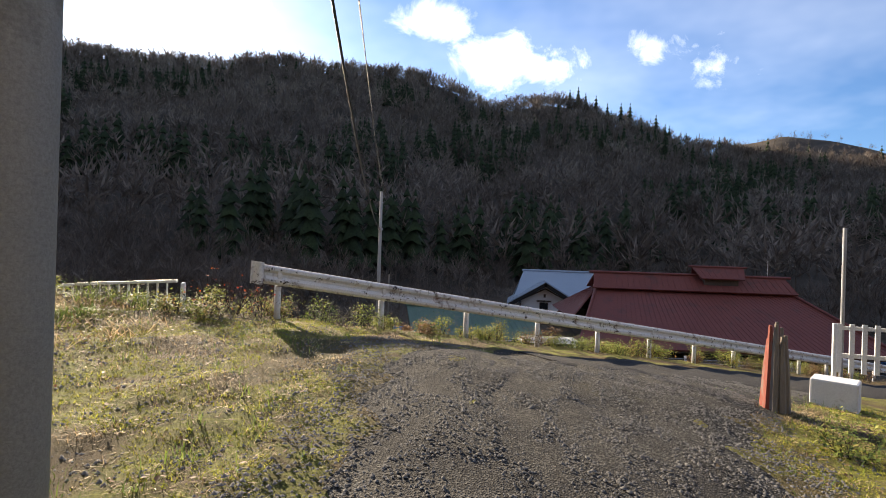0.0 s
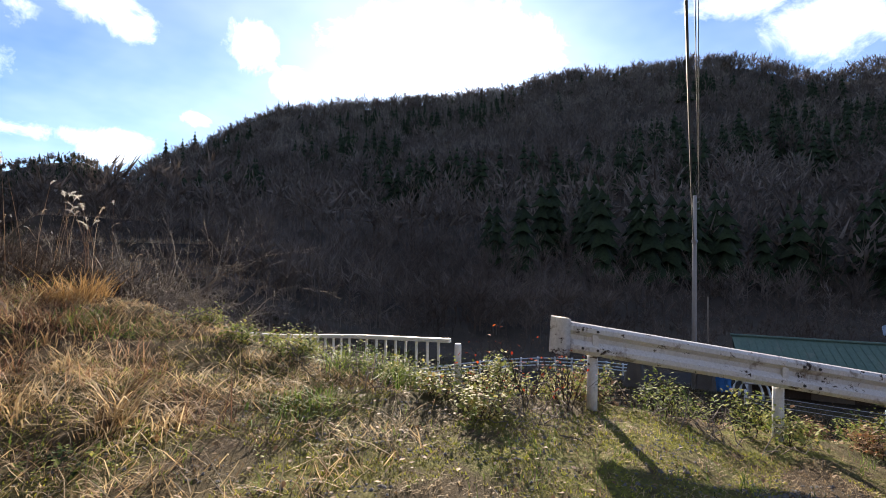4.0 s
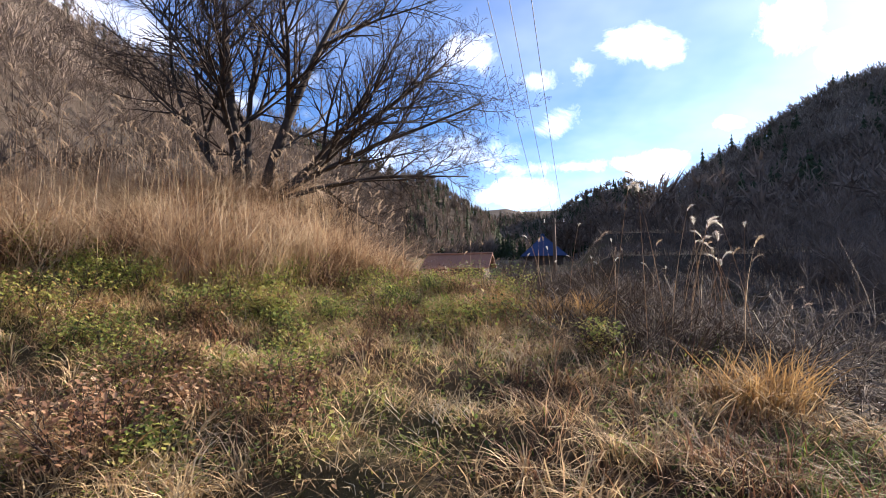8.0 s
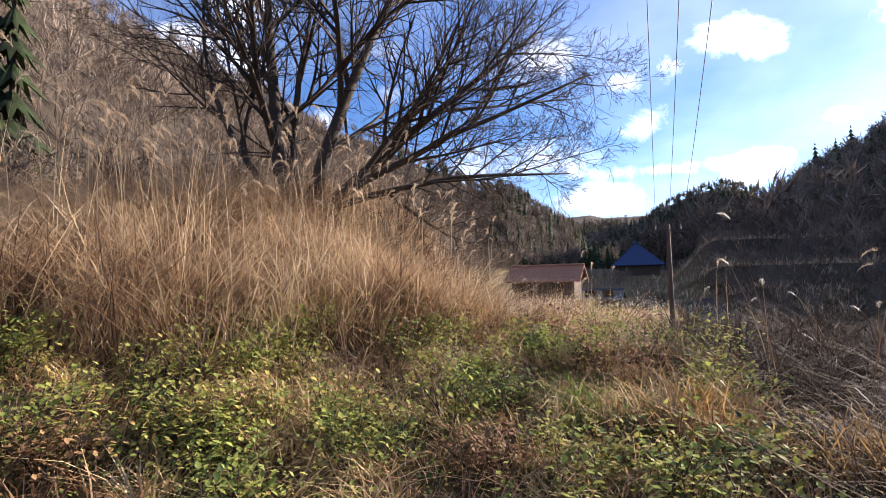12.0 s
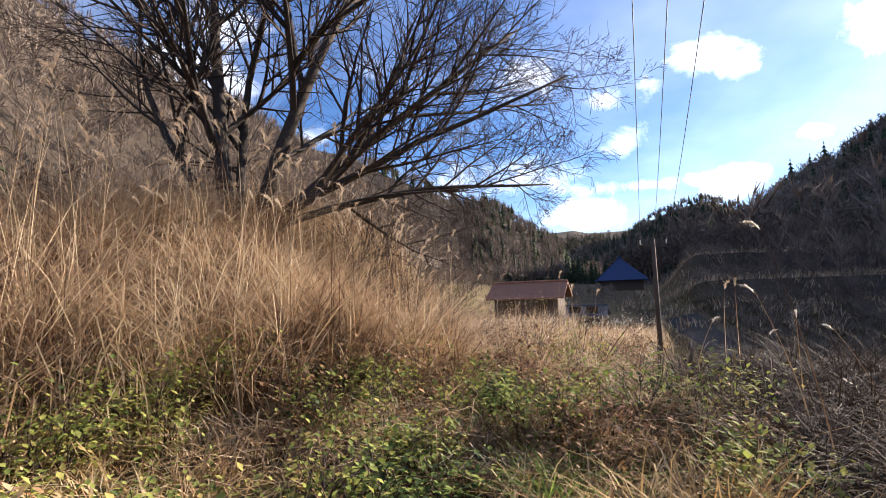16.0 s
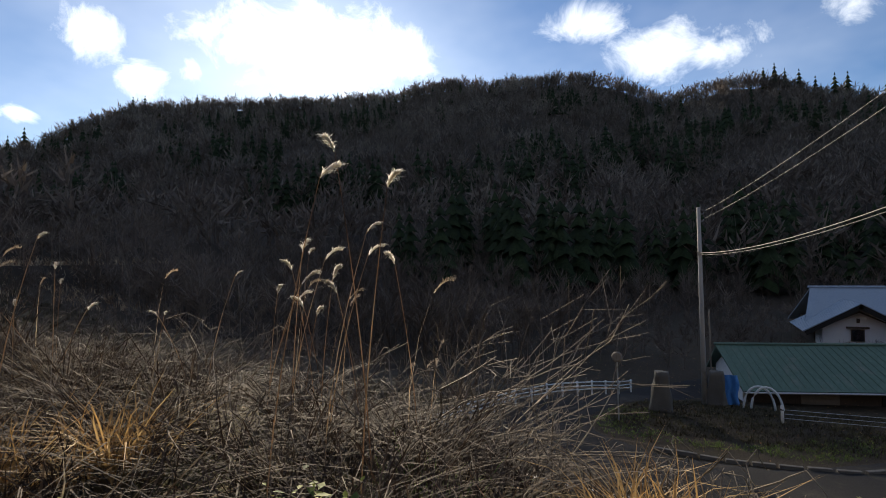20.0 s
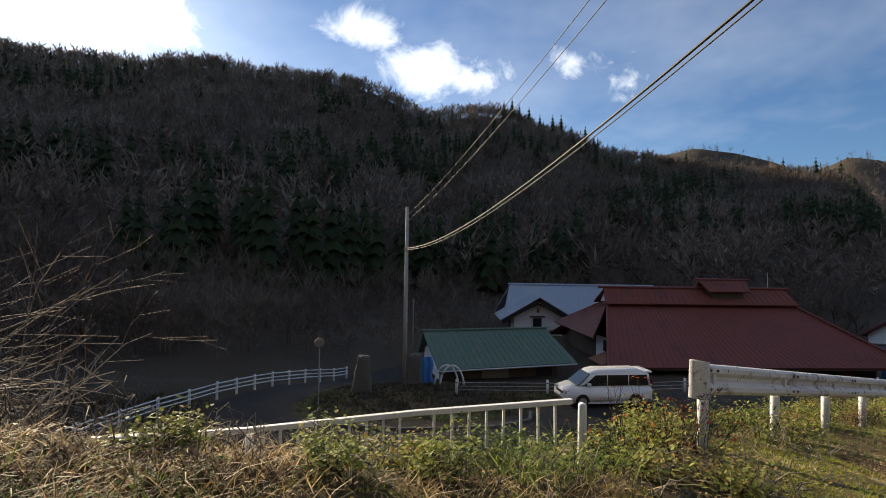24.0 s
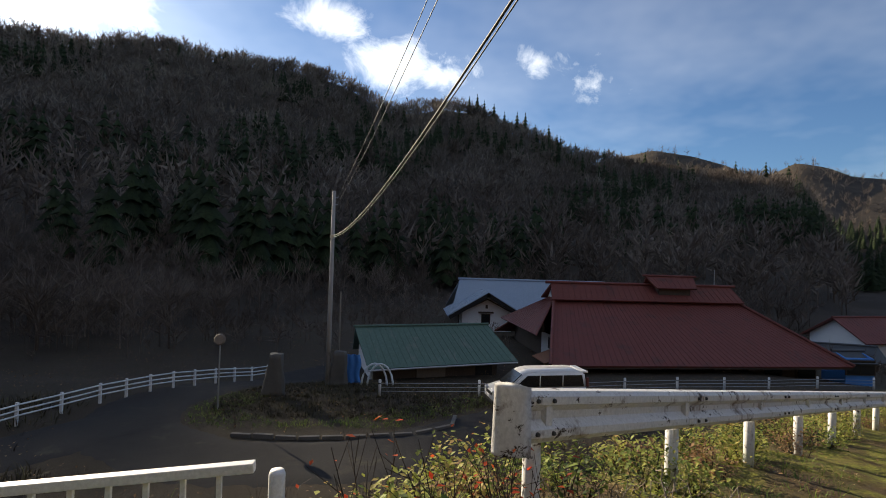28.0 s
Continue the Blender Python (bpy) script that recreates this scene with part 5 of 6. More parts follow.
for k, (x, y, tall) in enumerate([(-22.6, -2.6, 2.2), (-24.0, -0.8, 2.3), (-26.0, 0.4, 2.3), (-25.5, -2.5, 2.7), (-28.5, 0.6, 2.9), (-31.0, 1.0, 2.9), (-33.5, -1.0, 3.4), (-29.5, -2.0, 3.0), (-27.4, -3.6, 3.3), (-24.0, -3.2, 2.8), (-31.5, -3.4, 3.6), (-23.0, -1.8, 2.1), (-27.0, -0.8, 2.6), (-36.5, 0.6, 3.2)]):
    bare_shrub(x, y, tall, 40 + k, label="thicket of bare dark brushwood below the tree", material=M_TWIG, n=12)
for k, (x, y, tall) in enumerate([(-11.9, 7.5, 2.5), (-12.3, 6.8, 2.4), (-12.8, 7.5, 2.3), (-10.6, 7.6, 1.2), (-13.9, 7.6, 1.9), (-15.3, 6.8, 1.5), (-12.0, 6.2, 1.4), (-9.8, 7.6, 0.95), (-8.9, 7.7, 0.9), (-10.2, 7.9, 1.1), (-8.3, 7.8, 0.85)]):
    bare_shrub(x, y, tall, 60 + k, "bramble", "dry grey bramble sprawling over the white fence", n=8, wob=0.24)
bare_shrub(-20.9, 2.5, 1.9, 90, "sapling", "small bare sapling standing in the dry reeds", M_TWIG, n=3, spread=0.6)


# ---- arching dry vines on the fence and bank ----
def vines(name, spots, per, label, seed, long=(0.4, 1.25)):
    rng = random.Random(seed)
    lines = []
    for cx, cy, r in spots:
        for _ in range(per):
            a, d = rng.random() * 6.283, rng.random() * 6.283
            x, y, L = cx + r * rng.random() * math.cos(a), cy + r * 0.6 * rng.random() * math.sin(a), rng.uniform(*long)
            z, up = H(x, y), min(0.9, L * rng.uniform(0.2, 0.55))
            side = rng.uniform(-0.3, 0.3)
            pts = []
            for f in np.linspace(0, 1, 9):
                px, py = x + L * 0.8 * f * math.cos(d + side * f), y + L * 0.8 * f * math.sin(d + side * f)
                pts.append((px + 0.03 * rng.gauss(0, 1), py + 0.03 * rng.gauss(0, 1), max(H(px, py) + 0.02, z + 4 * up * f * (1 - 0.85 * f) + 0.035 * rng.gauss(0, 1))))
            lines.append((pts, np.linspace(0.005 + 0.003 * L, 0.0025, 9)))
    v, q, t = tube_arrays(lines)
    return quick_mesh(name, v, q, t, M_VINE, label, "vines")


vines("dry_vines", [(-15.5, 7.2, 1.6), (-13.8, 7.6, 1.4), (-12.2, 7.6, 1.4), (-10.8, 7.7, 1.2), (-11.6, 6.4, 1.3), (-10.4, 6.6, 1.0), (-12.8, 6.9, 1.2), (-9.6, 7.9, 0.9), (-16.8, 6.2, 1.5), (-14.6, 5.8, 1.2), (-13.0, 6.2, 1.2), (-8.6, 7.8, 0.9), (-7.8, 7.9, 0.7)], 26, "tangle of dry grey vines over the fence and bank", 3)
vines("bramble_canes", [(-13.2, 7.9, 1.3), (-12.2, 8.0, 1.3), (-11.4, 8.0, 1.2), (-10.4, 7.9, 1.0), (-12.2, 7.3, 1.2)], 20, "long arching bramble canes over the white fence", 6, (0.8, 1.7))
vines("bank_stems", [(-6.5, 6.4, 0.9), (-7.6, 6.4, 1.0), (-8.8, 6.2, 1.0), (-4.6, 7.2, 0.7), (-3.4, 8.6, 0.8), (-10.2, 6.0, 1.0)], 26, "dry stalks lying along the top of the bank", 4, (0.25, 0.6))


# ---- meadow ----
M_RUSSET = blades_mat("russet_weed", [(0.0, (0.045, 0.026, 0.018)), (0.3, (0.12, 0.06, 0.038)), (0.5, (0.33, 0.18, 0.10)), (0.8, (0.56, 0.38, 0.23)), (1.0, (0.70, 0.55, 0.36))], 0.34)
M_TURF = blades_mat("dark_turf", [(0.0, (0.02, 0.016, 0.01)), (0.5, (0.055, 0.045, 0.022)), (0.8, (0.10, 0.085, 0.035)), (1.0, (0.14, 0.15, 0.05))], 0.25)
def open_meadow(x, y):
    return (off_drive(x, y) > 1.15 + 0.3 * bumps(x, y, 1.2, 38)) & (away(x, y, LANE) > 1.8) & (y < edge_y(x) + 6)


def tall_zone(x, y):
    """Where the dead reeds stand: west and north-west of the clearing."""
    return smooth01((-0.73 * x - 0.68 * y - 11.9 + 0.8 * bumps(x, y, 5, 21)) / 1.2) * smooth01((1.5 - y + 0.4 * bumps(x, y, 3, 22)) / 1.0)


def tangle_zone(x, y):
    """The brink of the bank, overgrown with collapsed grey stalks."""
    return smooth01((y - 3.1 - 0.9 * np.clip(x + 12.5, 0, 3.2) + 0.35 * bumps(x, y, 2.5, 23)) / 0.6) * (x < -9.3)


def trampled(x, y):
    """Low growth on the crest in front of the white fence."""
    return 1 - 0.72 * smooth01((x + 10.6) / 0.6) * smooth01((-x - 5.8) / 0.8) * smooth01((y - 4.5) / 0.5)


# short straw everywhere, in leaning tufts
cx, cy = scatter(21000, -20, 5, -8, 11, lambda x, y: open_meadow(x, y) & (tangle_zone(x, y) < 0.5) & (RS.rand(len(x)) < 0.35 + 0.65 * patchy(x, y, 3.2, 31)) & ((x < -6.0) | (patchy(x, y, 0.9, 35) < 0.42) | (RS.rand(len(x)) < 0.22)) & (tall_zone(x, y) < 0.6))
x, y, which, a = tufts(cx, cy, 9, 0.10)
hh = (0.07 + 0.17 * RS.rand(len(x))) * (0.5 + 0.9 * patchy(cx, cy, 4, 32)[which]) * (0.32 + 0.68 * smooth01((-x - 4.5) / 2.5)) * trampled(x, y)
blades("short_straw", x, y, hh, 0.006 + 0.004 * RS.rand(len(x)), 0.7 + 0.9 * RS.rand(len(x)), M_STRAW, "short dead straw matted over the clearing", segs=2, az=a)
# taller straw clumps, each leaning its own way
cx, cy = scatter(8200, -19, 3, -7, 9, lambda x, y: open_meadow(x, y) & (RS.rand(len(x)) < 0.12 + 0.88 * patchy(x, y, 2.4, 33) ** 1.6) & (away(x, y, TRACK) > 0.35) & (tall_zone(x, y) < 0.8) & (x < -6.0) & ((y < 4.6) | (RS.rand(len(x)) < 0.35)) & (tangle_zone(x, y) < 0.5))
x, y, which, a = tufts(cx, cy, 20, 0.09)
hh = (0.14 + 0.32 * RS.rand(len(x))) * (0.5 + 0.8 * RS.rand(len(cx)) * patchy(cx, cy, 1.6, 39) + 0.2)[which] * trampled(x, y)
blades("straw_clumps", x, y, hh, 0.008 + 0.008 * RS.rand(len(x)), 0.6 + 1.3 * RS.rand(len(x)), M_STRAW, "bent clumps of bleached dead grass", segs=3, az=a, tilt=(0.6 * RS.rand(len(cx)))[which], ta=(6.283 * RS.rand(len(cx)))[which])
# flattened straw lying over the ground
x, y = scatter(70000, -15.5, -4.6, -5, 6.6, lambda x, y: open_meadow(x, y) & (tall_zone(x, y) < 0.4) & (tangle_zone(x, y) < 0.4) & (RS.rand(len(x)) < (0.06 + 0.94 * patchy(x, y, 1.6, 57) ** 1.6) * (0.4 + 0.6 * smooth01((-x - 5) / 2))))
blades("lying_straw", x, y, 0.10 + 0.16 * RS.rand(len(x)), 0.006 + 0.005 * RS.rand(len(x)), 0.5 + 0.8 * RS.rand(len(x)), M_STRAW, "flattened pale straw lying over the clearing", segs=2, lift=0.02, tilt=0.7 + 0.6 * RS.rand(len(x)), ta=6.283 * RS.rand(len(x)))
# dry standing weed stalks
cx, cy = scatter(5200, -19, -5, -8, 5.0, lambda x, y: (patchy(x, y, 1.8, 45) > 0.42) & (away(x, y, TRACK) > 0.5) & (tall_zone(x, y) < 0.8) & (tangle_zone(x, y) < 0.6))
x, y, which, a = tufts(cx, cy, 8, 0.07)
blades("weed_stalks", x, y, 0.14 + 0.40 * RS.rand(len(x)) ** 1.3, 0.006 + 0.006 * RS.rand(len(x)), 0.3 + 1.0 * RS.rand(len(x)), M_RUSSET, "thin brown stalks of dead weeds", segs=2, az=a, tilt=0.5 * RS.rand(len(x)), ta=a)
# green grass
cx, cy = scatter(5200, -20, 6, -8, 12, lambda x, y: open_meadow(x, y) & (patchy(x, y, 2.6, 34) > 0.45) & (tall_zone(x, y) < 0.6) & (tangle_zone(x, y) < 0.5))
x, y, which, a = tufts(cx, cy, 9, 0.08)
blades("green_grass", x, y, (0.05 + 0.13 * RS.rand(len(x))) * trampled(x, y), 0.006 + 0.004 * RS.rand(len(x)), 0.4 + 0.8 * RS.rand(len(x)), M_GREEN, "short green grass among the straw", segs=2, az=a)
x, y = scatter(9000, -4.5, 1.6, 3.5, 9.0, lambda x, y: (off_drive(x, y) > 1.2) & (y < edge_y(x) - 0.2) & (RS.rand(len(x)) < patchy(x, y, 1.1, 47)))
blades("verge_straw", x, y, 0.03 + 0.07 * RS.rand(len(x)), 0.005 + 0.004 * RS.rand(len(x)), 0.6 + 1.0 * RS.rand(len(x)), M_STRAW, "thin short straw on the gravelly verge", segs=2, lift=0.01)
# moss and very short grass round the drive
mossy = lambda x, y: (off_drive(x, y) > 1.15 + 0.35 * bumps(x, y, 1.2, 38)) & (away(x, y, LANE) > 1.35) & (y < edge_y(x)) & (RS.rand(len(x)) < smooth01((x + 10.0) / 2.5))
x, y = scatter(210000, -9.5, 5.5, -1.5, 8.6, lambda x, y: mossy(x, y) & (patchy(x, y, 2.4, 35) > 0.36) & (patchy(x, y, 0.7, 48) > 0.30))
blades("moss", x, y, 0.018 + 0.024 * RS.rand(len(x)), 0.008 + 0.006 * RS.rand(len(x)), 0.5 + 1.0 * RS.rand(len(x)), M_MOSS, "yellow-green moss beside the gravel", "moss", segs=1, lift=0.016)
x, y = scatter(120000, -9.5, 5.5, -1.5, 8.6, lambda x, y: mossy(x, y) & (patchy(x, y, 1.3, 54) > 0.35))
blades("short_thatch", x, y, 0.03 + 0.04 * RS.rand(len(x)), 0.005 + 0.004 * RS.rand(len(x)), 0.9 + 1.2 * RS.rand(len(x)), M_STRAW, "thin bleached thatch over the gravelly ground", segs=1, lift=0.014)
# broad-leaved herbs: leaves whorled round little stalks
cx, cy = scatter(13500, -19, -4.5, -8, 7.2, lambda x, y: (patchy(x, y, 2.0, 36) > 0.42 + 0.2 * smooth01((x + 12) / 4)) & (tall_zone(x, y) < 0.5) & (tangle_zone(x, y) < 0.4) & (y < 6.2) & (RS.rand(len(x)) < smooth01((-x - 4.5) / 3) * (1 - 0.6 * smooth01((-x - 13) / 2))))
tall = (0.05 + 0.34 * RS.rand(len(cx)) ** 1.5) * (0.35 + 0.65 * smooth01((-cx - 6) / 5)) * trampled(cx, cy)
size = (0.022 + 0.046 * RS.rand(len(cx)) ** 1.5)
which = np.repeat(np.arange(len(cx)), 9)
f = np.tile(np.linspace(0.15, 1.0, 9), len(cx))
a = np.tile(np.arange(9) * 2.4, len(cx)) + RS.rand(len(which))
v, q, t = leaf_arrays(cx[which] + 0.012 * np.cos(a) + 0.10 * tall[which] * f * np.cos(which), cy[which] + 0.012 * np.sin(a) + 0.10 * tall[which] * f * np.sin(which), height(cx, cy)[which] + tall[which] * f, size[which] * (1.25 - 0.6 * f), a, 0.7 * f - 0.35 + 0.5 * RS.randn(len(which)))
quick_mesh("herbs", v, q, t, M_HERB, "low green and yellowing herbs with broad leaves", "herbs")
# fallen leaves and dark litter
x, y = scatter(30000, -20, 5, -8, 12, lambda x, y: open_meadow(x, y) & ((x < -4.5) | (RS.rand(len(x)) < 0.3)))
leaves("leaf_litter", x, y, height(x, y) + 0.015 + 0.02 * RS.rand(len(x)), 0.025 + 0.035 * RS.rand(len(x)), M_LITTER, "brown fallen leaves among the grass", "leaf litter", flat=0.5)
cx, cy = scatter(5200, -78, -16, 3, 30, lambda x, y: (y > edge_y(x) - 1.0) & (away(x, y, [(-16.4, 26.5), (-20.2, 21), (-28, 16), (-45, 14), (-75, 14)]) > 2.2) & (away(x, y, LOWER) > 2.6))
x, y, which, a = tufts(cx, cy, 7, 0.25)
blades("valley_grass", x, y, (0.3 + 0.6 * RS.rand(len(x))) * (0.5 + 0.7 * patchy(cx, cy, 5, 49)[which]), 0.03 + 0.02 * RS.rand(len(x)), 0.5 + 1.0 * RS.rand(len(x)), M_TURF, "dark dead grass over the valley floor", segs=2, az=a)
cx, cy = scatter(2600, -17, -9, 4.6, 8.5, lambda x, y: (y < edge_y(x) + 1.5) & (tangle_zone(x, y) < 0.5) & (RS.rand(len(x)) < 0.3 + 0.7 * patchy(x, y, 1.5, 50)))
x, y, which, a = tufts(cx, cy, 12, 0.12)
blades("bank_grass", x, y, (0.12 + 0.34 * RS.rand(len(x))) * trampled(x, y), 0.006 + 0.006 * RS.rand(len(x)), 0.5 + 1.3 * RS.rand(len(x)), M_RUSSET, "dark russet grass along the bank edge", segs=2, az=a, tilt=0.4 * RS.rand(len(x)), ta=a)
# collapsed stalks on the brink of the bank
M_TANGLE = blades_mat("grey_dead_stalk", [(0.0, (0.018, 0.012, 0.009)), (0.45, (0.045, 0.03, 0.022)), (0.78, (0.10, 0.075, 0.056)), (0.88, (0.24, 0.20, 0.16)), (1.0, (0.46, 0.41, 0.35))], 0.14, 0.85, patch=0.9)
cx, cy = scatter(1700, -19.5, -9.3, 2.6, 9.5, lambda x, y: (RS.rand(len(x)) < tangle_zone(x, y)) & (y < edge_y(x) + 2.5))
x, y, which, a = tufts(cx, cy, 22, 0.14)
lie, way = (0.15 + 0.9 * RS.rand(len(cx)))[which], (6.283 * RS.rand(len(cx)))[which]
hh = (0.25 + 0.62 * RS.rand(len(x))) * ((0.45 + 0.85 * patchy(cx, cy, 1.4, 55)) * (0.28 + 0.72 * smooth01((-cx - 10.3 - 0.15 * (cy - 2.4)) / 0.9)) * trampled(cx, cy))[which]
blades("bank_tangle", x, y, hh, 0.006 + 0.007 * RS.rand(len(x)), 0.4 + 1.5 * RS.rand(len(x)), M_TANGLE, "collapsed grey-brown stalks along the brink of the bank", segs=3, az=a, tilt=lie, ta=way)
# brown weeds on the bank and the lower ground
cx, cy = scatter(4200, -30, 14, 5, 26, lambda x, y: (y > edge_y(x) + 1.6) & (away(x, y, LOWER) > 2.6) & (RS.rand(len(x)) < np.exp(-(y - edge_y(x)) / 7)))
x, y, which, a = tufts(cx, cy, 16, 0.14)
hh = (0.25 + 0.5 * RS.rand(len(x))) * (0.6 + 0.8 * RS.rand(len(cx))[which])
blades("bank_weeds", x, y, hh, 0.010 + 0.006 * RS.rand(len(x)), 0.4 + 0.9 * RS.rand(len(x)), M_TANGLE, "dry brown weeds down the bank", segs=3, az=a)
cx, cy = scatter(2600, -14, 0.5, 27.2, 37, lambda x, y: away(x, y, LOWER) > 2.3)
x, y, which, a = tufts(cx, cy, 9, 0.16)
blades("island_grass", x, y, 0.10 + 0.25 * RS.rand(len(x)), 0.018 + 0.012 * RS.rand(len(x)), 0.5 + 0.9 * RS.rand(len(x)), M_TURF, "rough brown and green grass on the island", segs=2, az=a)
cx, cy = scatter(1500, -16, 2, 26, 31, lambda x, y: (away(x, y, LOWER) > 2.15) & (away(x, y, LOWER) < 4.2))
x, y, which, a = tufts(cx, cy, 9, 0.14)
blades("verge_grass", x, y, 0.08 + 0.16 * RS.rand(len(x)), 0.016 + 0.01 * RS.rand(len(x)), 0.5 + 0.9 * RS.rand(len(x)), M_GREEN, "short green grass along the lane's verge", segs=2, az=a)
x, y = scatter(12000, -30, 20, 8, 60, lambda x, y: (y > edge_y(x)) & (away(x, y, LOWER) > 2.4))
leaves("bank_leaves", x, y, height(x, y) + 0.35 * RS.rand(len(x)), 0.05 + 0.07 * RS.rand(len(x)), M_LITTER, "brown undergrowth below the bank", "undergrowth", flat=0.8)


# ---- reeds ----
def plume_arrays(px, py, pz, az, size, per=40):
    """Feathery seed heads: a fan of fine drooping hairs each."""
    n, m = len(px), per
    k = np.tile(np.arange(m), n)
    i = np.repeat(np.arange(n), m)
    f = k / m
    bx, by, bz = px[i] + np.cos(az[i]) * size[i] * f * 0.55, py[i] + np.sin(az[i]) * size[i] * f * 0.55, pz[i] + size[i] * f * (0.75 - 0.45 * f)
    a = az[i] + RS.randn(len(i)) * 0.55
    return blade_arrays(bx, by, bz, size[i] * (0.36 - 0.16 * f) * (0.7 + 0.6 * RS.rand(len(i))), 0.007 + 0 * f, 0.9 + 0.9 * RS.rand(len(i)), a, 2)


WIND = 0.9  # the plumes lean to the east


def reed_stand(name, x, y, tall, plumed, label, width=0.011, bendy=0.5, az=None, gather=0.13, parent=None, kind="stuff", dense=7, material=None, leafy=0.9, messy=0.28, stem=0.007):
    n = len(x)
    xx, yy, which, a = tufts(x, y, dense, gather)
    hh = tall[which] * leafy * (0.35 + 0.7 * RS.rand(len(xx)))
    lean_by, lean_to = messy * np.abs(RS.randn(n)), 6.283 * RS.rand(n)
    o = blades(name, xx, yy, hh, width * (0.7 + 0.6 * RS.rand(len(xx))), bendy * (0.5 + 1.4 * RS.rand(len(xx))), material or M_SUSUKI, label, "" if parent else "reeds", 3, parent=parent, kind=kind, az=a + 0.8 * RS.randn(len(xx)), tilt=lean_by[which] + 0.25 * RS.rand(len(xx)), ta=lean_to[which] + 0.7 * RS.randn(len(xx)))
    pick = RS.rand(n) < plumed
    sx, sy, sh = x[pick], y[pick], tall[pick] * (0.95 + 0.25 * RS.rand(pick.sum()))
    sa = WIND * 0.6 + RS.randn(len(sx)) * 0.7
    lean = 0.10 + 0.16 * RS.rand(len(sx))
    v, q, t = blade_arrays(sx, sy, height(sx, sy), sh, np.full(len(sx), stem if width < 0.02 else 0.014), lean, sa, 3)
    quick_mesh("reed_stems" if parent is None else "stalk", v, q, t, M_SUSUKI, "dry upright reed stems" if parent is None else "", "reeds" if parent is None else "", "stuff", parent)
    rise = np.maximum(0.12, 1 - 0.405 * lean)
    px, py, pz = sx + np.cos(sa) * lean * sh * 0.8, sy + np.sin(sa) * lean * sh * 0.8, height(sx, sy) + sh * rise
    v, q, t = plume_arrays(px, py, pz - 0.03, sa, 0.17 + 0.12 * RS.rand(len(sx)), 12 if width > 0.02 else 32)
    quick_mesh("reed_plumes" if parent is None else "plume", v, q, t, M_PLUME_TAN if width < 0.02 else M_PLUME, "pale feathery reed plumes" if parent is None else "", "reeds" if parent is None else "", "stuff", parent)
    return o


x, y = scatter(2500, -29, -9, -15, 3.0, lambda x, y: (RS.rand(len(x)) < tall_zone(x, y)) & (away(x, y, TRACK) > 2.0))
reed_stand("reed_bed", x, y, 1.15 + 1.2 * RS.rand(len(x)) * patchy(x, y, 1.6, 41) + 0.35 * RS.rand(len(x)), 0.34, "tall bed of tawny dead reeds on the bank", dense=30, bendy=1.5, width=0.010, gather=0.2, messy=0.3, leafy=0.86)
x, y = scatter(2300, -28, -9, -16, 4.6, lambda x, y: (tall_zone(x, y) > 0.02) & (away(x, y, TRACK) > 1.6))
reed_stand("russet_weeds", x, y, 0.4 + 0.8 * RS.rand(len(x)), 0.0, "collapsed russet weeds among the reeds", dense=30, bendy=1.5, width=0.008, gather=0.2, material=M_RUSSET, messy=0.5)
x, y = scatter(900, -24, -14.5, -1, 4.5, lambda x, y: (tall_zone(x, y) < 0.6) & (tangle_zone(x, y) < 0.7) & (-0.73 * x - 0.68 * y > 9.6))
reed_stand("low_reeds", x, y, 0.35 + 0.45 * RS.rand(len(x)), 0.03, "bent tawny grass at the foot of the reeds", dense=18, bendy=1.4, messy=0.45)
# pale reed field along the valley floor
x, y = scatter(3400, -60, -27, -9, 12, lambda x, y: (y < edge_y(x) + 1.5) & (away(x, y, [(-16.4, 26.5), (-20.2, 21), (-28, 16), (-45, 14), (-75, 14)]) > 2.6))
reed_stand("reed_field", x, y, 1.1 + 0.6 * RS.rand(len(x)), 0.6, "pale field of plumed reeds in the valley", width=0.03, dense=8, bendy=0.4, gather=0.3)
x, y = scatter(3200, -180, -70, -8, 60, lambda x, y: (np.hypot(x + 124, y - 13.9) > 8) & ((np.abs(-x - 78 - 0.2 * y) < 3.5) & (y > 9) | (np.abs(-x - 99 - 0.25 * y) < 4) & (y > 14) ))
reed_stand("far_reeds", x, y, 1.5 + 0.6 * RS.rand(len(x)), 0.5, "distant pale reed field", width=0.08, dense=5, bendy=0.3)


x, y = scatter(420, -59, -50, -10, 3, lambda x, y: x < 0)
reed_stand("reed_belt", x, y, 2.9 + 0.6 * RS.rand(len(x)), 0.5, "tall pale reeds in front of the shed", width=0.035, dense=9, bendy=0.4, gather=0.3)
x, y = scatter(1500, -112, -60, 8, 42, lambda x, y: (y > edge_y(x) + 1) & (patchy(x, y, 9, 75) > 0.45))
reed_stand("terrace_reeds", x, y, 1.1 + 0.6 * RS.rand(len(x)), 0.5, "pale reeds on the field terraces", width=0.06, dense=6, bendy=0.5, gather=0.5)


def reed_clump(cx, cy, tall, stalks, plumed, label, seed, dense=9, material=None, spread=0.25, bendy=1.1, leafy=None):
    global RS
    keep, RS = RS, np.random.RandomState(seed)
    c = thing("reed_clump", label, "reeds", "reed clumps")
    x, y = cx + spread * RS.randn(stalks), cy + spread * RS.randn(stalks)
    reed_stand("foliage", x, y, tall * (0.75 + 0.35 * RS.rand(stalks)), plumed, "", parent=c, dense=dense, bendy=bendy, material=material, leafy=leafy or (0.55 if plumed else 0.95))
    RS = keep


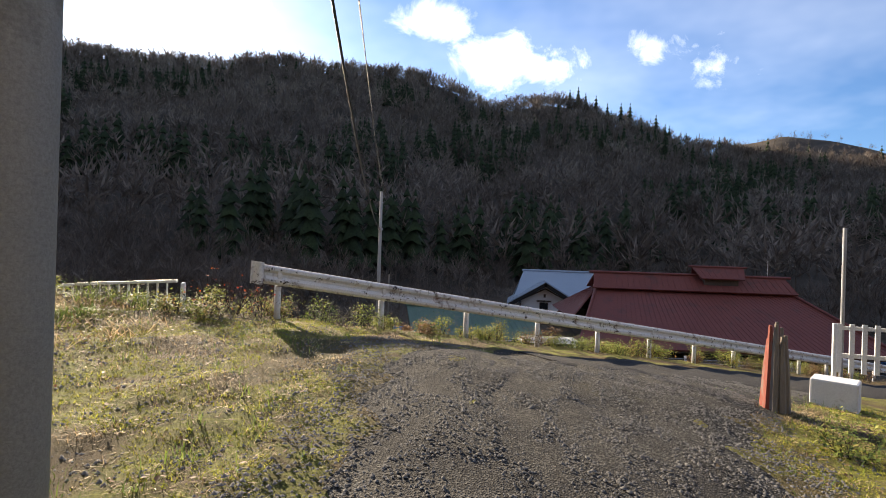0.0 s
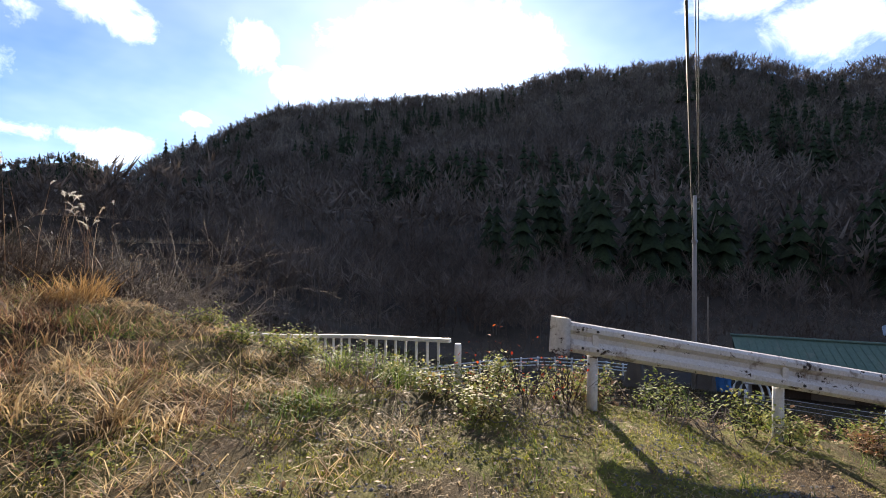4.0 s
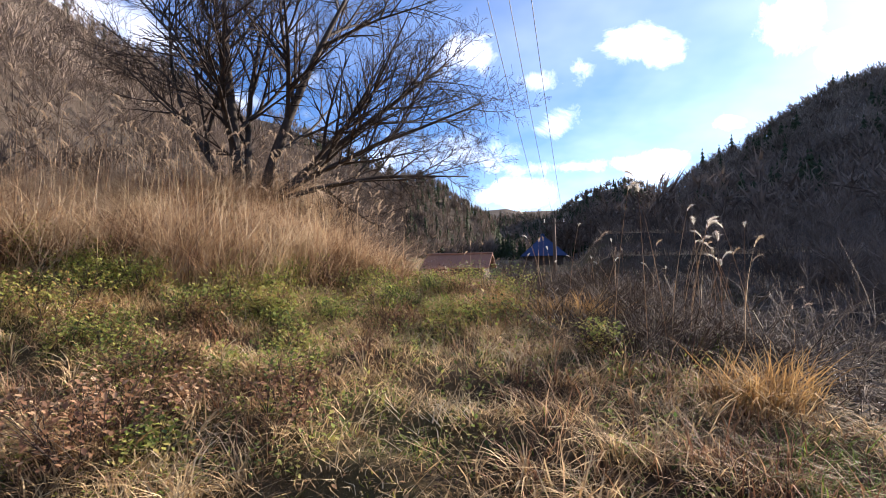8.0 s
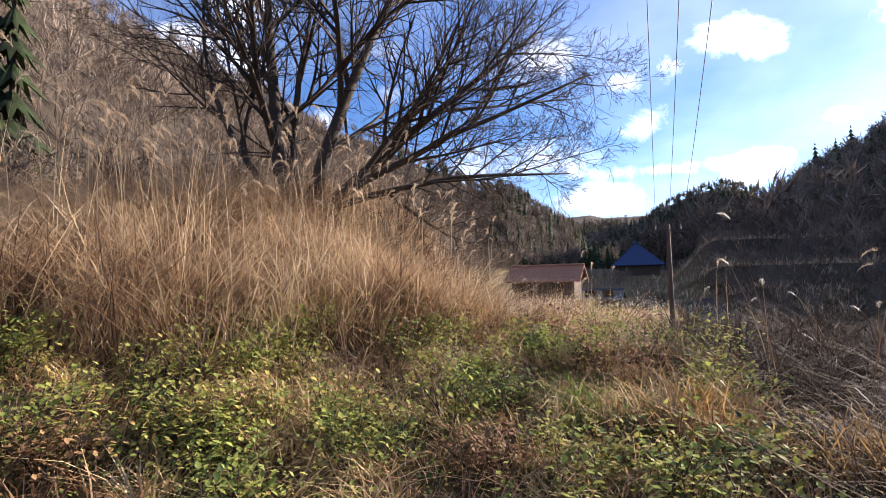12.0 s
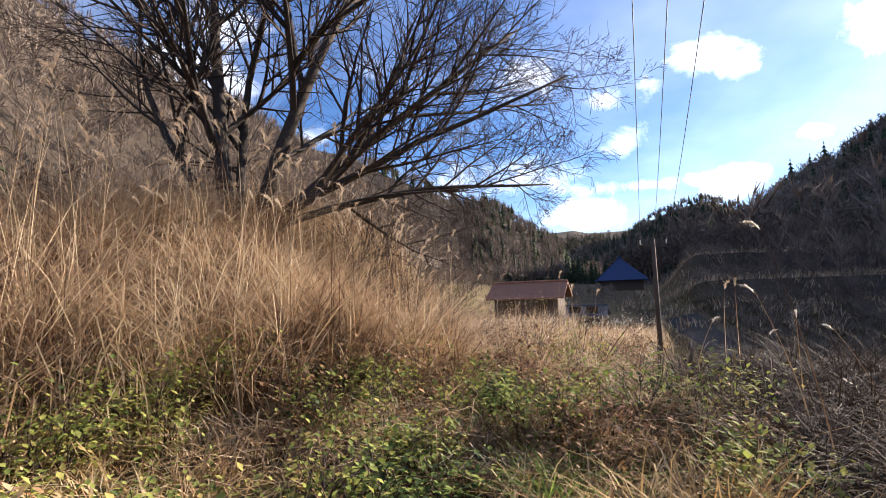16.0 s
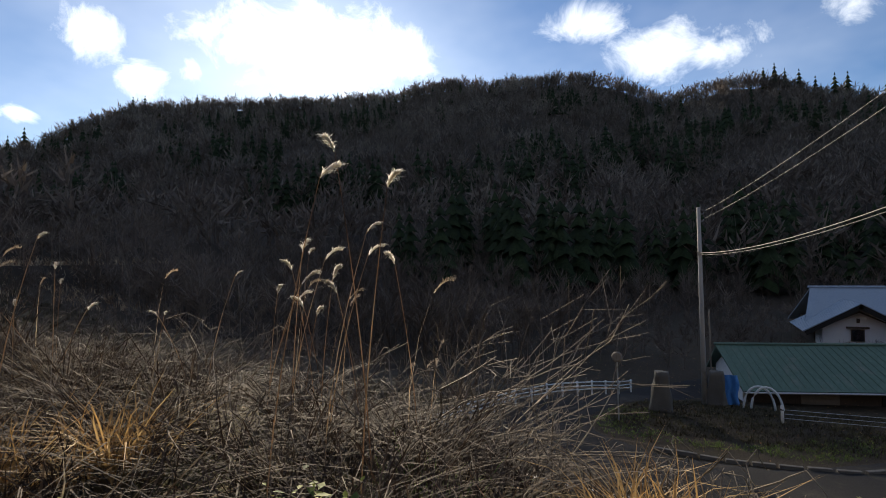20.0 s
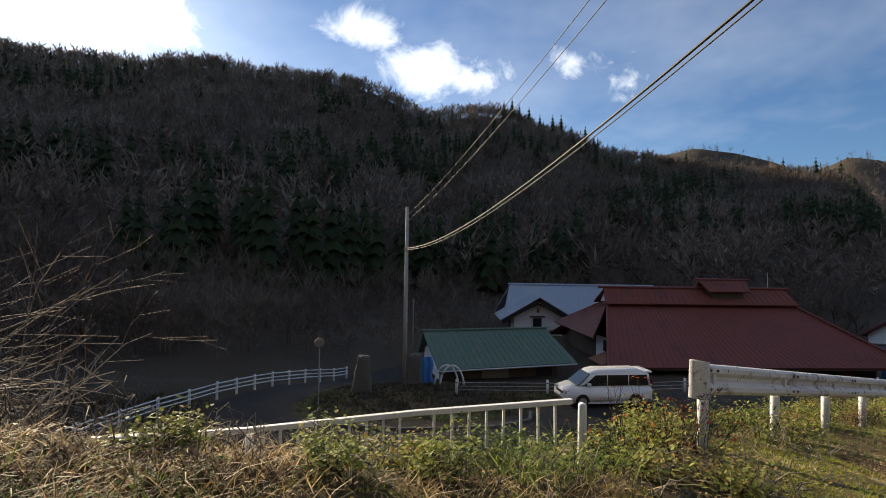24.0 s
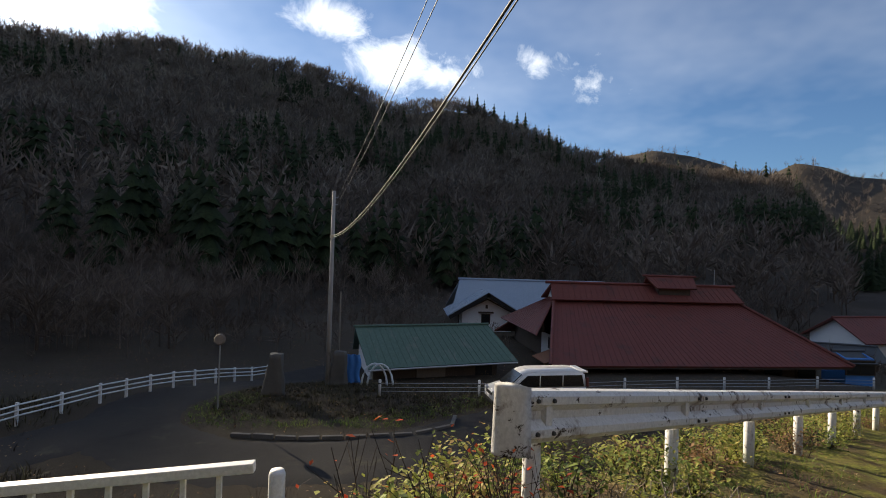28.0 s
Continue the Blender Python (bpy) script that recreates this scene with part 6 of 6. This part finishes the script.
M_AMBER = blades_mat("amber_grass", [(0.0, (0.26, 0.14, 0.06)), (0.5, (0.46, 0.29, 0.12)), (1.0, (0.56, 0.42, 0.21))])
def plume_stem(x, y, z, size, side, seed):
    """One dry stalk that rises and leans to a feathery head at x, y, z."""
    global RS
    keep, RS = RS, np.random.RandomState(seed)
    c = thing("plumed_reed", "single dry reed stalk with a white feathery plume", "reeds", "plumed reeds")
    bx, by = x - 0.30 * math.cos(side), y - 0.30 * math.sin(side)
    g = H(bx, by) - 0.03
    pts = [(bx + (x - bx) * f ** 1.6, by + (y - by) * f ** 1.6, g + (z - g) * f) for f in np.linspace(0, 1, 7)]
    part("stalk", tubed(pts, [0.0042, 0.004, 0.0038, 0.0035, 0.003, 0.0026, 0.002], 5), M_SUSUKI, c)
    v, q, t = plume_arrays(np.array([x]), np.array([y]), np.array([z - 0.02]), np.array([side]), np.array([size]), 110)
    quick_mesh("plume", v, q, t, M_PLUME, kind="", parent=c)
    RS = keep


PLUMES = [(-12.9, 5.5, 2.95, 0.22), (-12.75, 5.6, 2.88, 0.24), (-13.2, 5.7, 2.80, 0.22), (-12.8, 5.75, 2.72, 0.28), (-13.0, 5.6, 2.68, 0.28), (-12.65, 5.6, 2.62, 0.24), (-13.7, 6.05, 2.58, 0.2), (-13.5, 6.1, 2.50, 0.24), (-13.3, 5.95, 2.46, 0.26),
          (-13.1, 5.9, 2.40, 0.2), (-11.8, 4.4, 3.28, 0.18), (-11.75, 4.45, 3.42, 0.16), (-11.4, 4.4, 3.2, 0.16), (-12.2, 5.4, 2.9, 0.2), (-12.05, 5.5, 2.84, 0.2), (-15.4, 5.0, 2.85, 0.14), (-14.0, 4.2, 3.05, 0.10), (-15.4, 3.5, 2.95, 0.15),
          (-15.8, 3.9, 2.75, 0.14), (-16.9, 3.6, 2.65, 0.14), (-14.9, 3.4, 3.35, 0.14), (-15.2, 4.6, 2.55, 0.12), (-14.7, 4.9, 2.5, 0.14), (-14.4, 5.3, 2.42, 0.12), (-15.9, 5.3, 2.7, 0.12), (-14.2, 6.0, 2.75, 0.12), (-16.4, 4.4, 2.6, 0.12),
          (-13.7, 6.5, 2.95, 0.16), (-12.0, 5.1, 3.05, 0.14), (-16.2, 4.9, 2.45, 0.12), (-15.0, 5.8, 2.35, 0.12), (-17.2, 4.2, 2.5, 0.13)]
for k, (x, y, z, size) in enumerate(PLUMES):
    plume_stem(x, y, z, size, -0.5 + 1.2 * math.sin(k * 2.1), 500 + k)
for k, (x, y, tall, n, pl) in enumerate([(-13.0, 5.8, 1.15, 16, 0.1), (-12.2, 5.6, 1.1, 12, 0.1), (-14.6, 5.4, 0.95, 10, 0.2), (-16.3, 4.6, 1.0, 8, 0.4), (-17.6, 3.8, 1.1, 8, 0.4), (-18.6, 2.2, 1.3, 10, 0.4), (-12.4, 6.9, 1.0, 8, 0.2)]):
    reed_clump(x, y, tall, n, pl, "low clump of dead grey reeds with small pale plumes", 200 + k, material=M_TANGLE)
for k, (x, y, tall) in enumerate([(-13.8, -2.8, 2.4), (-14.3, -2.3, 2.3), (-14.7, -1.8, 2.3), (-15.3, -1.4, 2.1), (-16.0, -0.9, 2.1), (-16.7, -0.6, 2.1), (-17.2, -0.2, 1.8), (-16.3, -1.7, 2.3), (-15.0, -3.0, 2.4), (-13.4, -4.0, 2.4), (-13.0, -5.0, 2.3), (-15.6, -2.6, 2.4), (-17.4, -1.4, 2.0), (-18.0, 0.0, 1.6), (-12.7, -6.0, 2.3)]):
    reed_clump(x, y, tall, 30, 0.4, "tall golden reed clump with drooping plumes", 220 + k, 14, None, 0.4, 0.9, 0.85)
for k, (x, y, tall) in enumerate([(-13.5, 3.7, 0.75), (-13.2, 4.2, 0.7), (-10.35, 5.05, 0.75), (-10.2, 4.9, 0.6), (-13.7, 3.0, 0.6), (-14.1, 2.9, 0.8)]):
    reed_clump(x, y, tall, 22, 0.0, "bright amber tuft of dead grass on the bank edge", 240 + k, 12, M_AMBER, 0.13, 0.8)
for k, (x, y, tall) in enumerate([(-14.7, 2.1, 0.6), (-14.1, 2.2, 0.45), (-6.3, 7.0, 0.7), (-6.7, 6.8, 0.6), (-9.45, 4.85, 0.32), (-9.0, 4.9, 0.3), (-8.7, 5.4, 0.15), (-6.0, 5.6, 0.3), (-11.6, 5.0, 0.3)]):
    reed_clump(x, y, tall, 18, 0.0, "arching tuft of long green grass", 260 + k, 12, M_GREEN, 0.16, 0.9)


# ---- leafy shrubs along the rail and fence ----
def leafy_shrub(cx, cy, tall, wide, seed, label, material, n=420):
    rng = random.Random(seed)
    r = np.random.RandomState(seed)
    s = thing("leafy_shrub", label, "shrub", "roadside shrubs")
    out = []
    for k in range(9):
        a, b = rng.random() * 6.283, rng.uniform(0.1, 0.8)
        grow((cx + 0.12 * wide * math.cos(a), cy + 0.12 * wide * math.sin(a), H(cx, cy) - 0.04), (b * math.cos(a), b * math.sin(a), 1), tall * rng.uniform(0.6, 1.0), 0.007, 1, out, 0.6, 0.0, 4, 0.1, rng)
    v, q, t = tube_arrays([(p, [max(0.002, x) for x in rr]) for p, rr, d in out])
    quick_mesh("stem", v, q, t, M_TWIG, parent=s)
    pts = np.array([p for line in out for p in line[0][1:]])
    n = int(n * 1.3)
    pick = pts[r.randint(0, len(pts), n)] + r.randn(n, 3) * np.array([0.05, 0.05, 0.04]) * wide * 1.6
    v, q, t = leaf_arrays(pick[:, 0], pick[:, 1], np.maximum(pick[:, 2], H(cx, cy) + 0.02), 0.024 + 0.042 * r.rand(n), r.rand(n) * 6.283, (r.rand(n) - 0.6) * 1.6)
    quick_mesh("foliage", v, q, t, material, parent=s)


k = 300
for s in np.arange(0.3, 24, 0.62):
    for n0 in (0.35, 0.95):
        k += 1
        r = random.Random(k)
        x, y = rail_at(s + r.uniform(-0.3, 0.3), n0 + r.uniform(-0.25, 0.35) - 0.15)
        if s > 12 and n0 > 0.5:
            continue
        leafy_shrub(x, y, r.uniform(0.25, 0.55), r.uniform(0.6, 1.1), k, "low weedy shrub with yellow-green leaves under the guardrail", M_HERB if r.random() < 0.75 else M_LITTER, 380)
for x, y, tall in [(-6.9, 7.1, 0.42), (-7.5, 6.8, 0.28), (-8.1, 6.8, 0.42), (-9.3, 6.3, 0.2), (-6.3, 7.3, 0.45), (-7.2, 6.4, 0.3), (-8.0, 6.2, 0.22), (-5.5, 7.9, 0.5), (-5.2, 7.5, 0.42), (-5.6, 7.1, 0.35), (-6.3, 7.0, 0.4), (-4.9, 6.9, 0.3), (-7.4, 6.6, 0.22), (-9.2, 6.2, 0.22), (-5.3, 8.2, 0.45), (-6.6, 7.3, 0.35), (-13.9, 1.1, 0.5), (-13.5, 0.3, 0.5),
                   (-13.0, -0.4, 0.5), (-12.4, -1.2, 0.5), (-14.4, 1.3, 0.4), (-11.6, -2.4, 0.5), (-10.8, -3.2, 0.5), (-13.1, 0.7, 0.45), (-9.2, -4.0, 0.5), (-12.5, 0.1, 0.4), (3.2, 5.4, 0.35), (4.0, 5.6, 0.4), (4.8, 6.0, 0.5), (3.4, 4.6, 0.25)]:
    k += 1
    leafy_shrub(x, y, tall, 0.9, k, "leafy green and yellow weed bush in the clearing", M_HERB, 460)
wx, wy = scatter(230, -18.5, -9.0, -5, 4.4, lambda x, y: (away(x, y, TRACK) > 0.9) & (tall_zone(x, y) < 0.75) & (tangle_zone(x, y) < 0.3) & ((y < 3.6) | (x < -11)))
for j in range(min(100, len(wx))):
    k += 1
    r = random.Random(k)
    leafy_shrub(float(wx[j]), float(wy[j]), r.uniform(0.3, 0.6), r.uniform(0.8, 1.3), k, "knee-high tangle of yellowing leafy weeds", M_HERB if r.random() < 0.65 else M_LITTER if r.random() < 0.5 else M_RUSSET, 380)
for j, (x, y) in enumerate([(-5.35, 7.75), (-4.95, 7.85), (-5.6, 8.05), (-4.55, 8.0)]):
    k += 1
    leafy_shrub(x, y, 0.75, 0.35, k, "slender stem with a few red and orange autumn leaves", M_REDLEAF, 26)

# ---- loose stones on the drive ----
oct_v = np.array([(1, 0, 0), (-1, 0, 0), (0, 1, 0), (0, -1, 0), (0, 0, 1)], float)
oct_f = np.array([(0, 2, 4), (2, 1, 4), (1, 3, 4), (3, 0, 4)])
x, y = scatter(90000, -3.0, 5.2, -2.5, 10.0, lambda x, y: (off_drive(x, y) < 1.45 + 0.3 * bumps(x, y, 1.5, 51)) & (RS.rand(len(x)) < 0.85) & (away(x, y, LANE) > 0.7))
ex, ey = scatter(26000, -7.0, 3.5, 0.5, 8.2, lambda x, y: (off_drive(x, y) > 1.2) & (y < edge_y(x) - 0.4) & (patchy(x, y, 1.0, 53) > 0.45) & (RS.rand(len(x)) < smooth01((x + 7.5) / 3)))
x, y = np.concatenate([x, ex]), np.concatenate([y, ey])
n = len(x)
size = 0.006 + 0.015 * RS.rand(n) ** 3
v = oct_v[None] * size[:, None, None] * (0.6 + 0.7 * RS.rand(n, 5, 1)) * np.array([1.2, 1.0, 0.9])
rot = RS.rand(n) * 6.283
v = np.stack([v[..., 0] * np.cos(rot)[:, None] - v[..., 1] * np.sin(rot)[:, None], v[..., 0] * np.sin(rot)[:, None] + v[..., 1] * np.cos(rot)[:, None], v[..., 2]], -1)
v += np.stack([x, y, height(x, y) + 0.028 * (off_drive(x, y) < 1.5)], 1)[:, None]
quick_mesh("gravel_stones", v.reshape(-1, 3), np.zeros((0, 4), int), (np.arange(n)[:, None, None] * 5 + oct_f[None]).reshape(-1, 3), M_STONE, "loose grey stone chips on the drive", "gravel")


# ---- woods on the hills ----
def spread_proto(pv, pf, x, y, z, scale, turn, name, material, label):
    n = len(x)
    c, s = np.cos(turn)[:, None], np.sin(turn)[:, None]
    X, Y, Z = pv[:, 0][None] * scale[:, None], pv[:, 1][None] * scale[:, None], pv[:, 2][None] * scale[:, None]
    v = np.stack([X * c - Y * s + x[:, None], X * s + Y * c + y[:, None], Z + z[:, None]], -1).reshape(-1, 3)
    f = (pf[None] + (np.arange(n) * len(pv))[:, None, None]).reshape(-1, 3)
    return quick_mesh(name, v, np.zeros((0, 4), int), f, material, label, "woods")


def conifer_proto(seed):
    r = np.random.RandomState(seed)
    V, F = [], []
    for k in range(10):
        f = k / 9
        z0, rad, drop = 0.10 + 0.88 * f, (0.155 * (1 - f) + 0.012) * (0.85 + 0.3 * r.rand()), 0.10 * (1 - 0.6 * f)
        b = len(V)
        V.append((0, 0, z0 + 0.06))
        m = 9
        for j in range(2 * m):
            a = math.pi * j / m + k
            q = rad * ((0.75 + 0.5 * r.rand()) if j % 2 == 0 else 0.42)
            V.append((q * math.cos(a), q * math.sin(a), z0 - (drop if j % 2 == 0 else drop * 0.2)))
        F += [(b, b + 1 + j, b + 1 + (j + 1) % (2 * m)) for j in range(2 * m)]
    b = len(V)
    V += [(0.012, 0, 0), (-0.006, 0.01, 0), (-0.006, -0.01, 0), (0, 0, 0.9)]
    F += [(b, b + 1, b + 3), (b + 1, b + 2, b + 3), (b + 2, b, b + 3)]
    return np.array(V), np.array(F)


def bare_proto(seed, twigs=95, w=0.010):
    """A leafless crown: trunk, limbs and a haze of fine twigs as slim wedges."""
    r = np.random.RandomState(seed)
    V, F = [], []

    def wedge(p, q, ww):
        d = np.subtract(q, p)
        s = np.cross(d, r.randn(3))
        s = s / (np.linalg.norm(s) + 1e-9) * ww
        b = len(V)
        V.extend([tuple(np.add(p, s)), tuple(np.subtract(p, s)), tuple(q)])
        F.append((b, b + 1, b + 2))

    wedge((0, 0, -0.05), (0.02, 0, 0.75), 0.014)
    wedge((0, 0, -0.05), (0.02, 0.01, 0.78), 0.014)
    tips = []
    for k in range(15):
        a, e = r.rand() * 6.283, 0.45 + 0.8 * r.rand()
        z = 0.22 + 0.5 * r.rand()
        L = 0.36 * (0.6 + 0.5 * r.rand())
        q = (L * math.cos(a) * math.cos(e), L * math.sin(a) * math.cos(e), z + L * math.sin(e))
        wedge((0, 0, z), q, 0.008)
        tips.append(((0, 0, z), q))
    for k in range(twigs):
        p0, p1 = tips[r.randint(len(tips))]
        p = np.add(p0, (0.35 + 0.65 * r.rand()) * np.subtract(p1, p0))
        d = np.subtract(p1, p0) * 0.5 + r.randn(3) * 0.09 + np.array([0, 0, 0.06])
        wedge(p, p + d * (0.6 + 0.6 * r.rand()), w * (0.5 + 0.5 * r.rand()))
    return np.array(V), np.array(F)


def on_bearing(n, b0, b1, r0, r1, keep=None):
    b, r = np.radians(b0 + (b1 - b0) * RS.rand(n)), np.sqrt(r0 ** 2 + (r1 ** 2 - r0 ** 2) * RS.rand(n))
    x, y = -6 - r * np.sin(b), 4 + r * np.cos(b)
    if keep is not None:
        ok = keep(x, y, np.degrees(b), r)
        x, y = x[ok], y[ok]
    return x, y


def plant(proto, x, y, lo, hi, name, material, label, sink=0.3):
    n = len(x)
    spread_proto(*proto, x, y, height(x, y) - sink, lo + (hi - lo) * RS.rand(n), RS.rand(n) * 6.283, name, material, label)


def far_conifer(seed):
    """A cedar as seen from afar: ragged skirts round a spire."""
    r = np.random.RandomState(seed)
    V, F = [], []
    for k in range(7):
        f = k / 6
        z0, rad = 0.12 + 0.80 * f, (0.20 * (1 - f) ** 0.8 + 0.03)
        b = len(V)
        V.append((0, 0, z0 + 0.22 - 0.14 * f))
        for j in range(8):
            a = math.pi * j / 4 + k * 0.6
            q = rad * ((0.8 + 0.5 * r.rand()) if j % 2 == 0 else 0.5)
            V.append((q * math.cos(a), q * math.sin(a), z0 - 0.06 * (j % 2 == 0) * (1.2 - f)))
        F += [(b, b + 1 + j, b + 1 + (j + 1) % 8) for j in range(8)]
    return np.array(V), np.array(F)


above_foot = lambda x, y, b, r: r > table(b, NEAR_FOOT) + 2
for k in range(3):
    x, y = on_bearing(2100, -42, 86, 100, 500, lambda x, y, b, r: above_foot(x, y, b, r) & (r > 110))
    plant(bare_proto(70 + k, 44, 0.030), x, y, 8, 15, "bare_woods", M_WOODS, "leafless woods on the shaded mountainside")
for k in range(2):
    x, y = on_bearing(2000, -42, 86, 90, 430, lambda x, y, b, r: above_foot(x, y, b, r) & (bumps(x, y, 110, 61) > 0.25 + 0.2 * smooth01(b / 40)))
    plant(far_conifer(1 + k), x, y, 10, 20, "cedar_woods", M_CONIFER, "dark cedars on the shaded mountainside")
# crests
x, y = on_bearing(260, 10, 70, 450, 488)
plant(far_conifer(2), x, y, 5, 13, "crest_cedars", M_CONIFER, "row of cedars along the mountain crest")
b = np.radians(np.array([-6.0, -6.9, -7.7, -8.8, -10.0, -10.4, -11.4, -12.3, -13.4, -14.9, -15.8, -16.2, -17.8, -20.8, -24.9, -28.1, -33.2, -35.7, -37.5, 68.6, 67.1, 66.0, 56.9, 57.9, 52.3]))
plant(far_conifer(3), -6 - 476 * np.sin(b), 4 + 476 * np.cos(b), 17, 25, "crest_cedars", M_CONIFER, "tall pointed cedars along the falling crest", 2.0)
x, y = on_bearing(900, -38, 76, 446, 488)
plant(bare_proto(80, 70, 0.030), x, y, 7, 12, "crest_trees", M_WOODS, "rounded bare trees along the mountain crest")
LINES = [LOWER, [(-16.4, 26.5), (-20.2, 21), (-28, 16), (-45, 14), (-70, 14)], [(-7.0, 31.2), (7.0, 33.2), (27, 38.6)], [(-4, 39), (16, 46), (28, 46)], [(3, 63), (17, 67)], [(10, 52), (24, 52)], [(40, 60), (60, 64)]]
off_lines = lambda x, y: np.min([away(x, y, l) for l in LINES], axis=0)
x, y = scatter(6500, -110, 60, 8, 95, lambda x, y: (y > edge_y(x) + 5) & ((y > 46) | (x < -30)) & (off_lines(x, y) > np.where(y > 36, 6.0, 3.0)) & (np.hypot(x + 7, y - 32) > 8) & (np.hypot(x + 6, y - 4) < table(np.degrees(np.arctan2(-(x + 6), y - 4)), NEAR_FOOT) + 6) & (RS.rand(len(x)) < 0.3 + 0.7 * patchy(x, y, 9, 71)))
plant(bare_proto(83, 30, 0.022), x, y, 1.0, 2.8, "brushwood", M_WOODS, "low dark brushwood over the valley floor", 0.1)
# Added trees, not known to stand here, that throw shade towards the lower lane.
x, y = scatter(260, -75, -19, 36, 78, lambda x, y: (y - 44 > 0.2 * (x + 19)) & (off_lines(x, y) > 3.5) & (x < -18.5 - 0.4 * (y - 44)))
plant(bare_proto(85, 140, 0.0075), x, y, 2.5, 8, "wood_edge", M_WOODS, "scattered bare trees at the foot of the mountain")
x, y = scatter(1100, -118, -28, -24, 11, lambda x, y: ((y < -7 + 2 * bumps(x, y, 9, 73)) | (x < -68) & (patchy(x, y, 6, 74) > 0.4)) & (np.hypot(x + 63, y + 3.4) > 7))
plant(bare_proto(86, 40, 0.018), x, y, 0.9, 2.6, "brushwood", M_WOODS, "pale brushwood on the slope above the reed field", 0.1)
x, y = scatter(1500, -40, 5, -26, -11, lambda x, y: (np.hypot(x + 24.2, y + 6.3) > 4) & (y < -12 + 0.1 * x + 4))
plant(bare_proto(84, 40, 0.015), x, y, 0.9, 2.4, "brushwood", M_WOODS, "tangled brushwood at the foot of the north hill", 0.1)
# edge of the woods behind the houses
x, y = on_bearing(1000, -40, 75, 56, 125, lambda x, y, b, r: (r > table(b, NEAR_FOOT) - 4))
plant(bare_proto(82, 80, 0.009), x, y, 3, 8, "wood_edge", M_WOODS, "bare trees at the foot of the mountain")
# the north hill, sunlit
for k in range(3):
    x, y = scatter(430, -150, 30, -70, -25, lambda x, y: y < -26 + 0.05 * x + 3)
    plant(bare_proto(90 + k, 110, 0.0075), x, y, 3.2, 6.5, "hill_woods", M_WOODS, "sunlit leafless woods on the north hill")
    x, y = scatter(560, -300, 30, -122, -45, lambda x, y: y < -48 + 0.05 * x + 3)
    plant(bare_proto(93 + k, 60, 0.014), x, y, 5, 9, "hill_woods", M_WOODS, "sunlit leafless woods on the north hill")
x, y = scatter(130, -300, 20, -124, -112, lambda x, y: x < 60)
plant(conifer_proto(5), x, y, 5, 10, "hill_cedars", M_CONIFER, "dark cedars on the north hill crest")
for k, (cx, cy, tall) in enumerate([(-30.9, -31.0, 21), (-29.0, -32.6, 22), (-31.6, -29.2, 17)]):
    c = thing("cedar", "dark green cedar at the foot of the north hill", "tree", "cedars")
    V, F = conifer_proto(300 + k)
    g = H(cx, cy) - 0.2
    part("trunk", tubed([(cx, cy, g), (cx, cy, g + tall * 0.9)], [0.28, 0.05], 8), M_BARK, c)
    quick_mesh("crown", V * tall + np.array([cx, cy, g]), np.zeros((0, 4), int), F, M_CONIFER, kind="", parent=c)
# up the valley
x, y = on_bearing(420, 80, 100, 220, 460)
plant(far_conifer(7), x, y, 7, 14, "valley_cedars", M_CONIFER, "dark cedars across the valley head")
x, y = on_bearing(1500, 68, 104, 480, 930)
plant(bare_proto(95, 26, 0.065), x, y, 11, 18, "valley_woods", M_WOODS, "leafless woods on the round hill")
x, y = on_bearing(900, 70, 92, 600, 915)
plant(far_conifer(9), x, y, 9, 17, "valley_cedars", M_CONIFER, "dark cedars on the round hill")
x, y = on_bearing(1500, 90, 128, 200, 432)
plant(bare_proto(97, 40, 0.03), x, y, 7, 12, "west_woods", M_WOODS, "leafless brown woods on the hill up the valley")
x, y = on_bearing(60, 97, 112, 395, 425)
plant(far_conifer(11), x, y, 7, 13, "valley_cedars", M_CONIFER, "dark cedars along the western crest")
# beyond the village
x, y = on_bearing(900, -62, -38, 330, 700)
plant(far_conifer(8), x, y, 10, 18, "plantation", M_CONIFER, "cedar plantation beyond the village")
x, y = on_bearing(1200, -60, -20, 500, 1000)
plant(bare_proto(96, 26, 0.025), x, y, 8, 14, "east_woods", M_WOODS, "leafless woods on the eastern hill")
